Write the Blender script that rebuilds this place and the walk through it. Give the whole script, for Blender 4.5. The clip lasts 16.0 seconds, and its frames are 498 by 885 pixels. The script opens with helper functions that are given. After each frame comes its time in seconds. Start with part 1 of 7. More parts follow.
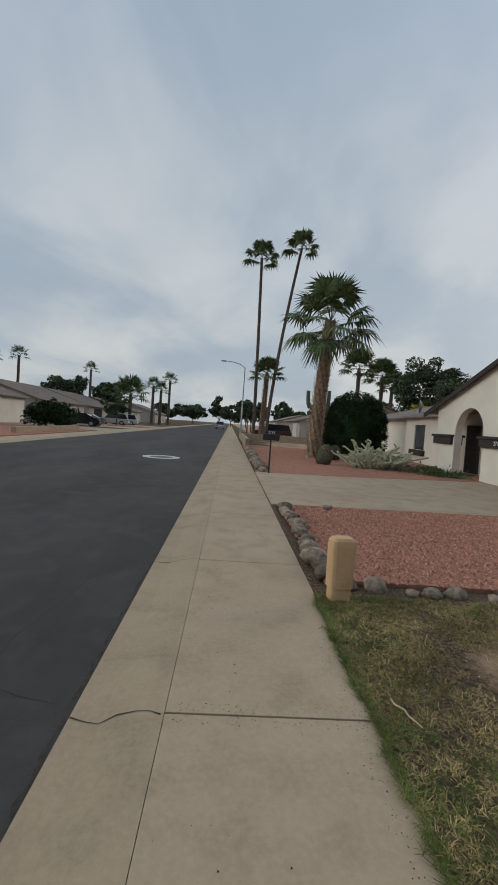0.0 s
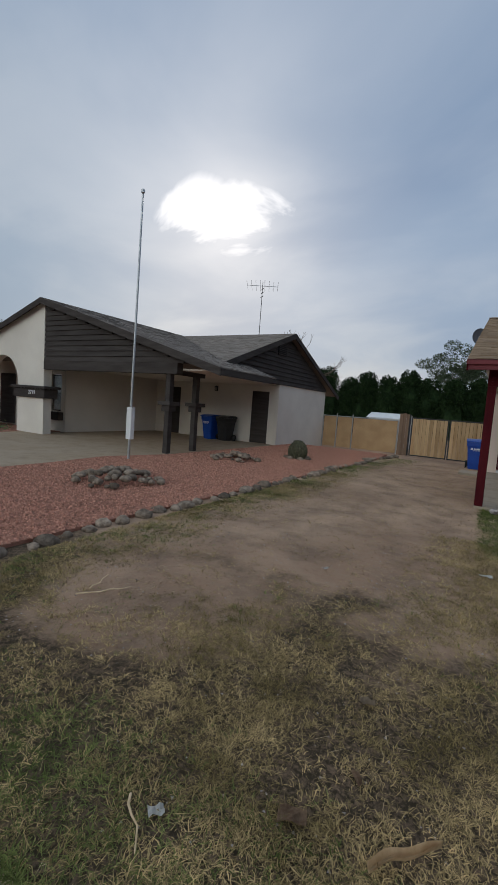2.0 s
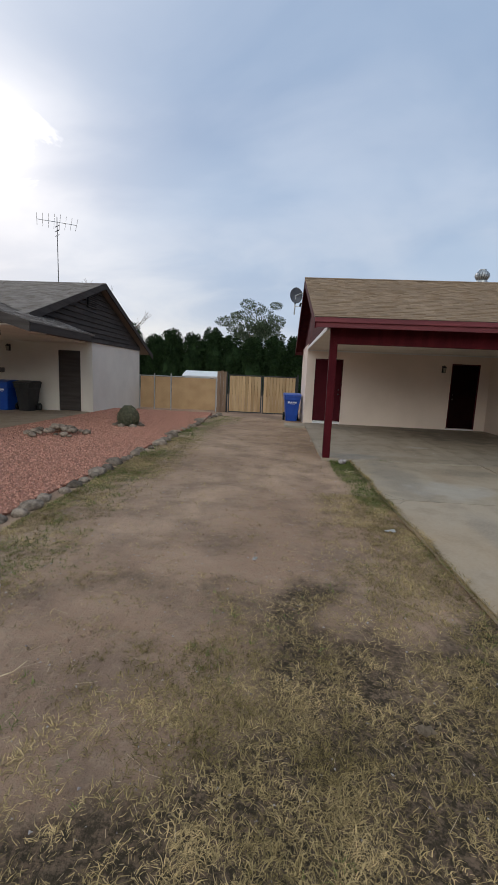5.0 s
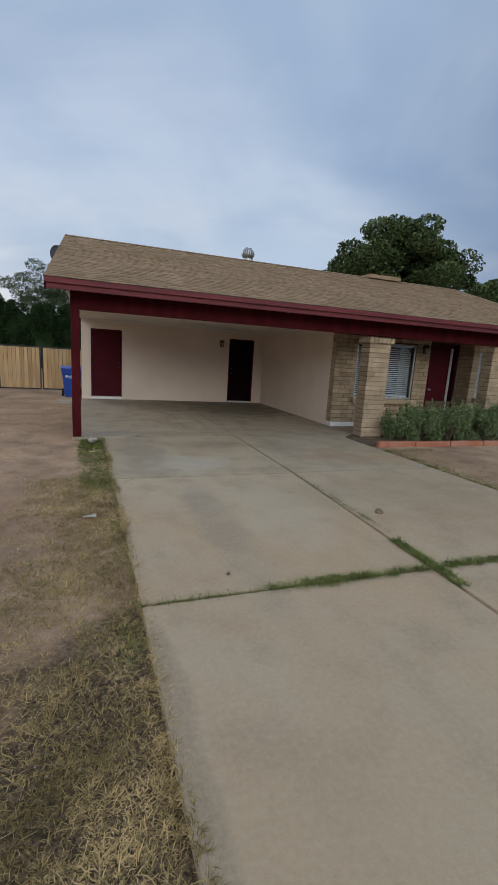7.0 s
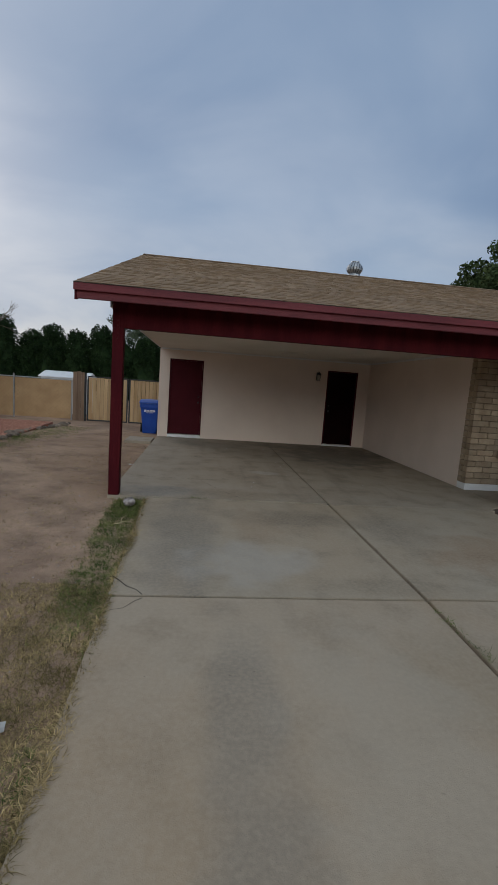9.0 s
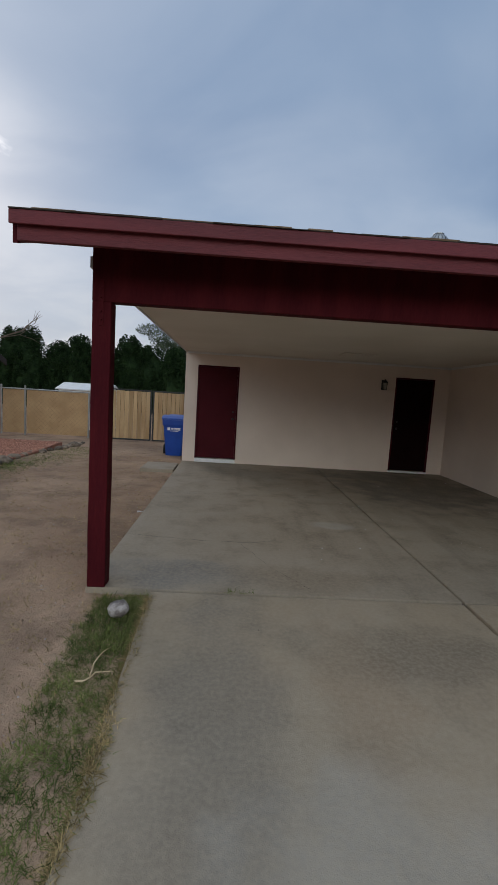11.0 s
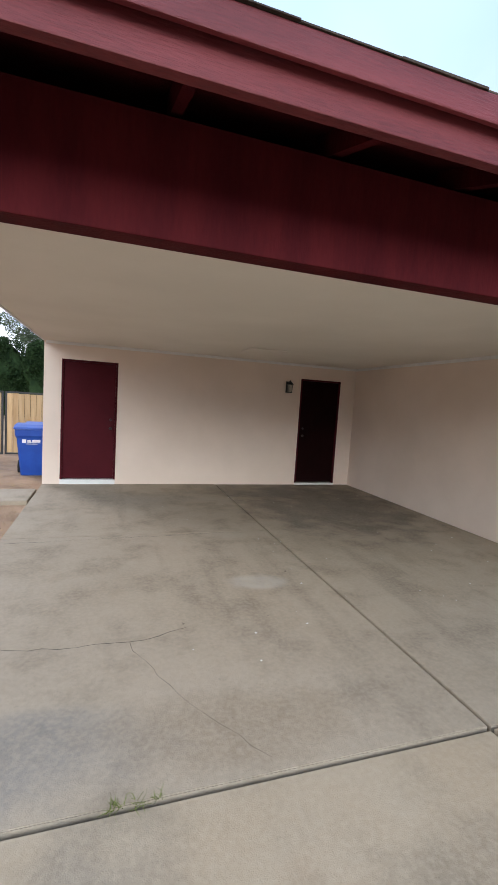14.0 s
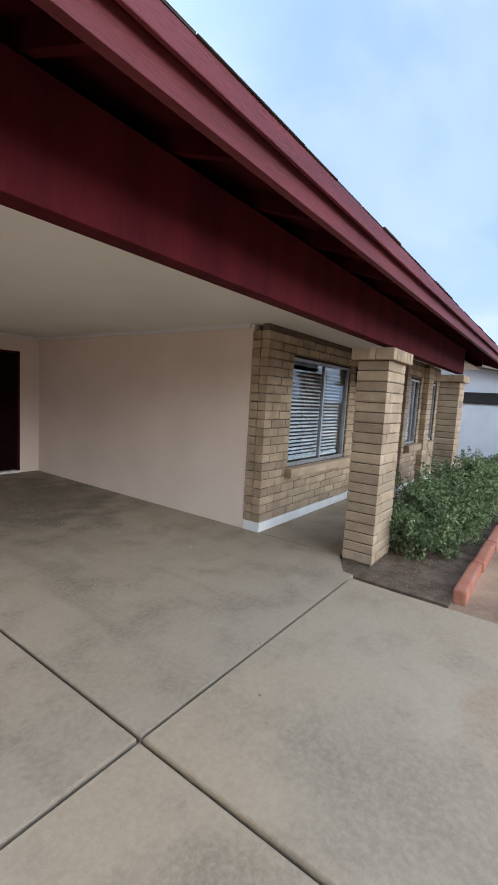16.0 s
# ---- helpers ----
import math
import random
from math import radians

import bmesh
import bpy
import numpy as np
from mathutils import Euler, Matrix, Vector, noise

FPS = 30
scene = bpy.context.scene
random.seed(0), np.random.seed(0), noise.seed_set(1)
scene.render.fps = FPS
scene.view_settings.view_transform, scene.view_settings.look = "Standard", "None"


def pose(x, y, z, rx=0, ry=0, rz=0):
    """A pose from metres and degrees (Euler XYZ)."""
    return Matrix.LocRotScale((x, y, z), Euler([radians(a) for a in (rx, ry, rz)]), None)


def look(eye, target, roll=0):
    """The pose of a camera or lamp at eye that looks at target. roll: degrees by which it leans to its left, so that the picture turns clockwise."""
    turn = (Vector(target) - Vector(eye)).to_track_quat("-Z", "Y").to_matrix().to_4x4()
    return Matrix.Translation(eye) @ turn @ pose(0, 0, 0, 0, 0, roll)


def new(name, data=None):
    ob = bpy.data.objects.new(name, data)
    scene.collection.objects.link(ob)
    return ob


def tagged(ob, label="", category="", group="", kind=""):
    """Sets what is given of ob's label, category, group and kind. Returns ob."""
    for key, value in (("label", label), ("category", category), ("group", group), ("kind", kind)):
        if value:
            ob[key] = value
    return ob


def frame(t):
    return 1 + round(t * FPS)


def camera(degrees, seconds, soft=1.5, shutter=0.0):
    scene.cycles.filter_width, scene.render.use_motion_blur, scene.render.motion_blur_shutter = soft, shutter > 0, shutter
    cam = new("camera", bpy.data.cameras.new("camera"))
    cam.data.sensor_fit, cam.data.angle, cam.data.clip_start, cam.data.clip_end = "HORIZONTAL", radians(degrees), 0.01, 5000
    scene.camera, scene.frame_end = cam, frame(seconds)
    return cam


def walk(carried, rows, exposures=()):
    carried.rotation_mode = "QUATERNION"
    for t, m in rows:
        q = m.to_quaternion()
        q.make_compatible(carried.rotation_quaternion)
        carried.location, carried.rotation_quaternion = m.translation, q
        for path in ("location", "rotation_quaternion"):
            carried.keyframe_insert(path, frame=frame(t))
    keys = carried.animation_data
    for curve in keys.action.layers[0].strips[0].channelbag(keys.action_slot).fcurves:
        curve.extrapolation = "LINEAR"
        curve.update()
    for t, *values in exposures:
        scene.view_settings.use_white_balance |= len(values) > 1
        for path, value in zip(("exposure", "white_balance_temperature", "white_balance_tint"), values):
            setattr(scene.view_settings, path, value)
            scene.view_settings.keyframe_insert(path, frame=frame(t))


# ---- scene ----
cam = camera(60.2, 16.0)
PATH = [
    (0, (0.311, -8.804, 1.47), (-1.685, -8.71, 1.385), 4.1),
    (0.5, (0.383, -8.753, 1.489), (-1.517, -8.134, 1.406), 4.5),
    (1, (0.428, -8.746, 1.495), (-1.277, -7.706, 1.381), 5.0),
    (1.5, (0.387, -8.711, 1.499), (-0.971, -7.249, 1.358), 4.7),
    (2, (0.243, -8.679, 1.517), (-0.769, -6.963, 1.343), 4.2),
    (2.5, (0.009, -8.731, 1.511), (-0.608, -6.838, 1.325), 3.6),
    (2.9, (-0.224, -8.665, 1.529), (-0.731, -6.742, 1.315), 2.9),
    (3, (-0.274, -8.639, 1.53), (-0.764, -6.712, 1.314), 2.1),
    (3.2, (-0.358, -8.579, 1.534), (-0.799, -6.642, 1.307), 2.0),
    (5.3, (-0.979, -8.173, 1.522), (-0.946, -6.199, 1.201), 2.7),
    (5.5, (-0.87, -8.212, 1.529), (-0.653, -6.25, 1.205), 3.5),
    (6, (-0.475, -8.281, 1.522), (0.028, -6.375, 1.183), 3.3),
    (6.5, (-0.107, -8.176, 1.521), (0.504, -6.308, 1.154), 2.9),
    (7, (0.315, -7.904, 1.524), (0.98, -6.057, 1.141), 3.5),
    (7.5, (0.7, -7.488, 1.51), (1.218, -5.588, 1.162), 4.6),
    (8, (0.875, -6.942, 1.543), (1.286, -5.008, 1.239), 4.6),
    (8.5, (1.051, -6.257, 1.539), (1.332, -4.297, 1.258), 3.9),
    (9, (1.077, -5.627, 1.543), (1.301, -3.657, 1.284), 4.1),
    (9.5, (1.108, -5.022, 1.549), (1.29, -3.047, 1.292), 3.8),
    (9.7, (1.11, -4.742, 1.56), (1.254, -2.764, 1.305), 3.5),
    (12, (0.853, -2.261, 1.541), (0.909, -0.272, 1.34), 3.5),
    (12.5, (0.85, -1.861, 1.56), (0.885, 0.129, 1.359), 3.5),
    (13, (0.85, -1.587, 1.608), (0.945, 0.4, 1.401), 3.2),
    (13.5, (0.89, -1.51, 1.619), (1.223, 0.451, 1.414), 3.8),
    (14, (0.957, -1.566, 1.606), (1.571, 0.328, 1.42), 3.6),
    (14.5, (1.075, -1.52, 1.606), (1.928, 0.28, 1.428), 3.3),
    (15, (1.17, -1.526, 1.585), (2.282, 0.127, 1.412), 3.0),
    (15.5, (1.354, -1.481, 1.56), (2.783, -0.095, 1.377), 3.6),
    (16, (1.665, -1.394, 1.591), (3.276, -0.228, 1.377), 3.3),
]
EXPOSURES = [(0, -0.02, 6900, 11), (0.5, -0.04, 6600, 10), (1.2, -0.27, 6400, 11), (2.0, -0.27, 6300, 11), (3.0, -0.1, 6380, 11), (5.5, 0.25, 6550, 13), (6.5, 0.33, 6700, 13), (7.2, 0.1, 6450, 12), (8.0, -0.16, 6280, 12), (9.0, -0.27, 6280, 12), (9.7, -0.27, 6280, 12),
             (12.0, 0.30, 6250, 12), (12.5, 0.70, 6250, 13), (13.0, 1.05, 6250, 13), (13.5, 1.40, 6250, 14), (14.5, 1.43, 6180, 15), (16.0, 1.36, 6100, 15)]
walk(cam, [(t, look(eye, target, roll)) for t, eye, target, roll in PATH], EXPOSURES)

# ==== world and light
SUN = Vector((-0.538, 0.754, 0.377)).normalized()
SUN_ELEV, SUN_AZ = math.asin(SUN.z), math.atan2(SUN.x, SUN.y)


def build_world():
    w = bpy.data.worlds.new("overcast_sky")
    scene.world = w
    w.use_nodes = True
    nt = w.node_tree
    nt.nodes.clear()
    N, L = nt.nodes.new, nt.links.new

    def math_node(op, a, b=None, clamp=False):
        n = N("ShaderNodeMath")
        n.operation, n.use_clamp = op, clamp
        for i, v in enumerate((a, b)):
            if v is None:
                continue
            if isinstance(v, (int, float)):
                n.inputs[i].default_value = v
            else:
                L(v, n.inputs[i])
        return n.outputs[0]

    def mix(f, a, b, kind="MIX"):
        n = N("ShaderNodeMix")
        n.data_type, n.blend_type = "RGBA", kind
        for sock, v in ((n.inputs[0], f), (n.inputs[6], a), (n.inputs[7], b)):
            if isinstance(v, (int, float)):
                sock.default_value = v
            elif isinstance(v, tuple):
                sock.default_value = (*v, 1)
            else:
                L(v, sock)
        return n.outputs[2]

    out, bg = N("ShaderNodeOutputWorld"), N("ShaderNodeBackground")
    sky = N("ShaderNodeTexSky")
    sky.sky_type, sky.sun_disc = "NISHITA", False
    sky.sun_elevation, sky.sun_rotation = SUN_ELEV, SUN_AZ
    sky.air_density, sky.dust_density = 1.0, 2.0
    tc = N("ShaderNodeTexCoord")
    sep = N("ShaderNodeSeparateXYZ")
    L(tc.outputs["Generated"], sep.inputs[0])
    up = math_node("MAXIMUM", sep.outputs[2], 0.0)
    # cloud deck: project the direction onto a flat layer overhead
    h = math_node("ADD", up, 0.27)
    cx, cy = math_node("DIVIDE", sep.outputs[0], h), math_node("DIVIDE", sep.outputs[1], h)
    comb = N("ShaderNodeCombineXYZ")
    L(cx, comb.inputs[0]), L(cy, comb.inputs[1])

    def cloud(scale, detail, rough, lo, hi, warp, off):
        m = N("ShaderNodeMapping")
        m.inputs["Location"].default_value = off
        m.inputs["Rotation"].default_value = (0, 0, 0.5)
        m.inputs["Scale"].default_value = (1.0, 1.3, 1.0)
        L(comb.outputs[0], m.inputs[0])
        n = N("ShaderNodeTexNoise")
        n.inputs["Scale"].default_value, n.inputs["Detail"].default_value = scale, detail
        n.inputs["Roughness"].default_value, n.inputs["Distortion"].default_value = rough, warp
        L(m.outputs[0], n.inputs["Vector"])
        r = N("ShaderNodeMapRange")
        r.interpolation_type = "SMOOTHSTEP"
        r.inputs["From Min"].default_value, r.inputs["From Max"].default_value = lo, hi
        L(n.outputs[0], r.inputs[0])
        return r.outputs[0]

    broad = cloud(0.42, 4.0, 0.5, 0.3, 0.72, 0.25, (1.3, 4.2, 0))
    fine = cloud(1.35, 5.0, 0.5, 0.36, 0.74, 0.35, (7.7, 2.1, 0))
    dot = N("ShaderNodeVectorMath")
    dot.operation = "DOT_PRODUCT"
    L(tc.outputs["Generated"], dot.inputs[0])
    dot.inputs[1].default_value = SUN
    near = math_node("MAXIMUM", dot.outputs["Value"], 0.0)
    wide = math_node("POWER", near, 30.0)
    tight = math_node("POWER", near, 330.0)
    # blue-grey deck, paler where it is thin
    deck = mix(broad, (0.235, 0.342, 0.51), (0.43, 0.55, 0.69))
    deck = mix(math_node("MULTIPLY", fine, 0.58), deck, (0.56, 0.64, 0.745))
    pale = N("ShaderNodeMapRange")
    pale.inputs["From Min"].default_value, pale.inputs["From Max"].default_value = 0.36, 0.03
    L(up, pale.inputs[0])
    deck = mix(math_node("MULTIPLY", pale.outputs[0], math_node("ADD", math_node("MULTIPLY", fine, 0.6), 0.22)), deck, (0.66, 0.69, 0.70))
    deck = mix(math_node("MULTIPLY", wide, math_node("ADD", math_node("MULTIPLY", fine, 0.5), 0.28), True), deck, (0.78, 0.83, 0.89))
    torn = cloud(2.6, 5.0, 0.6, 0.25, 0.75, 0.5, (2.2, 9.4, 0))
    off = N("ShaderNodeVectorMath")
    off.operation = "SUBTRACT"
    L(tc.outputs["Generated"], off.inputs[0])
    off.inputs[1].default_value = SUN
    squash = N("ShaderNodeVectorMath")
    squash.operation = "MULTIPLY"
    L(off.outputs["Vector"], squash.inputs[0])
    squash.inputs[1].default_value = (1.0, 1.0, 2.2)
    span = N("ShaderNodeVectorMath")
    span.operation = "LENGTH"
    L(squash.outputs["Vector"], span.inputs[0])
    disc = N("ShaderNodeMapRange")
    disc.interpolation_type = "SMOOTHSTEP"
    disc.inputs["From Min"].default_value, disc.inputs["From Max"].default_value = 0.125, 0.065
    L(math_node("ADD", span.outputs["Value"], math_node("MULTIPLY", math_node("SUBTRACT", 0.5, torn), 0.12)), disc.inputs[0])
    glow = math_node("MAXIMUM", disc.outputs[0], math_node("MULTIPLY", tight, 0.35))
    # the deck thickens to a plain grey up the street
    west = N("ShaderNodeMapRange")
    west.interpolation_type = "SMOOTHSTEP"
    west.inputs["From Min"].default_value, west.inputs["From Max"].default_value = -0.55, -0.95
    west.inputs["To Max"].default_value = 0.6
    L(sep.outputs[0], west.inputs[0])
    deck = mix(west.outputs[0], deck, mix(fine, (0.365, 0.452, 0.53), (0.63, 0.68, 0.70)))
    # heavier blue cloud down the street
    east = N("ShaderNodeMapRange")
    east.interpolation_type = "SMOOTHSTEP"
    east.inputs["From Min"].default_value, east.inputs["From Max"].default_value = 0.40, 0.85
    L(sep.outputs[0], east.inputs[0])
    deck = mix(east.outputs[0], deck, mix(1.0, deck, (0.55, 0.60, 0.68), "MULTIPLY"))
    deck = mix(glow, deck, (1.25, 1.26, 1.28))
    # an overcast deck is brightest overhead
    top = N("ShaderNodeMapRange")
    top.interpolation_type = "SMOOTHSTEP"
    for i, v in enumerate((0.66, 1.0, 1.0, 1.7)):
        top.inputs[i + 1].default_value = v
    L(up, top.inputs[0])
    grey = N("ShaderNodeCombineColor")
    for i, k in enumerate((1.25, 1.0, 0.7)):
        L(math_node("ADD", math_node("MULTIPLY", math_node("SUBTRACT", top.outputs[0], 1.0), k), 1.0), grey.inputs[i])
    deck = mix(1.0, deck, grey.outputs[0], "MULTIPLY")
    # the unseen half of the sky away from the sun, raised and warmed to fill the carport
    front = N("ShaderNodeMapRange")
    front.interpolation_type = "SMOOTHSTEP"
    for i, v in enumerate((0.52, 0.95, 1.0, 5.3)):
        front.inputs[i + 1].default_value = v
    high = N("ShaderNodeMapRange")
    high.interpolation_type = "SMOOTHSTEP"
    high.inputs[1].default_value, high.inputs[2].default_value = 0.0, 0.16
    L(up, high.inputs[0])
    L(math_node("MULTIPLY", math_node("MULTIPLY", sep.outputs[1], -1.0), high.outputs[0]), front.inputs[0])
    unseen_gain = N("ShaderNodeCombineColor")
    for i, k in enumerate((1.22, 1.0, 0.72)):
        L(math_node("ADD", math_node("MULTIPLY", math_node("SUBTRACT", front.outputs[0], 1.0), k), 1.0), unseen_gain.inputs[i])
    deck = mix(1.0, deck, unseen_gain.outputs[0], "MULTIPLY")
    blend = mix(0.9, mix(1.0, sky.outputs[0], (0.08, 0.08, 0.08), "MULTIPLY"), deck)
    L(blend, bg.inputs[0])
    bg.inputs[1].default_value = 1.0
    L(bg.outputs[0], out.inputs[0])


build_world()
sun = new("sun", bpy.data.lights.new("sun", "SUN"))
sun.data.energy, sun.data.angle, sun.data.color = 0.7, radians(20), (1.0, 0.95, 0.88)
sun.matrix_world = look(SUN * 60, (0, 0, 0))

# ==== materials


class Nodes:
    """A short hand for building one node material."""

    def __init__(self, name, rough=0.8, metal=0.0, spec=0.4):
        self.m = bpy.data.materials.new(name)
        self.m.use_nodes = True
        self.nt = self.m.node_tree
        self.b = self.nt.nodes["Principled BSDF"]
        self.b.inputs["Roughness"].default_value, self.b.inputs["Metallic"].default_value = rough, metal
        self.b.inputs["Specular IOR Level"].default_value = spec
        self.tc = self.nt.nodes.new("ShaderNodeTexCoord")
        geo = self.nt.nodes.new("ShaderNodeNewGeometry")
        self.pos, self.island = geo.outputs["Position"], geo.outputs["Random Per Island"]
        self.rand = self.nt.nodes.new("ShaderNodeObjectInfo").outputs["Random"]
        self.obj = self.tc.outputs["Object"]

    def link(self, v, sock):
        if isinstance(v, tuple):
            sock.default_value = (*v, 1) if len(v) == 3 and sock.type == "RGBA" else v
        elif isinstance(v, (int, float)):
            sock.default_value = v
        else:
            self.nt.links.new(v, sock)

    def noise(self, scale, detail=4.0, rough=0.55, vec=None, stretch=None, off=(0, 0, 0)):
        n = self.nt.nodes.new("ShaderNodeTexNoise")
        n.inputs["Scale"].default_value, n.inputs["Detail"].default_value, n.inputs["Roughness"].default_value = scale, detail, rough
        m = self.nt.nodes.new("ShaderNodeMapping")
        m.inputs["Location"].default_value = off
        if stretch:
            m.inputs["Scale"].default_value = stretch
        self.link(vec or self.pos, m.inputs[0])
        self.link(m.outputs[0], n.inputs["Vector"])
        return n.outputs[0]

    def voronoi(self, scale, feature="F1", out="Distance", vec=None, stretch=None):
        n = self.nt.nodes.new("ShaderNodeTexVoronoi")
        n.feature = feature
        n.inputs["Scale"].default_value = scale
        m = self.nt.nodes.new("ShaderNodeMapping")
        if stretch:
            m.inputs["Scale"].default_value = stretch
        self.link(vec or self.pos, m.inputs[0])
        self.link(m.outputs[0], n.inputs["Vector"])
        return n.outputs[out]

    def ramp(self, v, lo, hi, a=0.0, b=1.0, smooth=True):
        n = self.nt.nodes.new("ShaderNodeMapRange")
        n.interpolation_type = "SMOOTHSTEP" if smooth else "LINEAR"
        for i, x in enumerate((v, lo, hi, a, b)):
            self.link(x, n.inputs[i])
        return n.outputs[0]

    def math(self, op, a, b=0.0):
        n = self.nt.nodes.new("ShaderNodeMath")
        n.operation = op
        self.link(a, n.inputs[0]), self.link(b, n.inputs[1])
        return n.outputs[0]

    def mix(self, f, a, b, kind="MIX"):
        n = self.nt.nodes.new("ShaderNodeMix")
        n.data_type, n.blend_type = "RGBA", kind
        self.link(f, n.inputs[0]), self.link(a, n.inputs[6]), self.link(b, n.inputs[7])
        return n.outputs[2]

    def bump(self, v, dist=0.01, strength=0.6, base=None):
        n = self.nt.nodes.new("ShaderNodeBump")
        n.inputs["Distance"].default_value, n.inputs["Strength"].default_value = dist, strength
        self.link(v, n.inputs["Height"])
        if base is not None:
            self.link(base, n.inputs["Normal"])
        self.link(n.outputs[0], self.b.inputs["Normal"])
        return n.outputs[0]

    def color(self, v):
        self.link(v, self.b.inputs["Base Color"])
        return self.m


def varied(name, a, b, rough=0.8, scale=6.0, fine=60.0, bump=0.004, spec=0.3, metal=0.0, rand=0.0, island=0.0, stretch=None, grain=0.25):
    """A surface whose colour wanders between a and b at two scales, with a fine relief."""
    n = Nodes(name, rough, metal, spec)
    big, small = n.noise(scale, 4, stretch=stretch), n.noise(fine, 3, 0.6, stretch=stretch)
    f = n.ramp(n.math("ADD", n.math("MULTIPLY", big, 1 - grain), n.math("MULTIPLY", small, grain)), 0.32, 0.68)
    c = n.mix(f, a, b)
    for amount, src in ((rand, n.rand), (island, n.island)):
        if amount:
            v = n.ramp(src, 0.0, 1.0, 1 - amount, 1 + amount, False)
            g = n.nt.nodes.new("ShaderNodeCombineColor")
            for i in range(3):
                n.link(v, g.inputs[i])
            c = n.mix(1.0, c, g.outputs[0], "MULTIPLY")
    n.color(c)
    if bump:
        n.bump(n.math("ADD", small, n.math("MULTIPLY", big, 0.4)), bump, 0.7)
    return n.m


def concrete(name, light, warm, dark, blotch=0.55, spots=0.35, stains=(), strength=1.0):
    n = Nodes(name, 0.85, 0, 0.3)
    big, mid, fine, grit = n.noise(0.55, 5, 0.6), n.noise(2.3, 5, 0.62, off=(3, 9, 0)), n.noise(34, 4, 0.65), n.noise(190, 2, 0.6)
    c = n.mix(n.ramp(big, 0.38, 0.66), light, warm)
    c = n.mix(n.math("MULTIPLY", n.ramp(mid, 0.46, 0.72), blotch), c, dark)
    drip = n.noise(0.9, 4, 0.6, stretch=(2.6, 0.35, 1), off=(5, 1, 0))
    c = n.mix(n.math("MULTIPLY", n.ramp(drip, 0.52, 0.75), spots), c, tuple(v * 0.62 for v in dark))
    ragged = n.noise(2.4, 4, 0.5, off=(8, 3, 0))
    sep = n.nt.nodes.new("ShaderNodeSeparateXYZ")
    n.link(n.pos, sep.inputs[0])
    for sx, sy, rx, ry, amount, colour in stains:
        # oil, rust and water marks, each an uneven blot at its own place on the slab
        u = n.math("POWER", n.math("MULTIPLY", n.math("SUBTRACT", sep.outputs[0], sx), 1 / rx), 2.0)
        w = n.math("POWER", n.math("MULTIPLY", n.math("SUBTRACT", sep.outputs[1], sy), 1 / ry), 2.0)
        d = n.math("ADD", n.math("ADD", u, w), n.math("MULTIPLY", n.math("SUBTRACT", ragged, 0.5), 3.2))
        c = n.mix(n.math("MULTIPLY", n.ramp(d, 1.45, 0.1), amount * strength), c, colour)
    c = n.mix(n.ramp(n.noise(7.5, 5, 0.7, off=(6, 2, 0)), 0.5, 0.72, 0.0, 0.12), c, tuple(v * 0.8 for v in dark))
    c = n.mix(n.ramp(fine, 0.3, 0.75, 0.0, 0.42), c, tuple(v * 1.22 for v in light))
    c = n.mix(n.ramp(grit, 0.62, 0.75, 0.0, 0.4), c, tuple(v * 0.5 for v in dark))
    c = n.mix(n.ramp(n.noise(11, 3, 0.7, off=(1, 7, 0)), 0.72, 0.76, 0.0, 0.6), c, tuple(v * 0.35 for v in dark))
    n.color(c)
    n.link(n.ramp(mid, 0.3, 0.7, 0.72, 0.92), n.b.inputs["Roughness"])
    n.bump(n.math("ADD", n.math("MULTIPLY", grit, 0.6), fine), 0.004, 0.5)
    return n.m


M = {}
M["sidewalk"] = concrete("sidewalk_concrete", (0.395, 0.30, 0.206), (0.36, 0.265, 0.172), (0.255, 0.19, 0.126), 0.6, 0.25)
M["gutter"] = concrete("gutter_concrete", (0.365, 0.278, 0.185), (0.32, 0.24, 0.155), (0.22, 0.168, 0.115), 0.6, 0.35)
WARM_STAINS = ((1.7, -5.0, 1.6, 1.5, 0.5, (0.38, 0.272, 0.165)), (1.5, -7.2, 1.2, 1.0, 0.4, (0.37, 0.285, 0.185)), (4.1, -3.9, 1.0, 1.2, 0.55, (0.30, 0.21, 0.125)), (2.75, -3.6, 0.5, 0.5, 0.5, (0.29, 0.225, 0.145)),
               (2.15, -0.72, 0.8, 0.34, 0.5, (0.17, 0.14, 0.10)), (3.45, -0.8, 0.5, 0.3, 0.35, (0.2, 0.165, 0.12)), (2.6, -2.45, 0.7, 0.16, 0.45, (0.18, 0.145, 0.10)), (0.62, -6.6, 0.10, 0.9, 0.6, (0.20, 0.16, 0.115)))
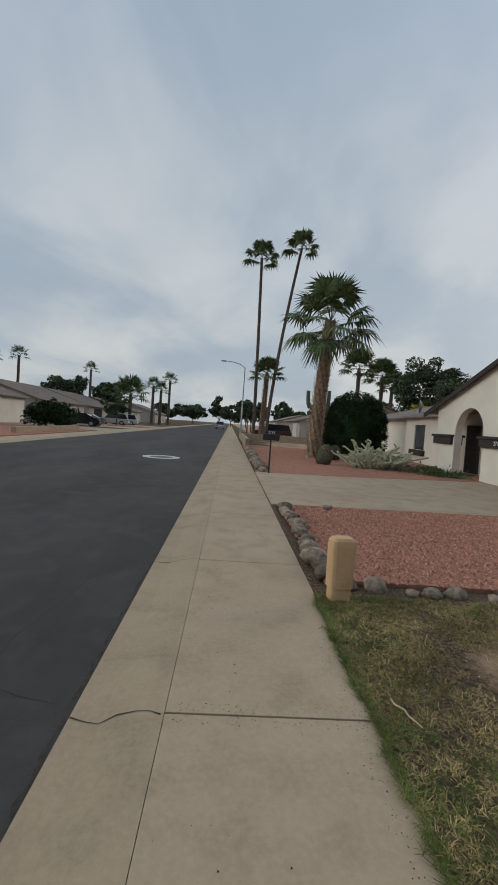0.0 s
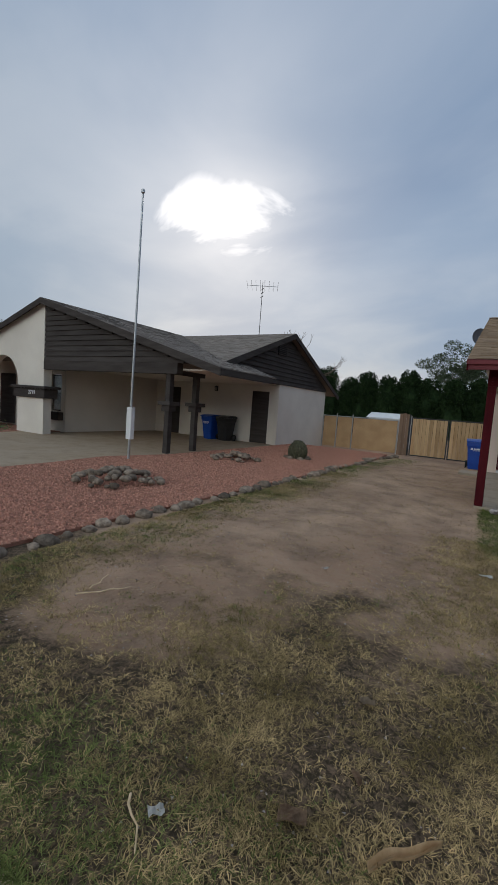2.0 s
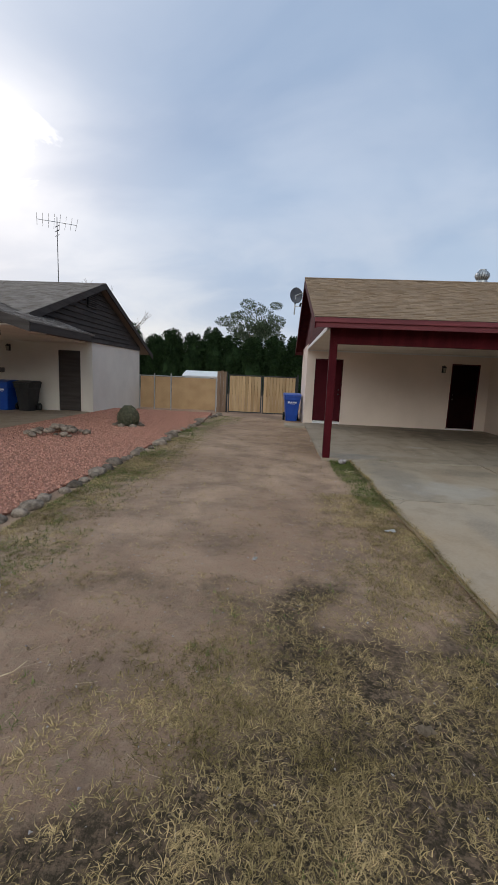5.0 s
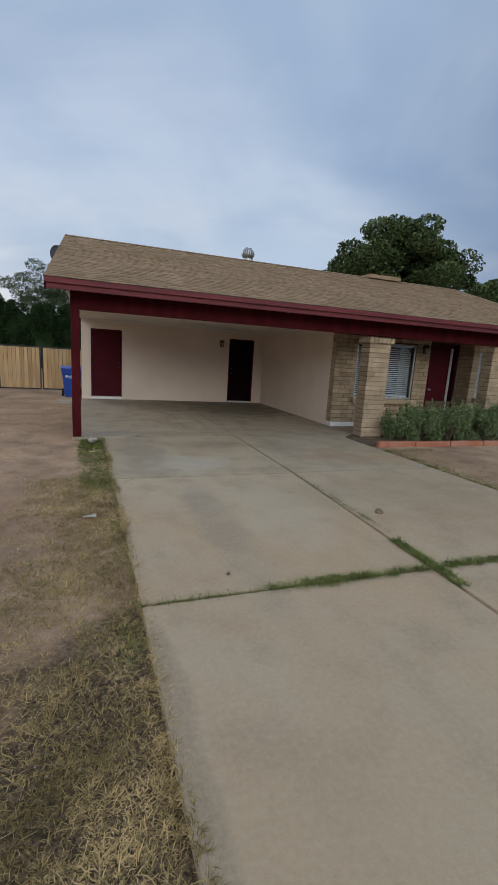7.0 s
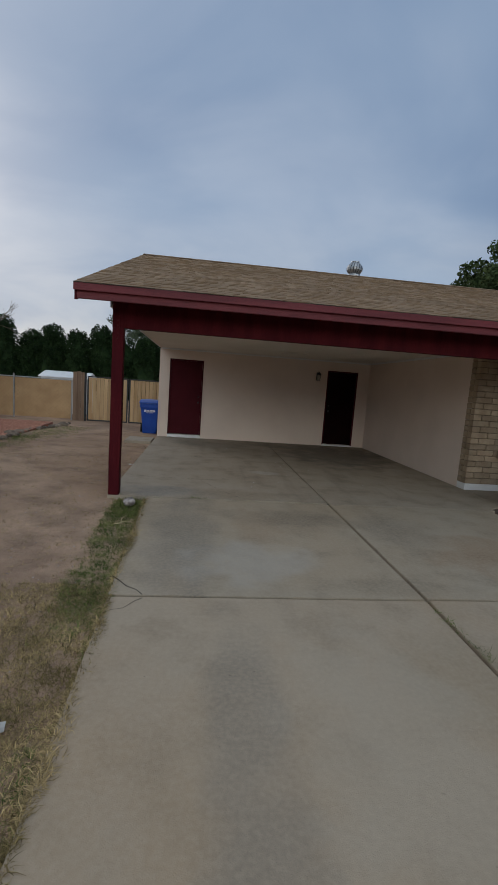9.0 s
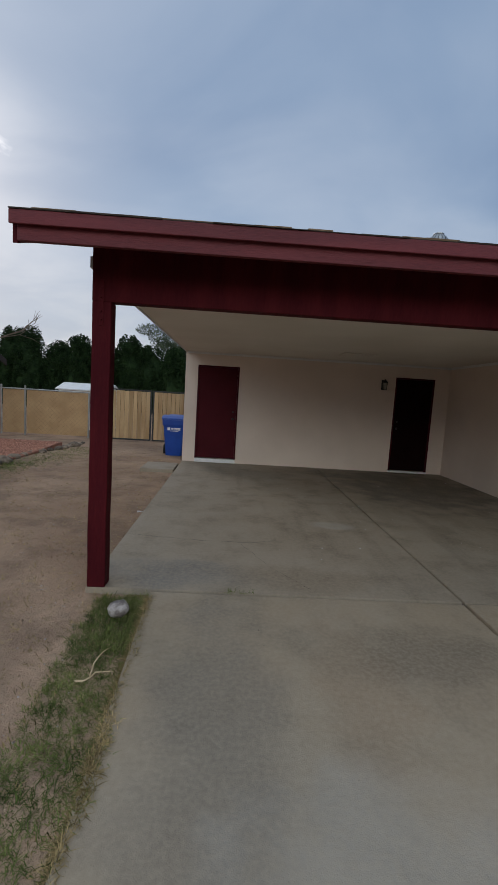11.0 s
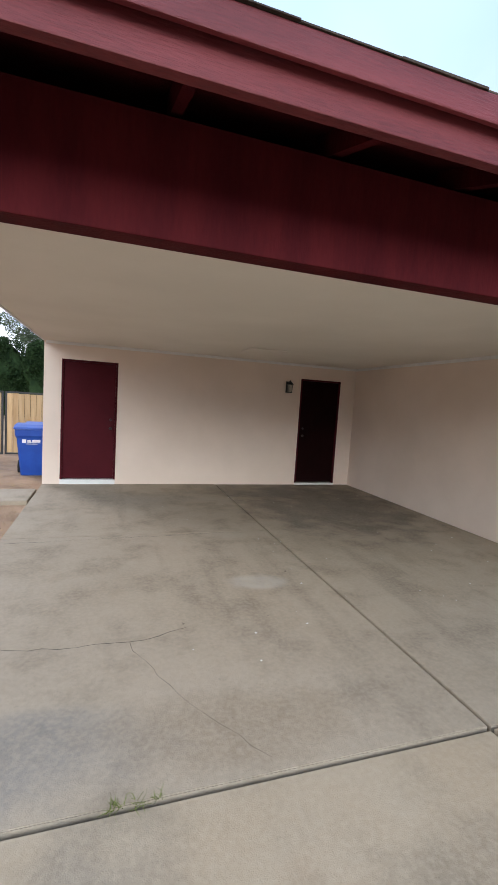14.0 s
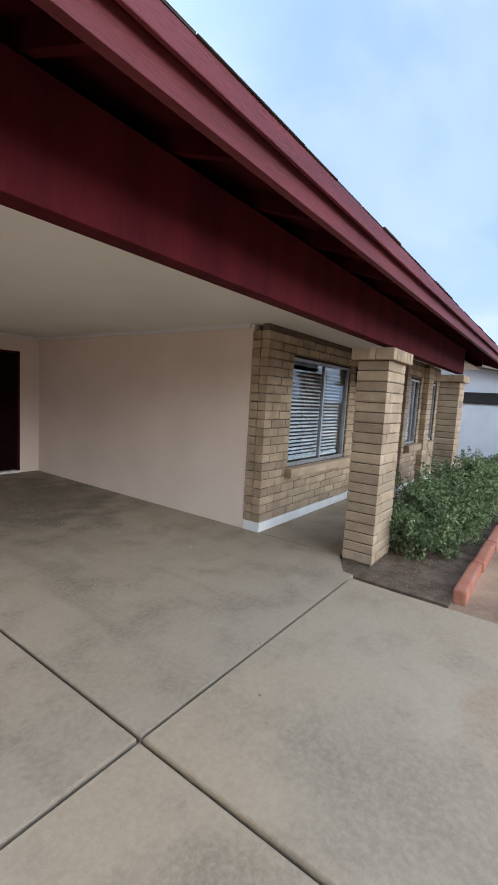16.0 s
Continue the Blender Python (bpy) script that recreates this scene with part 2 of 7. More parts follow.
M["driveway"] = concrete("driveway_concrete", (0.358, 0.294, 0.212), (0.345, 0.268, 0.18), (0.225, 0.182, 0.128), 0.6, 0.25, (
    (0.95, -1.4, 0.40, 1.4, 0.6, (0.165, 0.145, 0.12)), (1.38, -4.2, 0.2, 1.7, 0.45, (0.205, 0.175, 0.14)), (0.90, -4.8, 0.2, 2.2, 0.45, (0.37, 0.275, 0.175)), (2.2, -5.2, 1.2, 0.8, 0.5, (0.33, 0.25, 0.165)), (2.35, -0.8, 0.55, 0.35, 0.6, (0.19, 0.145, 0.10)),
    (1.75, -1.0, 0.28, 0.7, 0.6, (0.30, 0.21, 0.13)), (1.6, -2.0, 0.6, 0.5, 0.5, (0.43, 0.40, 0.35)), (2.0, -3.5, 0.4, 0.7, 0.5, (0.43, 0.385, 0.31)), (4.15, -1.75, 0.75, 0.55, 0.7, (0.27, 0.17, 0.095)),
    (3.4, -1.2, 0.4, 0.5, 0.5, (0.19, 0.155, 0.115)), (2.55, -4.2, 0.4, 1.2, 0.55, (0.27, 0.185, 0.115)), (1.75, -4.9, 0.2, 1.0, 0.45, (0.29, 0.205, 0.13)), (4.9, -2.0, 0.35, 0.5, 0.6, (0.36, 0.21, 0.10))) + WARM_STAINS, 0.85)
M["driveway_worn"] = concrete("worn_driveway_concrete", (0.375, 0.298, 0.21), (0.366, 0.27, 0.174), (0.25, 0.192, 0.13), 0.65, 0.3, WARM_STAINS[:4] + ((1.38, -4.2, 0.22, 1.5, 0.6, (0.215, 0.185, 0.145)), (2.05, -4.0, 0.5, 0.9, 0.5, (0.40, 0.345, 0.265)), (0.62, -6.6, 0.10, 0.9, 0.6, (0.20, 0.16, 0.115))))
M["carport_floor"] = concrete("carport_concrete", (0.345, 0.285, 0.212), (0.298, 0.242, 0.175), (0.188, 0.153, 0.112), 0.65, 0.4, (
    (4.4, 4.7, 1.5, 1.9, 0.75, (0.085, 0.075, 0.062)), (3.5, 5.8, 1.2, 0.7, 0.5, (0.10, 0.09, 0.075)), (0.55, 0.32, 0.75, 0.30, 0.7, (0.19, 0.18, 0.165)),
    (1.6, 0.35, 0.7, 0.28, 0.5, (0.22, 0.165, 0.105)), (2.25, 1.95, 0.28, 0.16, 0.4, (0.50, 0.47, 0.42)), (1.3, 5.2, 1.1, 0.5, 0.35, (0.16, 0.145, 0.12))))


def asphalt():
    n = Nodes("asphalt", 0.88, 0, 0.3)
    big, mid, grit = n.noise(0.35, 5, 0.6, stretch=(0.5, 1.4, 1)), n.noise(3, 5), n.noise(85, 4, 0.75)
    c = n.mix(n.ramp(big, 0.35, 0.68), (0.036, 0.033, 0.031), (0.058, 0.053, 0.049))
    c = n.mix(n.ramp(mid, 0.45, 0.75, 0, 0.4), c, (0.085, 0.078, 0.073))
    c = n.mix(n.ramp(grit, 0.60, 0.74, 0, 0.7), c, (0.16, 0.155, 0.15))
    n.color(c)
    n.bump(grit, 0.006, 0.8)
    return n.m


M["asphalt"] = asphalt()
M["quartz"] = varied("pale_quartz", (0.16, 0.125, 0.11), (0.52, 0.46, 0.42), 0.8, 18, 60, 0.01)
M["crack_dark"] = varied("crack_dirt", (0.03, 0.025, 0.02), (0.065, 0.052, 0.041), 0.95, 20, 80, 0)
M["dish_grey"] = varied("dish_grey", (0.10, 0.11, 0.13), (0.15, 0.16, 0.18), 0.5, 4, 60, 0)


def soil():
    n = Nodes("yard_soil", 0.97, 0, 0.15)
    big, mid, fine, grit = n.noise(0.33, 5, 0.6), n.noise(1.5, 6, 0.65, off=(4, 2, 0)), n.noise(16, 5, 0.7), n.noise(95, 3, 0.7)
    c = n.mix(n.ramp(big, 0.36, 0.62), (0.35, 0.222, 0.145), (0.52, 0.35, 0.235))
    c = n.mix(n.ramp(mid, 0.42, 0.68, 0, 0.75), c, (0.215, 0.142, 0.10))
    c = n.mix(n.ramp(fine, 0.42, 0.72, 0, 0.6), c, (0.36, 0.26, 0.17))
    # olive thatch where turf still holds, towards the sidewalk and the borders, darkened for the shade between blades
    sep = n.nt.nodes.new("ShaderNodeSeparateXYZ")
    n.link(n.pos, sep.inputs[0])
    turf = n.math("ADD", n.math("SUBTRACT", -5.0, sep.outputs[1]), n.math("MULTIPLY", n.math("SUBTRACT", n.noise(1.1, 5, 0.65, off=(2, 5, 0)), 0.5), 5.0))
    # the scuffed bare patch in the turf
    px, py = (n.math("POWER", n.math("MULTIPLY", n.math("ADD", sep.outputs[i], o), k), 2.0) for i, o, k in ((0, 2.0, 1 / 1.0), (1, 6.2, 1 / 0.9)))
    kept = n.ramp(n.math("ADD", n.math("ADD", px, py), n.math("MULTIPLY", mid, 0.8)), 0.7, 1.9)
    turf = n.math("MULTIPLY", turf, kept)
    c = n.mix(n.math("MULTIPLY", n.ramp(turf, 0.0, 1.3), n.ramp(n.noise(40, 4, 0.7), 0.35, 0.6, 0.6, 1.0)), c, (0.048, 0.036, 0.021))
    c = n.mix(n.ramp(grit, 0.60, 0.72, 0, 0.7), c, (0.055, 0.042, 0.032))
    n.color(c)
    n.bump(n.math("ADD", n.math("MULTIPLY", grit, 0.35), fine), 0.03, 0.9)
    return n.m


M["soil"] = soil()
M["bed_soil"] = varied("damp_bed_soil", (0.085, 0.06, 0.04), (0.19, 0.14, 0.10), 0.97, 7, 60, 0.03)
M["gravel_bed"] = varied("gravel_bed", (0.29, 0.125, 0.082), (0.42, 0.20, 0.135), 0.95, 9, 70, 0.02)
M["gravel"] = varied("pink_gravel", (0.32, 0.135, 0.088), (0.50, 0.27, 0.19), 0.9, 40, 160, 0.0, island=0.42)
M["stone"] = varied("river_stone", (0.12, 0.088, 0.064), (0.32, 0.25, 0.185), 0.95, 14, 70, 0.012, rand=0.45)
M["stucco"] = varied("cream_stucco", (0.73, 0.605, 0.51), (0.79, 0.66, 0.56), 0.92, 1.2, 150, 0.004)
M["ceiling_white"] = varied("ceiling_paint", (0.74, 0.69, 0.61), (0.80, 0.75, 0.67), 0.9, 0.9, 130, 0.002)
M["base_white"] = varied("white_base_paint", (0.72, 0.71, 0.69), (0.80, 0.79, 0.77), 0.7, 5, 90, 0.002)
M["nb_stucco"] = varied("white_stucco", (0.66, 0.60, 0.52), (0.74, 0.68, 0.59), 0.92, 0.9, 130, 0.005)
M["nb_dark"] = varied("brown_siding_paint", (0.046, 0.038, 0.034), (0.07, 0.06, 0.054), 0.8, 3, 60, 0.002, spec=0.1, rand=0.12, stretch=(0.4, 0.4, 3))
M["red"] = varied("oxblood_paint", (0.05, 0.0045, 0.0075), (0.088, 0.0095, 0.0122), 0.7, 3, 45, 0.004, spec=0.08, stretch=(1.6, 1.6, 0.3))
# paler, streaked copy of the oxblood; sky light on the fascia is in its colour
M["red_lit"] = varied("lit_weathered_oxblood_paint", (0.092, 0.0115, 0.016), (0.168, 0.026, 0.031), 0.58, 2.2, 38, 0.004, spec=0.35, stretch=(0.5, 1.6, 4.0), grain=0.35)
M["red_door"] = varied("dark_red_door_paint", (0.055, 0.005, 0.009), (0.072, 0.007, 0.012), 0.55, 2, 40, 0.001, spec=0.1)
M["screen_door"] = varied("dark_screen", (0.009, 0.003, 0.003), (0.014, 0.004, 0.004), 0.8, 2, 200, 0.001, spec=0.04)
M["brick"] = varied("tan_slump_brick", (0.30, 0.218, 0.142), (0.41, 0.312, 0.212), 0.92, 5, 55, 0.008, rand=0.2, island=0.16)
M["mortar"] = varied("mortar", (0.10, 0.072, 0.05), (0.16, 0.118, 0.083), 0.95, 8, 90, 0.006)
M["orange_curb"] = varied("painted_orange_curb", (0.36, 0.115, 0.06), (0.42, 0.21, 0.15), 0.85, 4, 60, 0.006)


def shingles(name, a, b, dark):
    """Laminated shingles: each tab has its own tone, under mineral grit."""
    n = Nodes(name, 0.95, 0, 0.2)
    c = n.mix(n.ramp(n.island, 0.0, 1.0, 0.0, 1.0, False), a, b)
    c = n.mix(n.ramp(n.noise(0.8, 4), 0.35, 0.7, 0, 0.3), c, tuple(v * 0.75 for v in a))
    c = n.mix(n.ramp(n.noise(14, 4, 0.7), 0.48, 0.70, 0, 0.45), c, tuple(v * 0.66 for v in a))
    c = n.mix(n.ramp(n.noise(120, 3, 0.7), 0.55, 0.75, 0, 0.5), c, dark)
    n.color(c)
    n.bump(n.noise(120, 3, 0.7), 0.006, 0.7)
    return n.m


M["shingle_tan"] = shingles("tan_shingles", (0.225, 0.150, 0.090), (0.335, 0.232, 0.145), (0.15, 0.10, 0.062))
M["shingle_grey"] = shingles("grey_brown_shingles", (0.185, 0.156, 0.132), (0.265, 0.228, 0.196), (0.13, 0.108, 0.092))
M["shingle_dark"] = varied("shingle_edge", (0.035, 0.026, 0.02), (0.07, 0.052, 0.038), 0.95, 8, 90, 0.006)
M["cedar"] = varied("cedar_board", (0.40, 0.245, 0.115), (0.56, 0.39, 0.21), 0.75, 3, 60, 0.003, rand=0.16, stretch=(3, 3, 0.25))
M["old_wood"] = varied("weathered_wood", (0.145, 0.092, 0.06), (0.26, 0.175, 0.115), 0.9, 3, 50, 0.008, rand=0.2, stretch=(4, 4, 0.3))
M["plywood"] = varied("tan_screening", (0.47, 0.30, 0.15), (0.60, 0.40, 0.215), 0.85, 2, 50, 0.003)
M["black_steel"] = varied("black_steel", (0.012, 0.012, 0.013), (0.03, 0.028, 0.027), 0.5, 6, 80, 0.001, spec=0.5)
M["galv"] = varied("galvanised_steel", (0.36, 0.37, 0.37), (0.50, 0.51, 0.51), 0.42, 8, 90, 0.001, metal=0.8)
M["white_metal"] = varied("white_painted_metal", (0.66, 0.66, 0.64), (0.76, 0.76, 0.74), 0.55, 4, 60, 0.001)
M["blue_plastic"] = varied("blue_plastic", (0.006, 0.055, 0.33), (0.009, 0.075, 0.40), 0.42, 5, 120, 0.001, spec=0.5)
M["black_plastic"] = varied("black_plastic", (0.014, 0.014, 0.015), (0.028, 0.028, 0.029), 0.45, 5, 120, 0.001, spec=0.5)
M["box_plastic"] = varied("tan_plastic", (0.55, 0.34, 0.17), (0.62, 0.40, 0.22), 0.6, 5, 60, 0.002)
M["white_print"] = varied("white_print", (0.7, 0.7, 0.72), (0.78, 0.78, 0.8), 0.6, 20, 90, 0.0)
M["blind"] = varied("white_blind", (0.62, 0.64, 0.66), (0.70, 0.72, 0.74), 0.6, 5, 60, 0.0)
M["leaf_shrub"] = varied("shrub_leaf", (0.075, 0.115, 0.042), (0.23, 0.28, 0.14), 0.6, 12, 60, 0, island=0.4, spec=0.08)
M["leaf_cypress"] = varied("cypress_leaf", (0.010, 0.022, 0.008), (0.026, 0.048, 0.016), 0.75, 2, 30, 0, island=0.45, spec=0.08)
M["leaf_tree"] = varied("tree_leaf", (0.045, 0.065, 0.035), (0.10, 0.125, 0.07), 0.7, 1.5, 30, 0, island=0.45, spec=0.08)
M["leaf_pine"] = varied("pine_needle", (0.035, 0.058, 0.022), (0.10, 0.13, 0.05), 0.75, 1.2, 30, 0, island=0.45, spec=0.08)
M["leaf_palm"] = varied("palm_leaf", (0.06, 0.09, 0.038), (0.14, 0.18, 0.08), 0.6, 2, 30, 0, island=0.4, spec=0.08)
M["leaf_yellow"] = varied("yellow_leaf", (0.30, 0.22, 0.03), (0.42, 0.32, 0.06), 0.7, 2, 30, 0, island=0.4)
M["bark"] = varied("bark", (0.10, 0.075, 0.055), (0.19, 0.145, 0.105), 0.95, 5, 40, 0.02, stretch=(2, 2, 0.5))
M["palm_bark"] = varied("palm_bark", (0.16, 0.105, 0.07), (0.36, 0.25, 0.17), 0.95, 6, 40, 0.02, island=0.3)
M["palm_smooth"] = varied("smooth_palm_bark", (0.085, 0.065, 0.052), (0.15, 0.115, 0.09), 0.95, 4, 30, 0.02, stretch=(1, 1, 4))
M["grass_green"] = varied("green_grass", (0.07, 0.095, 0.024), (0.21, 0.225, 0.07), 0.8, 4, 60, 0, island=0.45, spec=0.08)
M["grass_dry"] = varied("dry_grass", (0.155, 0.115, 0.044), (0.49, 0.35, 0.168), 0.85, 1.9, 30, 0, island=0.6, spec=0.08)
M["cactus"] = varied("cactus_skin", (0.20, 0.22, 0.12), (0.62, 0.60, 0.44), 0.9, 24, 60, 0.01)
M["cactus_dark"] = varied("barrel_cactus_skin", (0.05, 0.055, 0.03), (0.14, 0.125, 0.075), 0.9, 14, 60, 0.02)
M["saguaro"] = varied("saguaro_skin", (0.06, 0.085, 0.05), (0.11, 0.135, 0.08), 0.85, 6, 60, 0.01)
# near-black colour that stands in for the shade inside openings
M["shade_black"] = varied("opening_shade", (0.012, 0.012, 0.012), (0.02, 0.02, 0.02), 0.9, 4, 40, 0)
M["bulb_glass"] = varied("lamp_glass", (0.30, 0.28, 0.22), (0.40, 0.37, 0.30), 0.2, 10, 60, 0, spec=0.6)
M["paint_white"] = varied("road_white", (0.50, 0.49, 0.46), (0.62, 0.61, 0.58), 0.9, 6, 60, 0.002)
M["far_wall"] = varied("far_house_stucco", (0.40, 0.35, 0.29), (0.50, 0.45, 0.38), 0.9, 1, 30, 0)
M["block_paint"] = varied("pale_blue_grey_paint", (0.36, 0.41, 0.46), (0.43, 0.48, 0.53), 0.85, 1.2, 40, 0.002)
M["far_roof"] = varied("far_house_roof", (0.13, 0.105, 0.088), (0.19, 0.155, 0.13), 0.95, 1, 20, 0)
M["car_dark"] = varied("black_car_paint", (0.012, 0.012, 0.014), (0.02, 0.02, 0.022), 0.25, 4, 60, 0, spec=0.6)
M["car_silver"] = varied("silver_car_paint", (0.42, 0.42, 0.41), (0.48, 0.48, 0.47), 0.3, 4, 60, 0, spec=0.6)
M["car_maroon"] = varied("maroon_car_paint", (0.06, 0.012, 0.012), (0.08, 0.016, 0.016), 0.3, 4, 60, 0, spec=0.6)
M["rubber"] = varied("tyre_rubber", (0.015, 0.015, 0.015), (0.025, 0.025, 0.025), 0.85, 10, 60, 0)
M["paper"] = varied("litter_paper", (0.55, 0.53, 0.5), (0.68, 0.66, 0.62), 0.9, 20, 60, 0)
M["brown_leaf"] = varied("brown_leaf", (0.16, 0.095, 0.055), (0.28, 0.18, 0.11), 0.9, 20, 80, 0.003)
M["dead_leaf"] = varied("dry_palm_sheath", (0.52, 0.37, 0.21), (0.72, 0.55, 0.35), 0.85, 10, 60, 0.003)


def glass(name, tint=(0.8, 0.85, 0.88)):
    m = bpy.data.materials.new(name)
    m.use_nodes = True
    b = m.node_tree.nodes["Principled BSDF"]
    b.inputs["Base Color"].default_value = (*tint, 1)
    b.inputs["Transmission Weight"].default_value, b.inputs["Roughness"].default_value, b.inputs["IOR"].default_value = 1.0, 0.02, 1.5
    return m


M["glass"] = glass("window_glass")
n_ = Nodes("dark_car_glass", 0.08, 0, 0.7)
M["dark_glass"] = n_.color((0.02, 0.024, 0.028))

# ==== mesh helpers


def bx(bm, x0, x1, y0, y1, z0, z1, bevel=0.0):
    v = [bm.verts.new((x, y, z)) for z in (z0, z1) for y in (y0, y1) for x in (x0, x1)]
    fs = [bm.faces.new([v[i] for i in q]) for q in ((0, 2, 3, 1), (4, 5, 7, 6), (0, 1, 5, 4), (1, 3, 7, 5), (3, 2, 6, 7), (2, 0, 4, 6))]
    if bevel:
        bmesh.ops.bevel(bm, geom=list({e for f in fs for e in f.edges}), offset=bevel, segments=2, affect="EDGES", profile=0.6)
    return v


def tube(bm, p0, p1, r0, r1, seg=10, caps=True):
    p0, p1 = Vector(p0), Vector(p1)
    q = (p1 - p0).to_track_quat("Z", "Y")
    rings = []
    for p, r in ((p0, r0), (p1, r1)):
        rings.append([bm.verts.new(p + q @ Vector((math.cos(a) * r, math.sin(a) * r, 0))) for a in (2 * math.pi * i / seg for i in range(seg))])
    for i in range(seg):
        bm.faces.new((rings[0][i], rings[0][(i + 1) % seg], rings[1][(i + 1) % seg], rings[1][i]))
    if caps:
        bm.faces.new(rings[0][::-1]), bm.faces.new(rings[1])


def lathe(bm, profile, seg=16, at=(0, 0, 0)):
    """Turns (radius, height) pairs about z."""
    rings = [[bm.verts.new((at[0] + r * math.cos(2 * math.pi * i / seg), at[1] + r * math.sin(2 * math.pi * i / seg), at[2] + z)) for i in range(seg)] for r, z in profile]
    for a, b in zip(rings, rings[1:]):
        for i in range(seg):
            bm.faces.new((a[i], a[(i + 1) % seg], b[(i + 1) % seg], b[i]))
    bm.faces.new(rings[0][::-1]), bm.faces.new(rings[-1])


def prism(bm, outline, axis, lo, hi):
    """Pushes a flat outline (pairs) along an axis: 'x' takes (y, z), 'y' takes (x, z), 'z' takes (x, y)."""
    def place(p, d):
        return {"x": (d, p[0], p[1]), "y": (p[0], d, p[1]), "z": (p[0], p[1], d)}[axis]
    a, b = [bm.verts.new(place(p, lo)) for p in outline], [bm.verts.new(place(p, hi)) for p in outline]
    k = len(outline)
    bm.faces.new(a[::-1]), bm.faces.new(b)
    for i in range(k):
        bm.faces.new((a[i], a[(i + 1) % k], b[(i + 1) % k], b[i]))


def part(name, bm, mat, parent=None, label="", smooth=False):
    me = bpy.data.meshes.new(name)
    bmesh.ops.recalc_face_normals(bm, faces=bm.faces[:])
    bm.to_mesh(me)
    bm.free()
    me.materials.append(M[mat])
    if smooth:
        me.shade_smooth()
    ob = new(name, me)
    ob.parent = parent
    return tagged(ob, label)


def thing(name, label, category, at=(0, 0, 0), group="", turn=0.0):
    ob = new(name)
    ob.matrix_basis = pose(*at, 0, 0, turn)
    ob.empty_display_size = 0.2
    return tagged(ob, label, category, group)


def block(name, mat, x0, x1, y0, y1, z0, z1, parent=None, label="", bevel=0.0):
    bm = bmesh.new()
    bx(bm, x0, x1, y0, y1, z0, z1, bevel)
    return part(name, bm, mat, parent, label)


def soup(name, verts, faces, mat, parent=None, smooth=False):
    me = bpy.data.meshes.new(name)
    me.from_pydata(verts, [], faces)
    me.materials.append(M[mat])
    if smooth:
        me.shade_smooth()
    ob = new(name, me)
    ob.parent = parent
    return ob


def structure(ob, label, category):
    return tagged(ob, label, category, kind="structure")


def shared(name, src, parent, m):
    """Another object on the mesh of src."""
    ob = new(name, src.data)
    ob.parent = parent
    ob.matrix_basis = m
    return ob


# ==== ground, street
def wob(x, y, s, o=0.0):
    return noise.noise(Vector((x * s + o, y * s - o, o)))


def ground_z(x, y):
    if y < -7.94:
        return -0.22 if y > -20.2 else -0.06
    back = -0.034 * min(max(y - 6.0, 0.0), 6.0)
    r = -0.045 + 0.02 * wob(x, y, 0.35) + 0.012 * wob(x, y, 1.6, 5)
    return r + back if -30 < x < 24 and y < 25 else -0.05 + back


def build_ground():
    xs = [-900, -400, -180, -90, -60, -40, -30, -22] + [-16 + i * 0.8 for i in range(14)] + [-4.6 + i * 0.16 for i in range(70)] + [7 + i for i in range(17)] + [30, 45, 70, 130, 300, 900]
    ys = [-900, -300, -120, -60, -35, -24, -20.3, -20.1, -14, -8.1, -7.95, -7.92] + [-7.84 + i * 0.16 for i in range(70)] + [3.5 + i * 0.5 for i in range(18)] + [13, 15, 18, 21, 25, 32, 45, 80, 160, 400, 900]
    verts = [(x, y, ground_z(x, y)) for y in ys for x in xs]
    w = len(xs)
    faces = [(j * w + i, j * w + i + 1, (j + 1) * w + i + 1, (j + 1) * w + i) for j in range(len(ys) - 1) for i in range(w - 1)]
    g = soup("ground", verts, faces, "soil", smooth=True)
    structure(g, "bare brown yard soil with patches of worn grass", "ground")


build_ground()
block_road = block("road", "asphalt", -420, 120, -18.6, -9.53, -0.30, -0.115)
structure(block_road, "dark worn asphalt residential street", "road")


def gutter(name, y_road, y_walk, z=-0.05):
    """A rolled kerb: a shallow pan that rises to the walk in a soft curve."""
    bm = bmesh.new()
    s = 1 if y_walk > y_road else -1
    d = abs(y_walk - y_road)
    prof = [(y_road, -0.32), (y_road, z - 0.062), (y_road + s * d * 0.35, z - 0.055), (y_road + s * d * 0.55, z - 0.035), (y_road + s * d * 0.8, z - 0.008), (y_walk, z), (y_walk, -0.32)]
    prism(bm, prof, "x", -420, 120)
    return structure(part(name, bm, "gutter"), "stained pale concrete rolled kerb and gutter", "kerb")


gutter("kerb_near", -9.53, -9.04)
gutter("kerb_far", -18.6, -19.1)

# sidewalks in cast panels with open joints
def sidewalk(name, y0, y1, z, near_from, near_to, pitch=2.505, start=-1.865):
    bm = bmesh.new()
    bx(bm, -420, 120, y0, y1, -0.30, z - 0.02)
    walkway = structure(part(name, bm, "gutter"), "pale tan concrete sidewalk with dark joints", "sidewalk")
    bm = bmesh.new()
    bx(bm, 0.007, pitch - 0.007, y0 + 0.0005, y1, z - 0.05, z, 0.004)
    first = part("slab", bm, "sidewalk", walkway)
    first.matrix_basis = pose(start, 0, 0)
    rest = bmesh.new()
    k0, k1 = int((-420 - start) / pitch), int((118 - start) / pitch)
    for k in range(k0, k1):
        x = start + k * pitch
        if k and near_from < x < near_to:
            shared("slab", first, walkway, pose(x, 0, 0.004 * wob(x, 1, 3)))
        elif k:
            bx(rest, x + 0.007, x + pitch - 0.007, y0 + 0.004, y1, z - 0.05, z)
    tagged(part("far_slabs", rest, "sidewalk", walkway), kind="stuff")


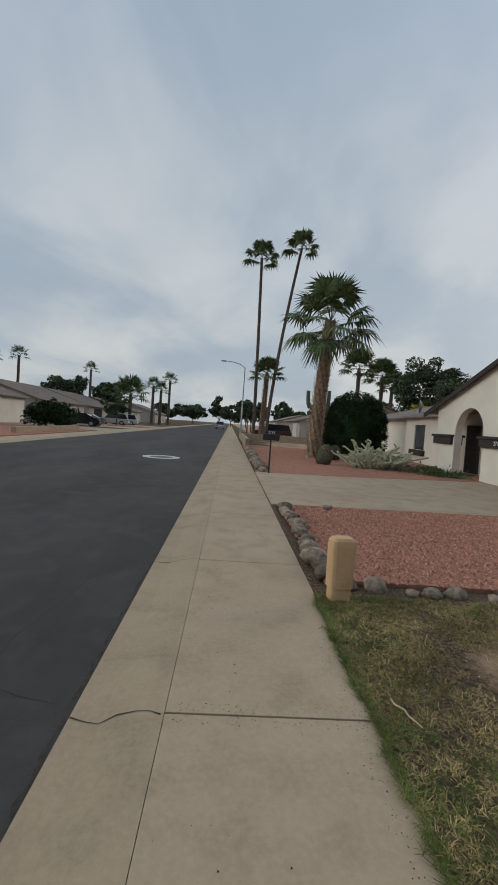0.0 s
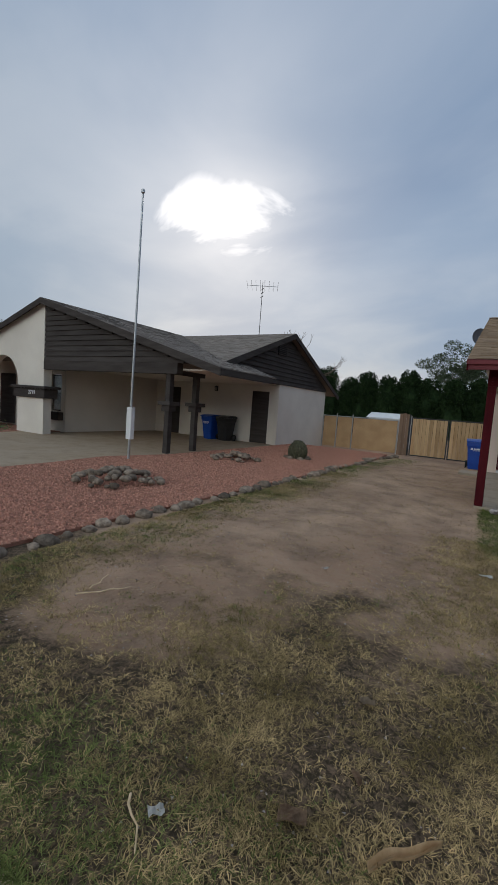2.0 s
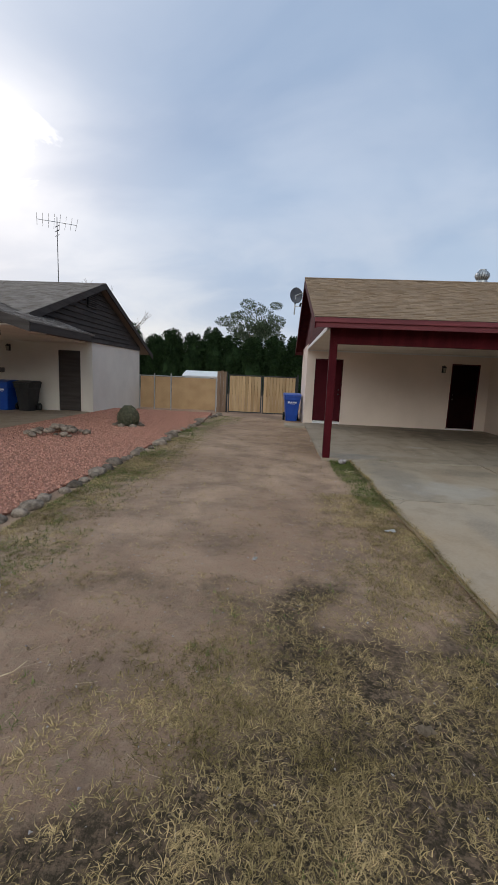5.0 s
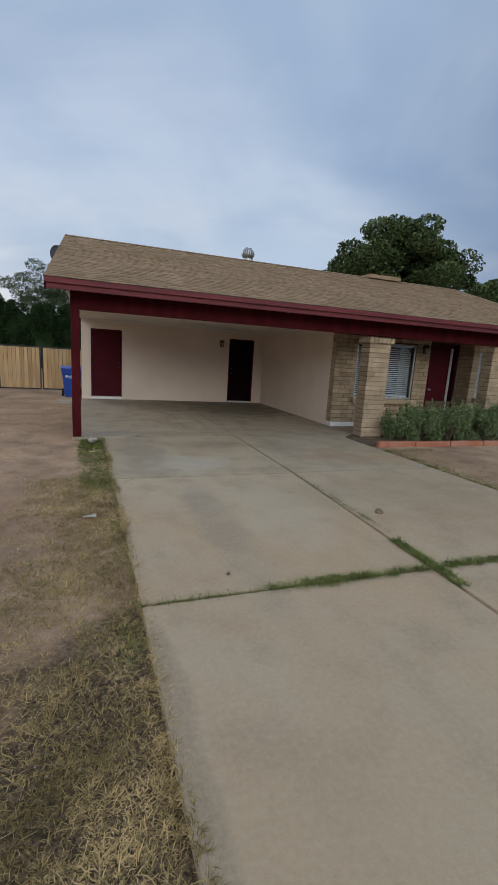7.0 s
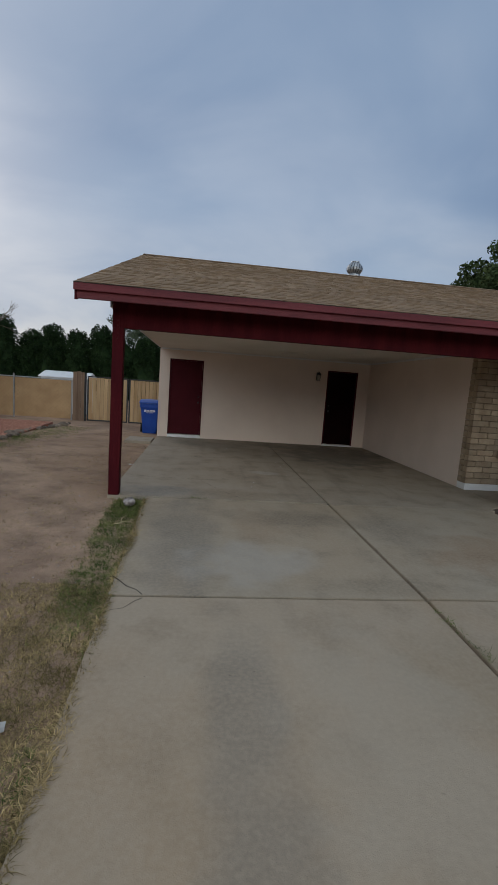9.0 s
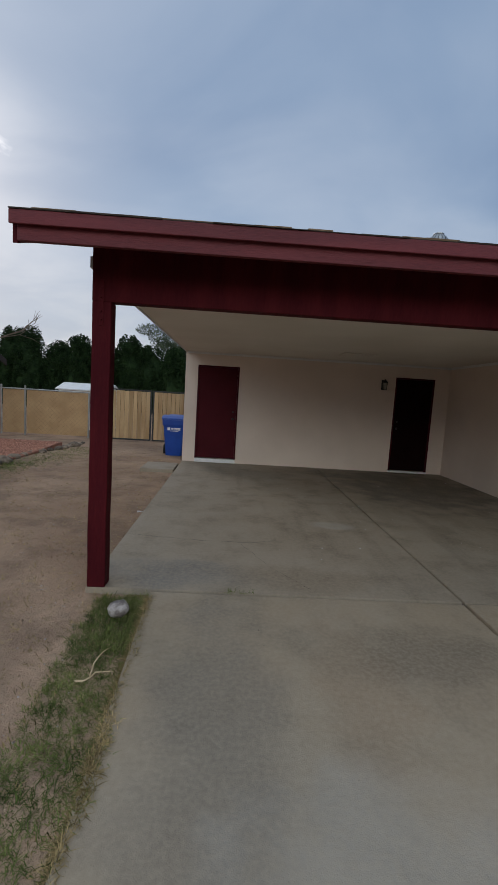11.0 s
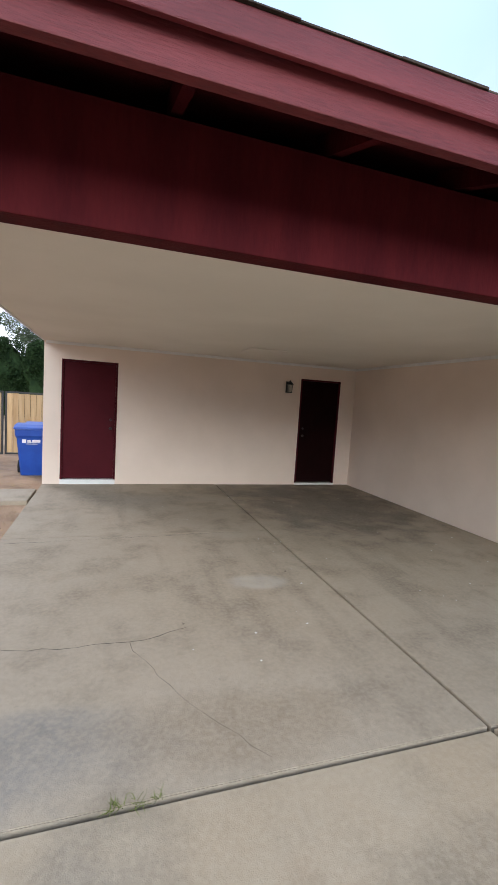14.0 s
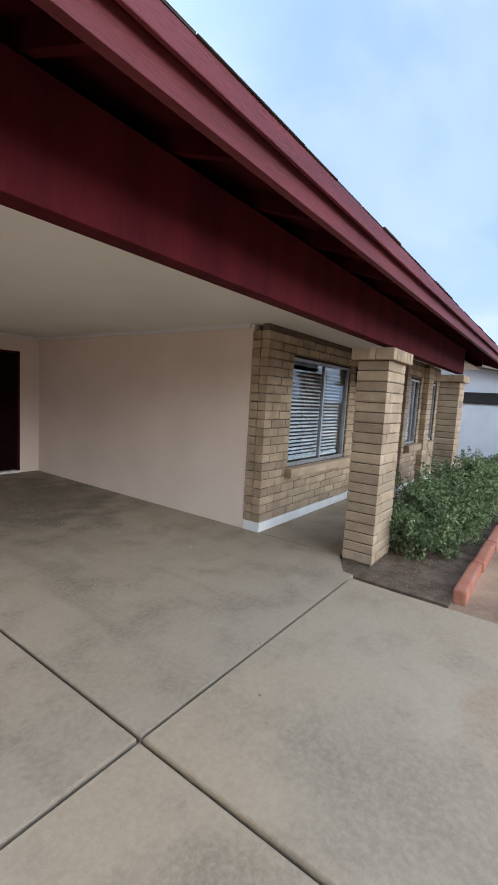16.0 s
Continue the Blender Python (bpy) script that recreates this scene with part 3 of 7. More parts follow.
sidewalk("pavement", -9.038, -7.92, -0.05, -70, 14)
sidewalk("pavement_far", -20.3, -19.102, -0.05, -70, 10)


def poly_slab(name, pts, z0, z1, mat, parent, bevel=0.004):
    bm = bmesh.new()
    prism(bm, pts, "z", z0, z1)
    if bevel:
        top = [e for e in bm.edges if all(abs(v.co.z - z1) < 1e-6 for v in e.verts)]
        bmesh.ops.bevel(bm, geom=top, offset=bevel, segments=2, affect="EDGES")
    return part(name, bm, mat, parent)


J = 0.012


def edge_x(y):
    """The driveway's edge beside the dirt."""
    return 0.40 + 0.03 * min(-y, 7.2)


def build_driveway():
    base = [(edge_x(0) + 0.03, 0.0), (edge_x(-7.2) + 0.03, -7.91), (5.6, -7.91), (5.28, -0.1), (5.28, 0.0)]
    bm = bmesh.new()
    prism(bm, base, "z", -0.25, -0.03)
    d = structure(part("driveway", bm, "crack_dark"), "stained tan concrete driveway cast in slabs with weedy joints", "driveway")
    rows = [(0.01, -2.66, 0.0, 0.0), (-2.66, -5.46, 0.0, -0.1), (-5.46, -7.91, -0.1, -0.2)]
    for y1, y0, d1, d0 in rows:
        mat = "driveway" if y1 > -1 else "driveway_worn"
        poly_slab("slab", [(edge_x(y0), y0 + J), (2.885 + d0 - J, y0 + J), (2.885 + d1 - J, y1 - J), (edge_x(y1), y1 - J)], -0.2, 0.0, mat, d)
        r0, r1 = (5.62 if y0 < -7 else 5.38 if y0 < -5 else 5.28), (5.38 if y1 < -5 else 5.28)
        poly_slab("slab", [(2.885 + d0 + J, y0 + J), (r0, y0 + J), (r1, y1 - J), (2.885 + d1 + J, y1 - J)], -0.2, 0.006, mat, d)


build_driveway()


def build_carport_floor():
    bm = bmesh.new()
    prism(bm, [(-0.06, 0.05), (5.2, 0.05), (5.7, 6.5), (-0.1, 6.5)], "z", -0.25, -0.02)
    f = structure(part("floor", bm, "crack_dark"), "oil-stained grey concrete carport floor", "floor")
    for y0, y1 in ((0.018, 3.4), (3.4, 6.36)):
        a0, a1 = -0.1 - 0.004 * y0, -0.1 - 0.004 * y1
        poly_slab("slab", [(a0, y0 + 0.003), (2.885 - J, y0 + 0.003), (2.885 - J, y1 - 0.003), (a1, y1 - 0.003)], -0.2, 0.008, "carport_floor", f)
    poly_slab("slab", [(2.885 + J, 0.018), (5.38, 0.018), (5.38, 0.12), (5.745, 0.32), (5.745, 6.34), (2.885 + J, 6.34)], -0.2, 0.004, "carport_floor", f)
    poly_slab("slab", [(5.755, 0.32), (9.4, 0.32), (9.4, 1.35), (5.755, 1.35)], -0.2, 0.006, "carport_floor", f)
    poly_slab("slab", [(9.42, 0.32), (12.0, 0.32), (12.0, 0.885), (9.42, 0.885)], -0.2, 0.004, "carport_floor", f)


build_carport_floor()


# ==== the red-trimmed house
def roof_slope(name, a, b, c, d, mat, parent, course=0.145, thick=0.03):
    """Overlapping shingle courses from eave a-b up to ridge d-c, each a thin wedge on the one below."""
    a, b, c, d = map(Vector, (a, b, c, d))
    n = max(2, int((d - a).length / course))
    nor = (b - a).cross(d - a).normalized()
    if nor.z < 0:
        nor = -nor
    bm = bmesh.new()
    uv = bm.loops.layers.uv.new("UVMap")
    long = (b - a).length
    rnd = random.Random(int(long * 100))

    def at(u, f, h):
        return bm.verts.new(a.lerp(b, u).lerp(d.lerp(c, u), f) + nor * h)

    for i in range(n):
        f1 = (i + 1) / n
        u = 0.0
        while u < 1.0:
            e = min(1.0, u + rnd.uniform(0.09, 0.24) / long)
            if 1.0 - e < 0.1 / long:
                e = 1.0
            f0 = max(0.0, (i - (rnd.uniform(0.0, 0.16) if i else 0.0)) / n)
            h = rnd.choice((0.004, 0.006, 0.010, 0.012))
            p, q, r, t = at(u, f0, h), at(e, f0, h), at(e, f1, 0.0005), at(u, f1, 0.0005)
            s0, s1 = at(u, f0, 0.0), at(e, f0, 0.0)
            for fc in (bm.faces.new((p, q, r, t)), bm.faces.new((s0, s1, q, p))):
                for lp, (x, y) in zip(fc.loops, ((u * long, i * course), (e * long, i * course), (e * long, (i + 1) * course), (u * long, (i + 1) * course))):
                    lp[uv].uv = (x, y)
            u = e
    base = [q - nor * thick for q in (a, b, c, d)] + [q for q in (a, b, c, d)]
    bv = [bm.verts.new(q) for q in base]
    for q in ((3, 2, 1, 0), (0, 1, 5, 4), (1, 2, 6, 5), (3, 0, 4, 7)):
        bm.faces.new([bv[i] for i in q])
    return part(name, bm, mat, parent)


EAVE_Y, EAVE_Z, RIDGE_Y, RIDGE_Z, ROOF_L, ROOF_R = -0.455, 2.566, 4.76, 4.32, -0.43, 12.3
BACK_Y = 2 * RIDGE_Y - EAVE_Y
SLOPE = (RIDGE_Z - EAVE_Z) / (RIDGE_Y - EAVE_Y)


def roof_z(y):
    return RIDGE_Z - SLOPE * abs(y - RIDGE_Y)


house = thing("house", "single-storey house with cream stucco, tan brick and dark red trim", "house", (6.0, 6.0, 0.0))
HO = Matrix.Translation((-6.0, -6.0, 0.0))


def hpart(name, bm, mat, label="", parent=None):
    """A part of the house, drawn in world metres."""
    bmesh.ops.transform(bm, matrix=HO, verts=bm.verts[:])
    return part(name, bm, mat, parent or house, label)


def hblock(name, mat, x0, x1, y0, y1, z0, z1, label="", bevel=0.0, parent=None):
    bm = bmesh.new()
    bx(bm, x0, x1, y0, y1, z0, z1, bevel)
    return hpart(name, bm, mat, label, parent)


def build_house():
    ho = Vector((-6, -6, 0))
    r = roof_slope("roof", Vector((ROOF_L, EAVE_Y, EAVE_Z)) + ho, Vector((ROOF_R, EAVE_Y, EAVE_Z)) + ho, Vector((ROOF_R, RIDGE_Y, RIDGE_Z)) + ho, Vector((ROOF_L, RIDGE_Y, RIDGE_Z)) + ho, "shingle_tan", house)
    tagged(r, "tan asphalt shingle roof")
    roof_slope("roof", Vector((ROOF_R, BACK_Y, EAVE_Z)) + ho, Vector((ROOF_L, BACK_Y, EAVE_Z)) + ho, Vector((ROOF_L, RIDGE_Y, RIDGE_Z)) + ho, Vector((ROOF_R, RIDGE_Y, RIDGE_Z)) + ho, "shingle_tan", house)
    bm = bmesh.new()
    prism(bm, [(RIDGE_Y - 0.14, RIDGE_Z - 0.03), (RIDGE_Y, RIDGE_Z + 0.022), (RIDGE_Y + 0.14, RIDGE_Z - 0.03)], "x", ROOF_L, ROOF_R)
    hpart("ridge_cap", bm, "shingle_tan")
    # deck boards under the shingles
    for s, name in ((1, "roof_deck"), (-1, "roof_deck")):
        y0 = EAVE_Y + 0.03 if s > 0 else BACK_Y - 0.03
        bm = bmesh.new()
        prism(bm, [(y0, roof_z(y0) - 0.035), (RIDGE_Y, RIDGE_Z - 0.035), (RIDGE_Y, RIDGE_Z - 0.06), (y0, roof_z(y0) - 0.06)], "x", ROOF_L + 0.02, ROOF_R - 0.02)
        hpart(name, bm, "red")
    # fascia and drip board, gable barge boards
    hblock("fascia", "red_lit", ROOF_L + 0.03, ROOF_R - 0.03, -0.432, -0.392, 2.392, 2.525, bevel=0.004)
    hblock("drip_board", "red_lit", ROOF_L, ROOF_R, -0.475, -0.457, 2.475, 2.556, bevel=0.005)
    rnd, x = random.Random(5), ROOF_L
    while x < ROOF_R - 0.31:
        k = rnd.uniform(0, 0.012)
        hblock("shingle", "shingle_dark", x + 0.001, x + 0.30, -0.473 - k, -0.455, 2.5565, 2.560 + rnd.uniform(0, 0.006), parent=None)
        x += 0.301
    hblock("fascia", "red_lit", ROOF_L + 0.03, ROOF_R - 0.03, BACK_Y - 0.07, BACK_Y - 0.03, 2.40, 2.54)
    for x in (ROOF_L, ROOF_R - 0.035):
        for s in (-1, 1):
            bm = bmesh.new()
            ye = EAVE_Y + 0.03 if s < 0 else BACK_Y - 0.03
            prism(bm, [(ye, roof_z(ye) - 0.037), (RIDGE_Y, RIDGE_Z - 0.037), (RIDGE_Y, RIDGE_Z - 0.2), (ye, roof_z(ye) - 0.2)], "x", x + 0.002, x + 0.033)
            hpart("barge_board", bm, "red")
    x = -0.1
    while x < ROOF_R - 0.1:
        bm = bmesh.new()
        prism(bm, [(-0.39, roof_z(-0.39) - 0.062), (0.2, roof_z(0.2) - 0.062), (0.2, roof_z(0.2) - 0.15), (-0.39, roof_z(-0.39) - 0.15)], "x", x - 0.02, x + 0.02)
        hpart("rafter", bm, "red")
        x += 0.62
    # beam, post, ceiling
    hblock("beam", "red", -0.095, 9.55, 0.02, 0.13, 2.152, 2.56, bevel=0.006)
    hblock("carport_ceiling", "ceiling_white", -0.125, 11.9, 0.135, 6.34, 2.42, 2.445, label="plain off-white painted carport ceiling")
    hblock("ceiling_edge", "base_white", -0.15, -0.127, 0.135, 6.34, 2.41, 2.49)
    hblock("cornice", "base_white", -0.1, 5.75, 6.305, 6.338, 2.375, 2.419)
    hblock("cornice", "base_white", 5.715, 5.748, 1.62, 6.30, 2.375, 2.419)
    # walls round the carport, with door openings
    W = "stucco"
    for x0, x1, z0, z1 in ((-0.13, 0.145, 0, 2.6), (0.145, 1.05, 2.14, 2.6), (1.05, 4.53, 0, 2.6), (4.53, 5.41, 2.135, 2.6), (5.41, 5.90, 0, 2.6)):
        hblock("wall", W, x0, x1, 6.34, 6.51, z0 - (0.1 if z0 == 0 else 0), z1)
    hblock("wall", W, -0.13, 0.03, 6.512, 9.6, -0.3, 2.6)
    hblock("wall", W, 5.752, 5.90, 1.58, 6.338, -0.1, 2.6)
    hblock("wall", W, 0.03, 12.0, 9.45, 9.6, -0.3, 2.6)
    hblock("wall", W, 11.85, 12.0, 1.02, 9.448, -0.1, 2.6)
    for x in (-0.12, 11.86):
        bm = bmesh.new()
        prism(bm, [(0.1, 2.49), (9.6, 2.49), (9.6, roof_z(9.6) - 0.07), (RIDGE_Y, RIDGE_Z - 0.07), (0.1, roof_z(0.1) - 0.07)], "x", x, x + 0.09)
        hpart("gable_siding", bm, "red")
    # doors
    for x0, x1, z0, z1, mat, lab in ((0.145, 1.05, 0.09, 2.14, "red_door", "dark red painted flush storeroom door"), (4.53, 5.41, 0.04, 2.135, "screen_door", "dark red security screen door")):
        d = hblock("door", mat, x0 + 0.035, x1 - 0.035, 6.36, 6.405, z0 + 0.02, z1 - 0.035, lab, 0.003)
        for fx0, fx1, fz0, fz1 in ((x0, x0 + 0.032, z0, z1), (x1 - 0.032, x1, z0, z1), (x0 + 0.033, x1 - 0.033, z1 - 0.032, z1)):
            hblock("door_frame", "red_door", fx0, fx1, 6.332, 6.42, fz0, fz1)
        hblock("threshold", "base_white", x0 - 0.0, x1, 6.315, 6.44, -0.01, z0, bevel=0.004)
        for kz, kr in ((1.0, 0.028), (1.15, 0.022)):
            bm = bmesh.new()
            kx = x1 - 0.1 if mat == "red_door" else x0 + 0.1
            tube(bm, (kx, 6.358, kz), (kx, 6.32, kz), 0.014, 0.014, 8)
            tube(bm, (kx, 6.322, kz), (kx, 6.295, kz), kr, kr * 0.7, 10)
            bmesh.ops.transform(bm, matrix=HO, verts=bm.verts[:])
            k = part("knob", bm, "black_steel", d)
    # closing: back of the wall behind the doors
    hblock("storeroom_wall", W, 0.03, 5.75, 7.4, 7.45, -0.1, 2.6)


build_house()


def red_post():
    p = thing("post", "dark red painted square timber carport post with cracked knots", "post", (0, 0, 0))
    bm = bmesh.new()
    bx(bm, -0.092, 0.046, 0.012, 0.14, 0.008, 2.151, 0.008)
    bmesh.ops.subdivide_edges(bm, edges=[e for e in bm.edges if e.calc_length() > 1], cuts=14)
    for v in bm.verts:
        v.co.x += 0.004 * wob(v.co.z * 3, v.co.y * 9, 1.0)
        v.co.y += 0.004 * wob(v.co.z * 3, v.co.x * 9, 1.0, 3)
    part("shaft", bm, "red", p)
    bm = bmesh.new()
    bx(bm, -0.045, -0.005, 0.004, 0.011, 1.98, 2.30, 0.002)
    part("strap", bm, "red", p, "painted steel strap")
    for z in (2.02, 2.08, 2.18, 2.24):
        bm = bmesh.new()
        tube(bm, (-0.025, 0.0035, z), (-0.025, -0.006, z), 0.009, 0.007, 8)
        part("bolt", bm, "red", p)


red_post()


# ==== the neighbour's house
NB = (-11.0, 5.0, 0.0)
nb = thing("house", "low white stucco house with dark brown siding and grey shingles", "house", NB)
NO = Matrix.Translation((-NB[0], -NB[1], 0))


def npart(name, bm, mat, label="", parent=None):
    bmesh.ops.transform(bm, matrix=NO, verts=bm.verts[:])
    return part(name, bm, mat, parent or nb, label)


def nblock(name, mat, x0, x1, y0, y1, z0, z1, label="", bevel=0.0, parent=None):
    bm = bmesh.new()
    bx(bm, x0, x1, y0, y1, z0, z1, bevel)
    return npart(name, bm, mat, label, parent)


AX, AZ, RX, RZ, LX, LZ = -13.4, 4.57, -5.95, 2.39, -19.4, 2.57
RY, RYZ = 7.0, 4.45


def nb_roof_z(x):
    return AZ - (x - AX) * (AZ - RZ) / (RX - AX) if x > AX else AZ - (AX - x) * (AZ - LZ) / (AX - LX)


def build_neighbour():
    no = Vector((-NB[0], -NB[1], 0))
    V = lambda x, y, z: Vector((x, y, z)) + no
    # street gable: two slopes; garden gable: two slopes over it
    tagged(roof_slope("roof", V(RX, 0.2, RZ), V(RX, 3.2, RZ), V(AX, 7.0, AZ), V(AX, 0.2, AZ), "shingle_grey", nb), "grey-brown shingle roof")
    roof_slope("roof", V(LX, 10, LZ), V(LX, 0.2, LZ), V(AX, 0.2, AZ), V(AX, 10, AZ), "shingle_grey", nb)
    fz = RYZ - 0.348 * (RY - 2.0)
    roof_slope("roof", V(-12.8, 2.0, fz), V(-7.2, 2.0, fz), V(-7.2, RY, RYZ), V(-14.5, RY, RYZ), "shingle_grey", nb)
    roof_slope("roof", V(-7.2, 12.6, 2.28), V(-18, 12.6, 2.28), V(-18, RY, RYZ), V(-7.2, RY, RYZ), "shingle_grey", nb)
    # barge boards
    def barge(p, q, depth, axis, lo, hi):
        bm = bmesh.new()
        prism(bm, [p, q, (q[0], q[1] - depth), (p[0], p[1] - depth)], axis, lo, hi)
        npart("barge_board", bm, "nb_dark")
    barge((LX, LZ - 0.005), (AX, AZ - 0.005), 0.2, "y", 0.17, 0.21)
    barge((AX, AZ - 0.005), (RX, RZ - 0.005), 0.2, "y", 0.17, 0.21)
    barge((2.3, RYZ - 0.348 * (RY - 2.3) - 0.005), (RY, RYZ - 0.005), 0.2, "x", -7.23, -7.19)
    barge((RY, RYZ - 0.005), (12.6, 2.28 - 0.005), 0.2, "x", -7.23, -7.19)
    nblock("fascia", "nb_dark", RX - 0.03, RX + 0.01, 0.21, 2.9, RZ - 0.19, RZ - 0.02)
    nblock("soffit", "nb_stucco", -13.3, -7.66, 0.62, 6.58, 2.35, 2.40)
    nblock("soffit", "nb_stucco", -7.655, RX - 0.05, 0.62, 2.6, 2.33, 2.37)
    nblock("beam", "nb_dark", -13.3, -7.62, 0.40, 0.60, 2.27, 2.495, bevel=0.006)
    # siding boards on both gables
    z = 2.50
    while z < 4.4:
        x1 = AX + (AZ - 0.12 - z - 0.16) / ((AZ - RZ) / (RX - AX))
        if x1 > AX + 0.3:
            bm = bmesh.new()
            prism(bm, [(0.35, z), (0.42, z), (0.42, z + 0.16), (0.388, z + 0.16)], "x", AX + 0.05, min(x1, -6.9))
            npart("siding_board", bm, "nb_dark")
        z += 0.165
    z = 2.40
    while z < 4.3:
        y0, y1 = max(2.4, RY - (RYZ - 0.12 - z - 0.16) / 0.348), min(11.6, RY + (RYZ - 0.12 - z - 0.16) / 0.396)
        if y1 > y0 + 0.3:
            bm = bmesh.new()
            prism(bm, [(-7.44, z), (-7.52, z), (-7.52, z + 0.16), (-7.48, z + 0.16)], "y", y0, y1)
            npart("siding_board", bm, "nb_dark")
        z += 0.165
    bm = bmesh.new()
    prism(bm, [(2.5, 2.42), (11.6, 2.42), (11.6, 2.55), (RY, RYZ - 0.1), (2.5, 2.75)], "x", -7.57, -7.525)
    npart("gable_backing", bm, "nb_dark")
    bm = bmesh.new()
    prism(bm, [(AX, 2.5), (-6.95, 2.5), (-6.95, nb_roof_z(-6.95) - 0.07), (AX, AZ - 0.07)], "y", 0.425, 0.5)
    npart("gable_backing", bm, "nb_dark")
    nblock("beam", "nb_dark", -13.38, -7.5, 0.36, 0.60, 2.21, 2.498)
    nblock("beam", "nb_dark", -7.97, -7.77, 0.602, 2.0, 2.22, 2.348)
    # louvred attic vent, the shade behind its slats a near-black sheet
    v = nblock("attic_vent", "shade_black", -7.45, -7.43, 6.05, 6.75, 3.5, 4.0)
    for i in range(7):
        nblock("slat", "nb_dark", -7.435, -7.405, 6.07, 6.73, 3.52 + i * 0.068, 3.555 + i * 0.068, parent=None)
    # white walls
    S = "nb_stucco"
    nblock("wall", S, -7.65, -7.5, 6.5, 11.5, -0.3, 2.398)
    for x0, x1, z0, z1 in ((-14.0, -13.15, -0.1, 2.4), (-13.15, -12.55, 2.1, 2.4), (-12.55, -8.78, -0.1, 2.4), (-8.78, -7.98, 2.1, 2.4), (-7.98, -7.652, -0.1, 2.4)):
        nblock("wall", S, x0, x1, 6.6, 6.75, z0, z1)
    nblock("wall", S, -14.15, -14.0, 1.85, 6.6, -0.1, 2.5)
    for x0, x1, lab in ((-13.15, -12.55, "dark brown kitchen door"), (-8.78, -7.98, "dark brown flush storeroom door")):
        nblock("door", "nb_dark", x0, x1, 6.63, 6.68, 0.0, 2.1, lab)
    # recessed front wall with two windows and the front door
    for x0, x1, z0, z1 in ((-24.9, -23.7, -0.1, 2.6), (-23.7, -22.4, -0.1, 0.75), (-23.7, -22.4, 2.1, 2.6), (-22.4, -14.85, -0.1, 2.6), (-14.85, -14.25, -0.1, 0.75), (-14.85, -14.25, 2.15, 2.6), (-14.25, -14.0, -0.1, 2.6)):
        nblock("wall", S, x0, x1, 1.7, 1.85, z0, z1)
    for x0, x1 in ((-23.7, -22.4), (-14.85, -14.25)):
        w = nblock("window", "shade_black", x0, x1, 1.8, 1.84, 0.75, 2.12, "curtained window with a dark sill box")
        nblock("curtain", "galv", x0 + 0.05, x1 - 0.05, 1.785, 1.798, 0.8, 2.08, parent=None)
        nblock("pane", "glass", x0 + 0.002, x1 - 0.002, 1.745, 1.751, 0.755, 2.098)
        nblock("window_sill", "nb_dark", x0 - 0.15, x1 + 0.15, 1.5, 1.7, 0.42, 0.72)
    nblock("door", "nb_dark", -18.2, -17.2, 1.63, 1.698, 0.05, 2.1, "dark brown front door")
    nblock("wall", S, -24.9, -24.75, 1.85, 9.0, -0.1, 2.5)
    roof_slope("roof", V(-25.5, 1.3, 2.5), V(-18.9, 1.3, 2.5), V(-18.9, 4.5, 3.4), V(-25.5, 4.5, 3.4), "shingle_grey", nb)
    # arched porch front: wall outline with the arch taken out
    bm = bmesh.new()
    cx, r, spring = -15.9, 0.98, 1.72
    arc = [(cx + r * math.cos(a), spring + r * math.sin(a)) for a in (math.pi * i / 20 for i in range(21))]
    right = [(-13.36, -0.1), (-13.36, nb_roof_z(-13.36) - 0.06), (cx, nb_roof_z(cx) - 0.06)]
    outline = [(cx + r, -0.1), (-13.38, -0.1), (AX - 0.06, AZ - 0.08), (-18.45, nb_roof_z(-18.45) - 0.06), (-18.3, -0.1), (cx - r, -0.1)] + arc[::-1]
    prism(bm, outline, "y", 0.4, 0.7)
    npart("porch_wall", bm, S, "white stucco porch front with a round arch")
    for x0, x1 in ((-18.5, -17.0), (-15.0, -13.2)):
        nblock("ledge", "nb_dark", x0, x1, 0.29, 0.81, 1.23, 1.54, bevel=0.02)
        nblock("ledge_cap", "nb_dark", x0 - 0.08, x1 + 0.08, 0.23, 0.87, 1.542, 1.64, bevel=0.02)
    # the pair of carport posts with collars
    for y in (0.52, 1.7):
        nblock("post", "nb_dark", -7.95, -7.79, y - 0.08, y + 0.08, -0.05, 2.219, bevel=0.01)
        nblock("collar", "nb_dark", -8.01, -7.73, y - 0.14, y + 0.14, 1.18, 1.34, bevel=0.01)
        nblock("collar_cap", "nb_dark", -8.09, -7.65, y - 0.22, y + 0.22, 1.342, 1.45, bevel=0.01)


build_neighbour()


def build_nb_drive():
    bm = bmesh.new()
    prism(bm, [(-13.2, -7.91), (-7.8, -7.91), (-8.0, -3.0), (-8.2, -1.45), (-7.7, 0.3), (-7.66, 6.59), (-13.98, 6.59), (-13.98, 1.9), (-14.6, 0.4), (-14.2, -1.5), (-13.4, -5.0)], "z", -0.2, -0.012)
    d = structure(part("driveway_neighbour", bm, "sidewalk"), "pale concrete driveway running into the neighbour's carport", "driveway")


build_nb_drive()


def gravel_bed(name, pts, label):
    bm = bmesh.new()
    prism(bm, pts, "z", -0.2, -0.006)
    return structure(part(name, bm, "gravel_bed"), label, "gravel")


gravel_bed("gravel_bed_1", [(-3.84, -7.76), (-3.75, -3.0), (-3.42, 6.2), (-3.6, 8.5), (-7.49, 8.5), (-7.49, 6.6), (-7.69, 0.3), (-8.18, -1.43), (-7.98, -3.0), (-7.79, -7.76)], "bed of crushed pink gravel")
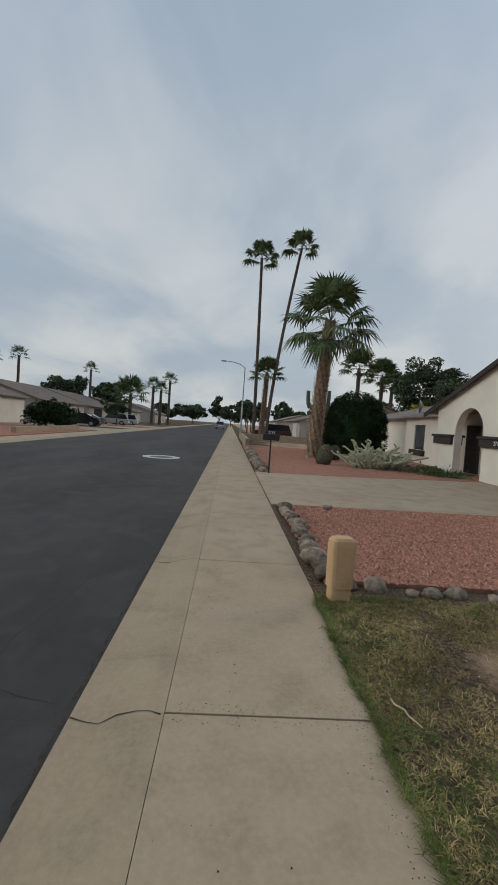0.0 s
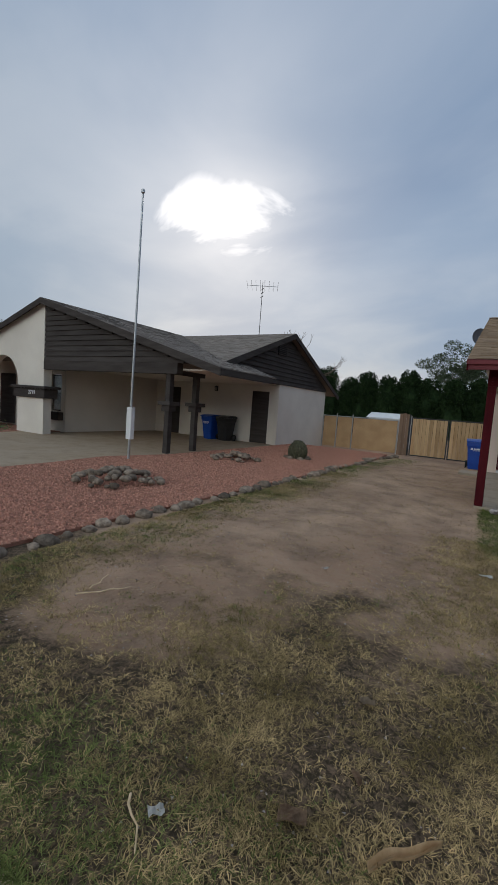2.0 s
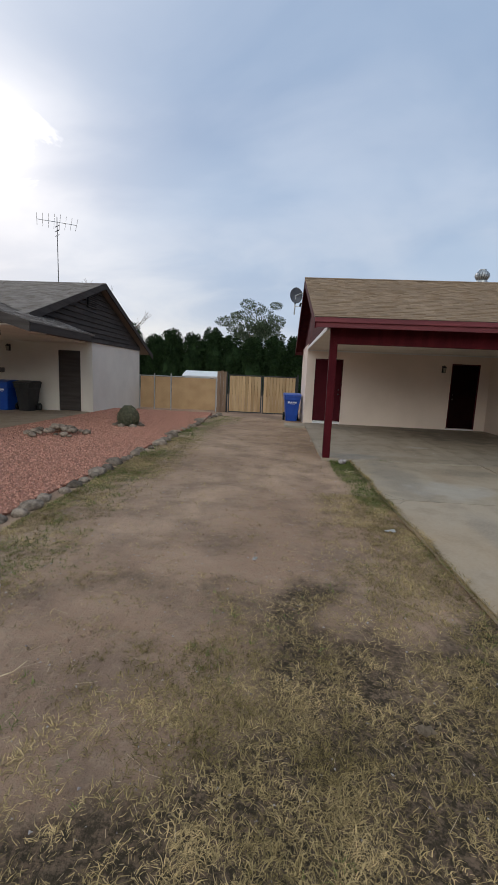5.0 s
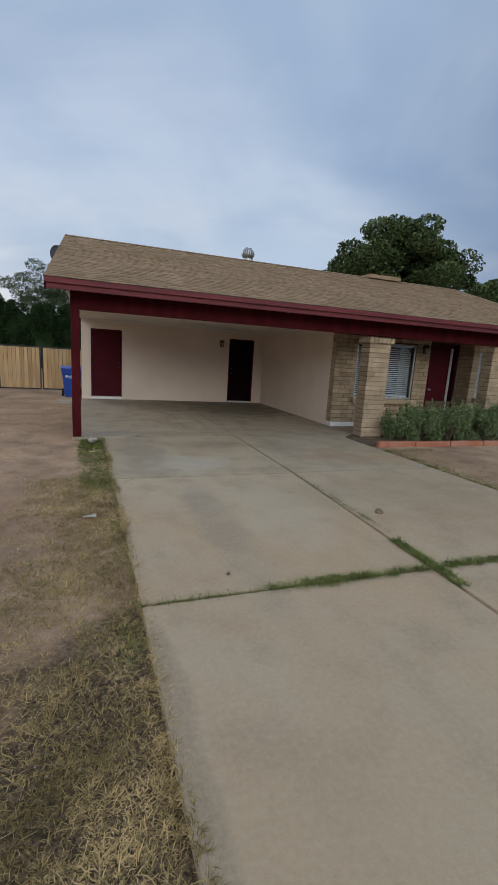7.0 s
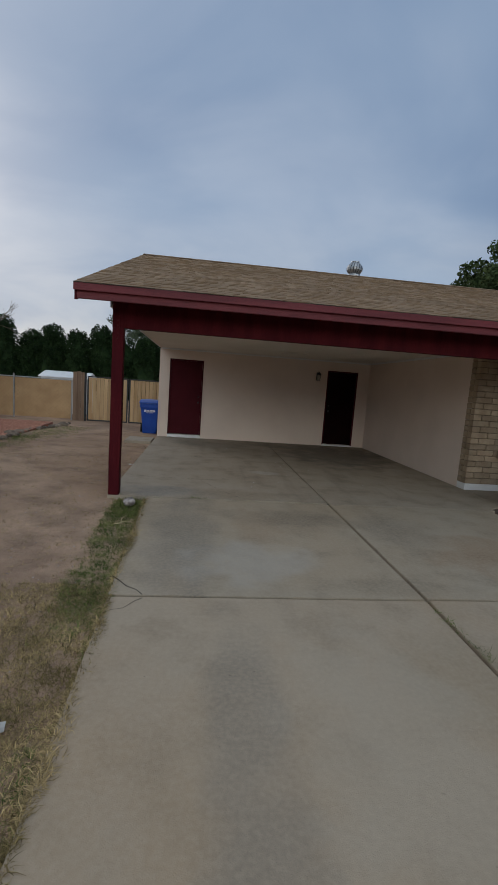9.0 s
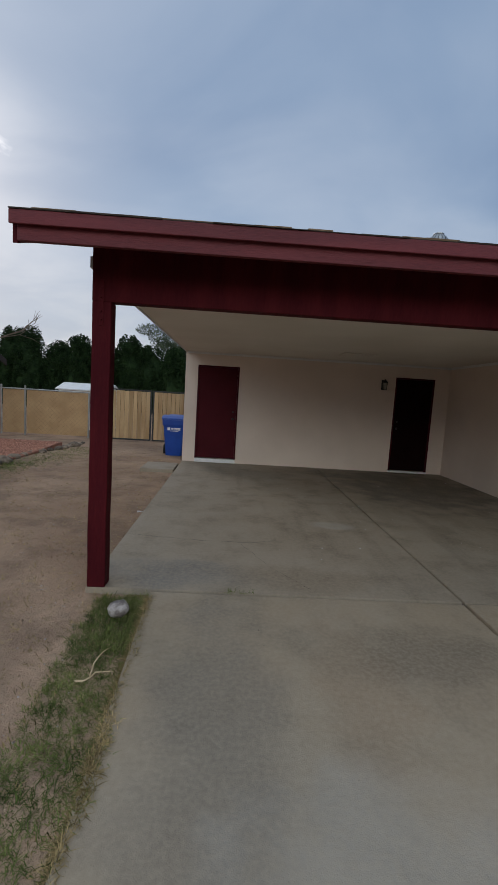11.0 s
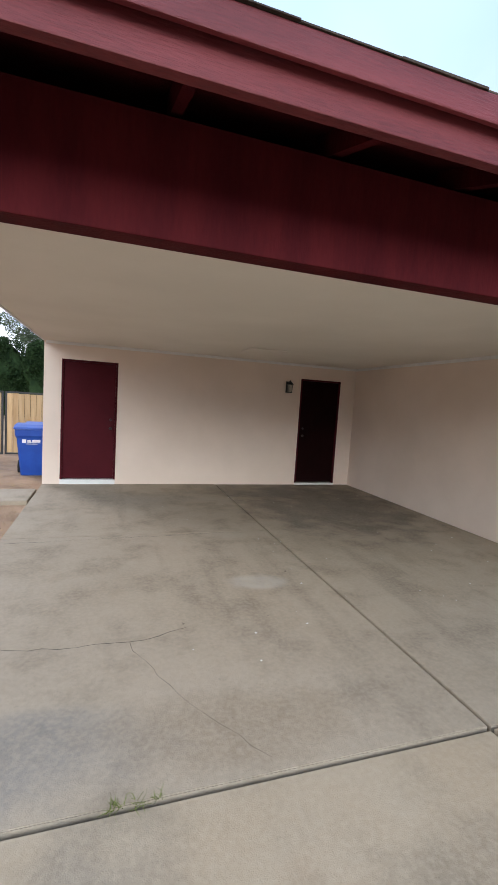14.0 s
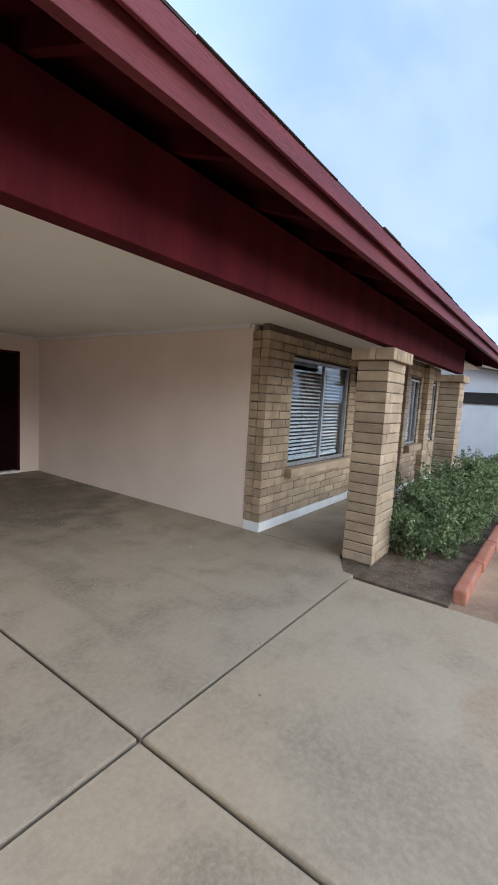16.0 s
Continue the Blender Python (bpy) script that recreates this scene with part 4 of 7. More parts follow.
gravel_bed("gravel_bed_2", [(-13.21, -7.85), (-13.42, -5.0), (-14.22, -1.5), (-14.62, 0.42), (-14.2, 1.68), (-30.5, 1.68), (-30.5, -7.85)], "bed of crushed pink gravel")


# ==== brick front of the house


def brick_mesh(name, lx, ly, lz, seed):
    rnd = random.Random(seed)
    bm = bmesh.new()
    bx(bm, 0, lx, 0, ly, 0, lz, 0.0)
    bmesh.ops.bevel(bm, geom=bm.edges[:], offset=0.010, segments=1, affect="EDGES")
    for v in bm.verts:
        v.co += Vector([rnd.uniform(-0.003, 0.003) for _ in range(3)])
    me = bpy.data.meshes.new(name)
    bmesh.ops.recalc_face_normals(bm, faces=bm.faces[:])
    bm.to_mesh(me)
    bm.free()
    me.materials.append(M["brick"])
    return me


BRICKS = [brick_mesh("brick", 1.0, 0.11, 0.092, s) for s in range(4)]
FRONT_Y, COURSE = 1.36, 0.1015
OPENINGS = ((6.33, 8.08, 0.70, 2.13), (8.53, 9.47, -1, 2.22))
WING_X, WING_Y, WING_END = 9.50, 0.90, 11.98
WING_OPENINGS = ((9.72, 10.42, 0.84, 2.10), (11.06, 11.70, 0.84, 2.10))


def brick_obj(parent, x0, x1, y, z, k, turn=0):
    ob = new("brick", BRICKS[k % 4])
    ob.parent = parent
    # the mesh is one metre long; each brick takes its own length
    ob.matrix_basis = Matrix.Translation((x0, y, z)) @ Matrix.Rotation(radians(turn), 4, "Z") @ Matrix.Diagonal((x1 - x0 if not turn else abs(x1 - x0), 1, 1, 1))
    return ob


def brick_run(wall, far, x0, x1, y, z, r, k, openings, solid_to):
    """One course along x with the openings left out; past solid_to the bricks are joined."""
    cuts = sorted({x0, x1} | {o[i] for o in openings if o[2] - 0.03 < z + 0.05 < o[3] for i in (0, 1)})
    for a, b in zip(cuts, cuts[1:]):
        if any(o[0] - 0.01 <= a and b <= o[1] + 0.01 and o[2] - 0.03 < z + 0.05 < o[3] for o in openings):
            continue
        x, first = a, True
        while x < b - 0.02:
            e = min(x + (0.155 if first and r % 2 else 0.31), b)
            if b - e < 0.08:
                e = b
            if e < solid_to:
                brick_obj(wall, x, e - 0.011, y - 0.006 + 0.004 * wob(x, z, 7), z, k)
            else:
                bx(far, x, e - 0.011, y - 0.004, y + 0.09, z, z + 0.09)
            x, first, k = e, False, k + 1
    return k


def front_wall():
    wall = block("wall_front", "mortar", 5.76, 9.49, FRONT_Y + 0.012, FRONT_Y + 0.10, 0.0, 0.70)
    structure(wall, "tan slump-brick front wall with dark recessed joints", "brick wall")
    for x0, x1, z0, z1 in ((5.76, 6.33, 0.70, 2.42), (8.08, 8.53, 0.70, 2.42), (6.33, 8.08, 2.13, 2.42), (8.53, 9.47, 2.22, 2.42)):
        block("mortar", "mortar", x0, x1, FRONT_Y + 0.012, FRONT_Y + 0.10, z0, z1, wall)
    block("base", "base_white", 5.742, 8.5, FRONT_Y - 0.012, FRONT_Y + 0.22, 0.0, 0.115, wall, "white painted base strip")
    far = bmesh.new()
    k = 0
    for r in range(23):
        z = 0.118 + r * COURSE
        if z + 0.09 > 2.43:
            break
        k = brick_run(wall, far, 5.744, 9.49, FRONT_Y, z, r, k, OPENINGS, 9.7)
        # the return on the carport side
        ob = brick_obj(wall, 0.0, 0.11 + 0.1 * (r % 2) - 0.011, 0, 0, k)
        ob.matrix_basis = Matrix.Translation((5.742, FRONT_Y + 0.228, z)) @ Matrix.Rotation(radians(-90), 4, "Z") @ Matrix.Diagonal((0.115, 1, 1, 1))
    far.free()


def wing_wall():
    """The bedroom front, which stands forward of the porch wall."""
    wall = block("wall_wing", "mortar", WING_X + 0.01, WING_END, WING_Y + 0.012, WING_Y + 0.10, 0.0, 0.84)
    structure(wall, "tan slump-brick bedroom front with two narrow windows", "brick wall")
    for x0, x1, z0, z1 in ((WING_X + 0.01, 9.72, 0.84, 2.42), (10.42, 11.06, 0.84, 2.42), (11.70, WING_END, 0.84, 2.42), (9.72, 10.42, 2.10, 2.42), (11.06, 11.70, 2.10, 2.42)):
        block("mortar", "mortar", x0, x1, WING_Y + 0.012, WING_Y + 0.10, z0, z1, wall)
    block("mortar", "mortar", WING_X + 0.012, WING_X + 0.10, WING_Y + 0.102, FRONT_Y + 0.30, 0.0, 2.42, wall)
    block("base", "base_white", WING_X - 0.012, WING_END, WING_Y - 0.012, WING_Y + 0.10, 0.0, 0.115, wall)
    far = bmesh.new()
    k = 0
    for r in range(22):
        z = 0.118 + r * COURSE
        k = brick_run(wall, far, WING_X, WING_END, WING_Y, z, r, k, WING_OPENINGS, 11.1)
        for j in range(2):
            ob = brick_obj(wall, 0, 1, 0, 0, k + j)
            ob.matrix_basis = Matrix.Translation((WING_X - 0.002, WING_Y + 0.10 + 0.31 * (j + 1), z)) @ Matrix.Rotation(radians(-90), 4, "Z") @ Matrix.Diagonal((0.299, 1, 1, 1))
    tagged(part("far_bricks", far, "brick", wall), kind="stuff")
    # a shallow brick pier between the windows
    block("pier", "mortar", 10.56, 10.88, WING_Y - 0.10, WING_Y - 0.012, 0.0, 2.40, wall)
    for r in range(23):
        brick_obj(wall, 10.55, 10.89, WING_Y - 0.115, 0.01 + r * COURSE, r)


wing_wall()
front_wall()


def pillar(x, y, w, d, label):
    p = thing("brick_pillar", label, "pillar", (x, y, 0), "porch pillars")
    block("core", "mortar", 0.012, w - 0.012, 0.012, d - 0.012, -0.05, 2.0, p)
    for r in range(20):
        z = 0.005 + r * 0.1
        k = r * 3
        s = 0.2 if r % 2 else 0.1
        brick_obj(p, s + 0.004, w - 0.004, -0.002 + 0.004 * wob(r, 1, 3), z, k)
        brick_obj(p, s + 0.004, w - 0.004, d - 0.108, z, k + 2)
        for xx, kk, wide in ((0.0, 1, s / 0.1), (w - 0.11, 2, 1.0)):
            ob = brick_obj(p, 0, 1, 0, 0, k + kk)
            ob.matrix_basis = Matrix.Translation((xx + 0.004 * wob(r, kk, 5), d, z)) @ Matrix.Rotation(radians(-90), 4, "Z") @ Matrix.Diagonal((d, wide, 1, 1))
    # soldier course cap
    n = 6
    for i in range(n):
        block("cap_brick", "brick", -0.05 + i * (w + 0.1) / n, -0.05 + (i + 1) * (w + 0.1) / n - 0.008, -0.055, 0.12, 2.003, 2.112, p, bevel=0.008)
        block("cap_brick", "brick", -0.05 + i * (w + 0.1) / n, -0.05 + (i + 1) * (w + 0.1) / n - 0.008, d - 0.12, d + 0.05, 2.003, 2.112, p, bevel=0.008)
    for xx in (-0.05, w - 0.06):
        block("cap_brick", "brick", xx, xx + 0.11, 0.125, d - 0.125, 2.003, 2.112, p, bevel=0.008)
    return p


pillar(5.71, -0.03, 0.52, 0.31, "square tan slump-brick pillar with a capped top beside the driveway")
pillar(9.12, -0.03, 0.40, 0.31, "square tan slump-brick pillar at the end of the porch")


def window_unit(name, x0, x1, z0, z1, label, slats=True, wall_y=FRONT_Y):
    w = structure(new(name), label, "window")
    w.matrix_basis = pose(x0, wall_y, z0)
    W, H = x1 - x0, z1 - z0
    y = 0.03
    for n_, a, b, c, d in (("frame_side", 0, 0.04, 0, H), ("frame_side", W - 0.04, W, 0, H), ("frame_rail", 0.041, W - 0.041, 0, 0.045), ("frame_rail", 0.041, W - 0.041, H - 0.04, H), ("mullion", W * 0.52, W * 0.52 + 0.045, 0.046, H - 0.041)):
        block(n_, "galv", a, b, y, y + 0.05, c, d, w, bevel=0.004)
    for a, b in ((0.041, W * 0.52), (W * 0.52 + 0.045, W - 0.041)):
        g = block("pane", "glass", a, b, y + 0.022, y + 0.028, 0.046, H - 0.041, w)
        g.visible_shadow = False
    if slats:
        bm = bmesh.new()
        bx(bm, 0.05, W - 0.05, -0.018, 0.018, -0.0015, 0.0015)
        bmesh.ops.rotate(bm, verts=bm.verts[:], cent=(0, 0, 0), matrix=Matrix.Rotation(radians(38), 3, "X"))
        first = part("slat", bm, "blind", w)
        first.matrix_basis = pose(0, y + 0.115, 0.10)
        n = int((H - 0.16) / 0.05)
        for i in range(1, n):
            shared("slat", first, w, pose(0, y + 0.115, 0.10 + i * 0.05))
        block("bottom_rail", "blind", 0.05, W - 0.05, y + 0.10, y + 0.13, 0.055, 0.085, w)
        block("head_rail", "blind", 0.05, W - 0.05, y + 0.09, y + 0.14, H - 0.075, H - 0.035, w)
    bm = bmesh.new()
    bx(bm, -0.06, W + 0.10, -0.10, 0.028, -0.12, -0.004, 0.012)
    part("window_sill", bm, "brick", w, "projecting brick sill")
    # a near-black sheet stands in for the unlit room behind
    block("room_back", "shade_black", -0.2, W + 0.2, 0.9, 0.92, -0.4, H + 0.3, w)
    return w


window_unit("window_1", 6.33, 8.08, 0.72, 2.11, "aluminium sliding window with white venetian blinds")
window_unit("window_2", 9.72, 10.42, 0.86, 2.08, "narrow aluminium window with white blinds", wall_y=WING_Y)
window_unit("window_3", 11.06, 11.70, 0.86, 2.08, "narrow aluminium window with white blinds", wall_y=WING_Y)


def front_door():
    d = structure(new("door_1"), "dark red front door in a dark recess", "door")
    d.matrix_basis = pose(8.53, FRONT_Y, 0.0)
    block("leaf", "red_door", 0.05, 0.80, 0.05, 0.095, 0.03, 2.17, d, bevel=0.004)
    for a, b, c, e in ((0.0, 0.045, 0, 2.22), (0.895, 0.94, 0, 2.22), (0.046, 0.894, 2.175, 2.22)):
        block("door_frame", "red_door", a, b, 0.0, 0.12, c, e, d)
    block("screen_edge", "white_metal", 0.70, 0.718, -0.02, 0.045, 0.05, 2.1, d, "pale metal edge of a screen door")
    block("side_panel", "screen_door", 0.80, 0.894, 0.06, 0.09, 0.03, 2.17, d)
    block("doorstep", "carport_floor", -0.05, 1.0, -0.25, -0.02, 0.007, 0.07, d, bevel=0.01)
    bm = bmesh.new()
    tube(bm, (0.13, 0.05, 1.0), (0.13, -0.01, 1.0), 0.03, 0.025, 10)
    part("door_knob", bm, "galv", d, "brushed metal knob")


front_door()


def lantern(at, label):
    l = thing("wall_lantern", label, "lamp", at, "wall lanterns")
    bm = bmesh.new()
    bx(bm, -0.045, 0.045, -0.02, 0.0, -0.11, 0.11, 0.008)
    part("backplate", bm, "black_steel", l)
    bm = bmesh.new()
    tube(bm, (0, -0.02, 0.07), (0, -0.09, 0.10), 0.010, 0.010, 8)
    part("arm", bm, "black_steel", l)
    bm = bmesh.new()
    lathe(bm, [(0.075, 0.045), (0.07, 0.055), (0.045, 0.085), (0.02, 0.105), (0.006, 0.13)], 8, (0, -0.11, 0))
    part("roof", bm, "black_steel", l)
    bm = bmesh.new()
    lathe(bm, [(0.038, -0.10), (0.052, 0.044)], 8, (0, -0.11, 0))
    part("glass", bm, "bulb_glass", l, "frosted lantern glass")
    for i in range(4):
        a = math.pi / 4 + i * math.pi / 2
        bm = bmesh.new()
        tube(bm, (0.044 * math.cos(a), -0.11 + 0.044 * math.sin(a), -0.10), (0.058 * math.cos(a), -0.11 + 0.058 * math.sin(a), 0.05), 0.005, 0.005, 6)
        part("bar", bm, "black_steel", l)
    bm = bmesh.new()
    lathe(bm, [(0.052, -0.112), (0.052, -0.10)], 8, (0, -0.11, 0))
    part("base_ring", bm, "black_steel", l)


lantern((4.25, 6.34, 1.95), "small black metal wall lantern beside the screen door")
lantern((-10.54, 6.6, 2.12), "small black metal wall lantern in the neighbour's carport")
lantern((8.30, FRONT_Y - 0.012, 2.02), "small black metal wall lantern on the brick wall")
hatch = block("ceiling_hatch", "ceiling_white", 2.9, 3.5, 4.6, 5.15, 2.40, 2.419, bevel=0.006)
tagged(hatch, "off-white attic hatch panel in the carport ceiling", "hatch")


# ==== planter, shrubs
def leaf_cloud(name, pts, size, mat, parent=None, aspect=0.5, seed=1, flat=0.0):
    """Many small diamond leaves at the given places."""
    rng = np.random.default_rng(seed)
    pts = np.asarray(pts, float)
    n = len(pts)
    d1 = rng.normal(size=(n, 3))
    d1[:, 2] *= 1 - flat
    d1 /= np.linalg.norm(d1, axis=1)[:, None]
    d2 = np.cross(d1, rng.normal(size=(n, 3)))
    d2 /= np.linalg.norm(d2, axis=1)[:, None]
    s = size * rng.uniform(0.6, 1.4, (n, 1))
    a, b = d1 * s, d2 * s * aspect
    lift = np.cross(d1, d2) * s * 0.18
    v = np.stack([pts - a, pts - b + lift, pts + a, pts + b + lift], 1).reshape(-1, 3)
    me = bpy.data.meshes.new(name)
    me.vertices.add(4 * n), me.loops.add(4 * n), me.polygons.add(n)
    me.vertices.foreach_set("co", v.ravel())
    me.loops.foreach_set("vertex_index", np.arange(4 * n))
    me.polygons.foreach_set("loop_start", np.arange(n) * 4)
    me.update(calc_edges=True)
    me.materials.append(M[mat])
    ob = new(name, me)
    ob.parent = parent
    return ob


def clumps(rng, centres, radii, per):
    out = []
    for c, r in zip(centres, radii):
        p = rng.normal(size=(per, 3))
        p /= np.linalg.norm(p, axis=1)[:, None]
        out.append(np.asarray(c) + p * np.asarray(r) * rng.uniform(0.35, 1.0, (per, 1)) ** 0.5)
    return np.concatenate(out)


def shrub(x, y, r, h, seed, label):
    t = thing("shrub", label, "shrub", (x, y, -0.03), "porch shrubs")
    rng = np.random.default_rng(seed)
    for i in range(7):
        bm = bmesh.new()
        a = rng.uniform(0, 6.28)
        tube(bm, (0.05 * math.cos(a), 0.05 * math.sin(a), -0.02), (r * 0.6 * math.cos(a), r * 0.6 * math.sin(a), h * rng.uniform(0.5, 0.8)), 0.012, 0.005, 6)
        part("stem", bm, "bark", t)
    n = 34
    th, z = rng.uniform(0, 6.28, n), rng.uniform(0.10, 0.80, n)
    rr = r * np.sqrt(rng.uniform(0.1, 1, n)) * (1 - 0.35 * z ** 2)
    c = np.stack([rr * np.cos(th), rr * np.sin(th), z * h], 1)
    pts = [clumps(rng, c, np.full((n, 1), 0.13), 210)]
    # upright shoots that break the outline
    for _ in range(46):
        a, q = rng.uniform(0, 6.28), r * math.sqrt(rng.uniform(0.0, 1.0))
        foot = np.array([q * math.cos(a), q * math.sin(a), h * rng.uniform(0.25, 0.6)])
        tip = foot + np.array([0.16 * math.cos(a), 0.16 * math.sin(a), h * rng.uniform(0.25, 0.55)])
        k = 75
        f = rng.uniform(0, 1, (k, 1)) ** 0.8
        pts.append(foot + (tip - foot) * f + rng.normal(size=(k, 3)) * (0.034 - 0.02 * f))
    leaf_cloud("foliage", np.concatenate(pts), 0.019, "leaf_shrub", t, 0.45, seed)


for i, (x, y, r, h) in enumerate(((6.52, -0.28, 0.36, 0.62), (7.05, -0.36, 0.42, 0.80), (7.75, -0.36, 0.46, 0.86), (8.5, -0.40, 0.46, 0.82), (9.3, -0.40, 0.48, 0.90), (10.15, -0.44, 0.48, 0.80), (11.0, -0.46, 0.48, 0.82))):
    shrub(x, y, r, h, 100 + i, "dusty green leafy shrub in the porch bed")


def orange_curb():
    c = thing("planter_curb", "worn orange painted concrete planter edging", "edging", (5.54, -0.85, 0))
    for i in range(7):
        bm = bmesh.new()
        bx(bm, 0.02 + i * 0.9, 0.905 + i * 0.9, -0.055 - i * 0.012, 0.055 - i * 0.012, -0.12, 0.065 + 0.008 * wob(i, 2, 1.7), 0.022)
        part("curb_block", bm, "orange_curb", c)


orange_curb()
bed = block("planter_soil", "bed_soil", 5.4, 12.4, -0.80, 0.315, -0.2, -0.02)
structure(bed, "bare brown planting bed soil", "soil")

# ==== side yard: gate, fence, bins, pad, shed
GY = 11.5


def board(name, mat, x0, x1, y0, y1, z0, z1, parent, seed):
    """A sawn board with a slightly uneven top."""
    bm = bmesh.new()
    bx(bm, x0, x1, y0, y1, z0, z1 + 0.01 * wob(seed, seed * 0.3, 1.3), 0.003)
    return part(name, bm, mat, parent)


def side_gate():
    g = thing("gate", "double driveway gate of pale cedar boards in black steel frames", "gate", (-3.35, GY, -0.24))
    for leaf in range(2):
        x0 = 0.02 + leaf * 1.56
        f = new("gate_leaf")
        f.parent = g
        f.matrix_basis = pose(x0, 0, 0)
        for n_, a, b, c, d in (("stile", 0, 0.045, 0.03, 1.74), ("stile", 1.475, 1.52, 0.03, 1.74), ("rail", 0.046, 1.474, 0.03, 0.075), ("rail", 0.046, 1.474, 1.695, 1.74)):
            block(n_, "black_steel", a, b, -0.03, 0.02, c, d, f)
        for i in range(10):
            bd = board("board", "cedar", 0.05 + i * 0.1425, 0.05 + i * 0.1425 + 0.132, -0.012, 0.012, 0.08, 1.685, f, i + leaf * 13)
    for x in (-0.06, 3.14):
        bm = bmesh.new()
        tube(bm, (x, 0, -0.1), (x, 0, 1.85), 0.04, 0.04, 10)
        part("post", bm, "black_steel", g)


side_gate()


def wood_panel():
    w = thing("fence_panel", "weathered brown board panel beside the gate", "fence", (-3.86, GY, -0.24))
    for i in range(3):
        board("board", "old_wood", i * 0.145, i * 0.145 + 0.138, -0.02 - 0.01 * (i % 2), 0.01, 0.0, 1.86 + 0.03 * (i == 1), w, i * 3 + 2)


wood_panel()


def chain_fence():
    c = thing("chain_link_fence", "chain-link fence backed with tan screening slats", "fence", (-7.5, GY, -0.2))
    L_ = 3.62
    for x, z in ((0.03, 1.55), (0.72, 1.62), (1.5, 1.62), (3.6, 1.5)):
        bm = bmesh.new()
        tube(bm, (x, -0.03, -0.1), (x, -0.03, z), 0.028, 0.028, 10)
        part("post", bm, "galv", c)
    for a, b in ((0.03, 0.72), (0.72, 1.5), (1.5, 3.6)):
        bm = bmesh.new()
        tube(bm, (a, -0.03, 1.5), (b, -0.03, 1.5), 0.02, 0.02, 8)
        part("top_rail", bm, "galv", c)
        block("screen", "plywood", a + 0.03, b - 0.03, 0.02, 0.035, 0.02, 1.47, c, "tan privacy screening")
        n = int((b - a + 1.5) / 0.15)
        bm = bmesh.new()
        for i in range(n):
            for s in (1, -1):
                x0 = a + 0.03 - 1.45 + i * 0.15 if s > 0 else a + 0.03 + i * 0.15
                p, q = (x0, 0.03), (x0 + s * 1.45, 1.48)
                lo, hi = a + 0.03, b - 0.03
                pts = []
                for (px, pz) in (p, q):
                    t = px
                    if px < lo:
                        pz += (lo - px) * s * 1.0 if s > 0 else (lo - px) * -1.0
                        px = lo
                    if px > hi:
                        pz -= (px - hi) if s > 0 else -(px - hi)
                        px = hi
                    pts.append((px, pz))
                if abs(pts[0][0] - pts[1][0]) > 0.02 and 0 < min(pts[0][1], pts[1][1]) and max(pts[0][1], pts[1][1]) < 1.5:
                    tube(bm, (pts[0][0], -0.012 * s, pts[0][1]), (pts[1][0], -0.012 * s, pts[1][1]), 0.0035, 0.0035, 4, False)
        tagged(part("wire_mesh", bm, "cedar", c), kind="stuff")


chain_fence()


def wheelie_bin(at, turn, mat, label, lid_mat=None):
    b = thing("wheelie_bin", label, "bin", at, "wheelie bins", turn)
    bm = bmesh.new()
    prof = [(0.0, 0.20), (0.06, 0.205), (0.75, 0.27), (0.80, 0.295), (0.92, 0.30)]
    rings = []
    for z, h in prof:
        d = h * 1.12
        rings.append([bm.verts.new(p) for p in ((-h + .03, -d, z), (h - .03, -d, z), (h, -d + .03, z), (h, d - .03, z), (h - .03, d, z), (-h + .03, d, z), (-h, d - .03, z), (-h, -d + .03, z))])
    for a, c in zip(rings, rings[1:]):
        for i in range(8):
            bm.faces.new((a[i], a[(i + 1) % 8], c[(i + 1) % 8], c[i]))
    bm.faces.new(rings[0][::-1]), bm.faces.new(rings[-1])
    body = part("body", bm, mat, b)
    bm = bmesh.new()
    prism(bm, [(-0.37, 0.925), (-0.36, 0.965), (-0.15, 1.01), (0.2, 1.02), (0.34, 0.985), (0.36, 0.925)], "x", -0.315, 0.315)
    bmesh.ops.bevel(bm, geom=bm.edges[:], offset=0.012, segments=2, affect="EDGES")
    part("lid", bm, lid_mat or mat, b)
    bm = bmesh.new()
    tube(bm, (-0.24, 0.40, 0.93), (0.24, 0.40, 0.93), 0.016, 0.016, 8)
    part("handle", bm, mat, b)
    for x in (-0.26, 0.26):
        bm = bmesh.new()
        tube(bm, (x - 0.03, 0.22, 0.12), (x + 0.03, 0.22, 0.12), 0.13, 0.13, 18)
        wheel = part("wheel", bm, "rubber", b)
        bm = bmesh.new()
        tube(bm, (x - 0.034, 0.22, 0.12), (x + 0.034, 0.22, 0.12), 0.07, 0.07, 14)
        part("hub", bm, "black_plastic", wheel)
    if mat == "blue_plastic":
        for i, (x0, x1, z0, z1) in enumerate(((-0.17, -0.10, 0.66, 0.73), (-0.08, -0.02, 0.685, 0.72), (0.0, 0.15, 0.685, 0.725), (-0.08, 0.15, 0.665, 0.677), (-0.10, 0.10, 0.635, 0.647))):
            bm = bmesh.new()
            y = -0.262 * 1.12 - 0.006
            bx(bm, x0, x1, y - 0.004, y + 0.004, z0, z1)
            part("print", bm, "white_print", b, "white printed mark")
    return b


wheelie_bin((-0.52, 7.95, -0.11), 4, "blue_plastic", "blue plastic wheelie bin with white print beside the wall")
wheelie_bin((-0.50, 8.85, -0.14), 6, "blue_plastic", "blue plastic wheelie bin behind another bin")
wheelie_bin((-10.35, 6.05, -0.012), -8, "blue_plastic", "blue plastic wheelie bin in the neighbour's carport")
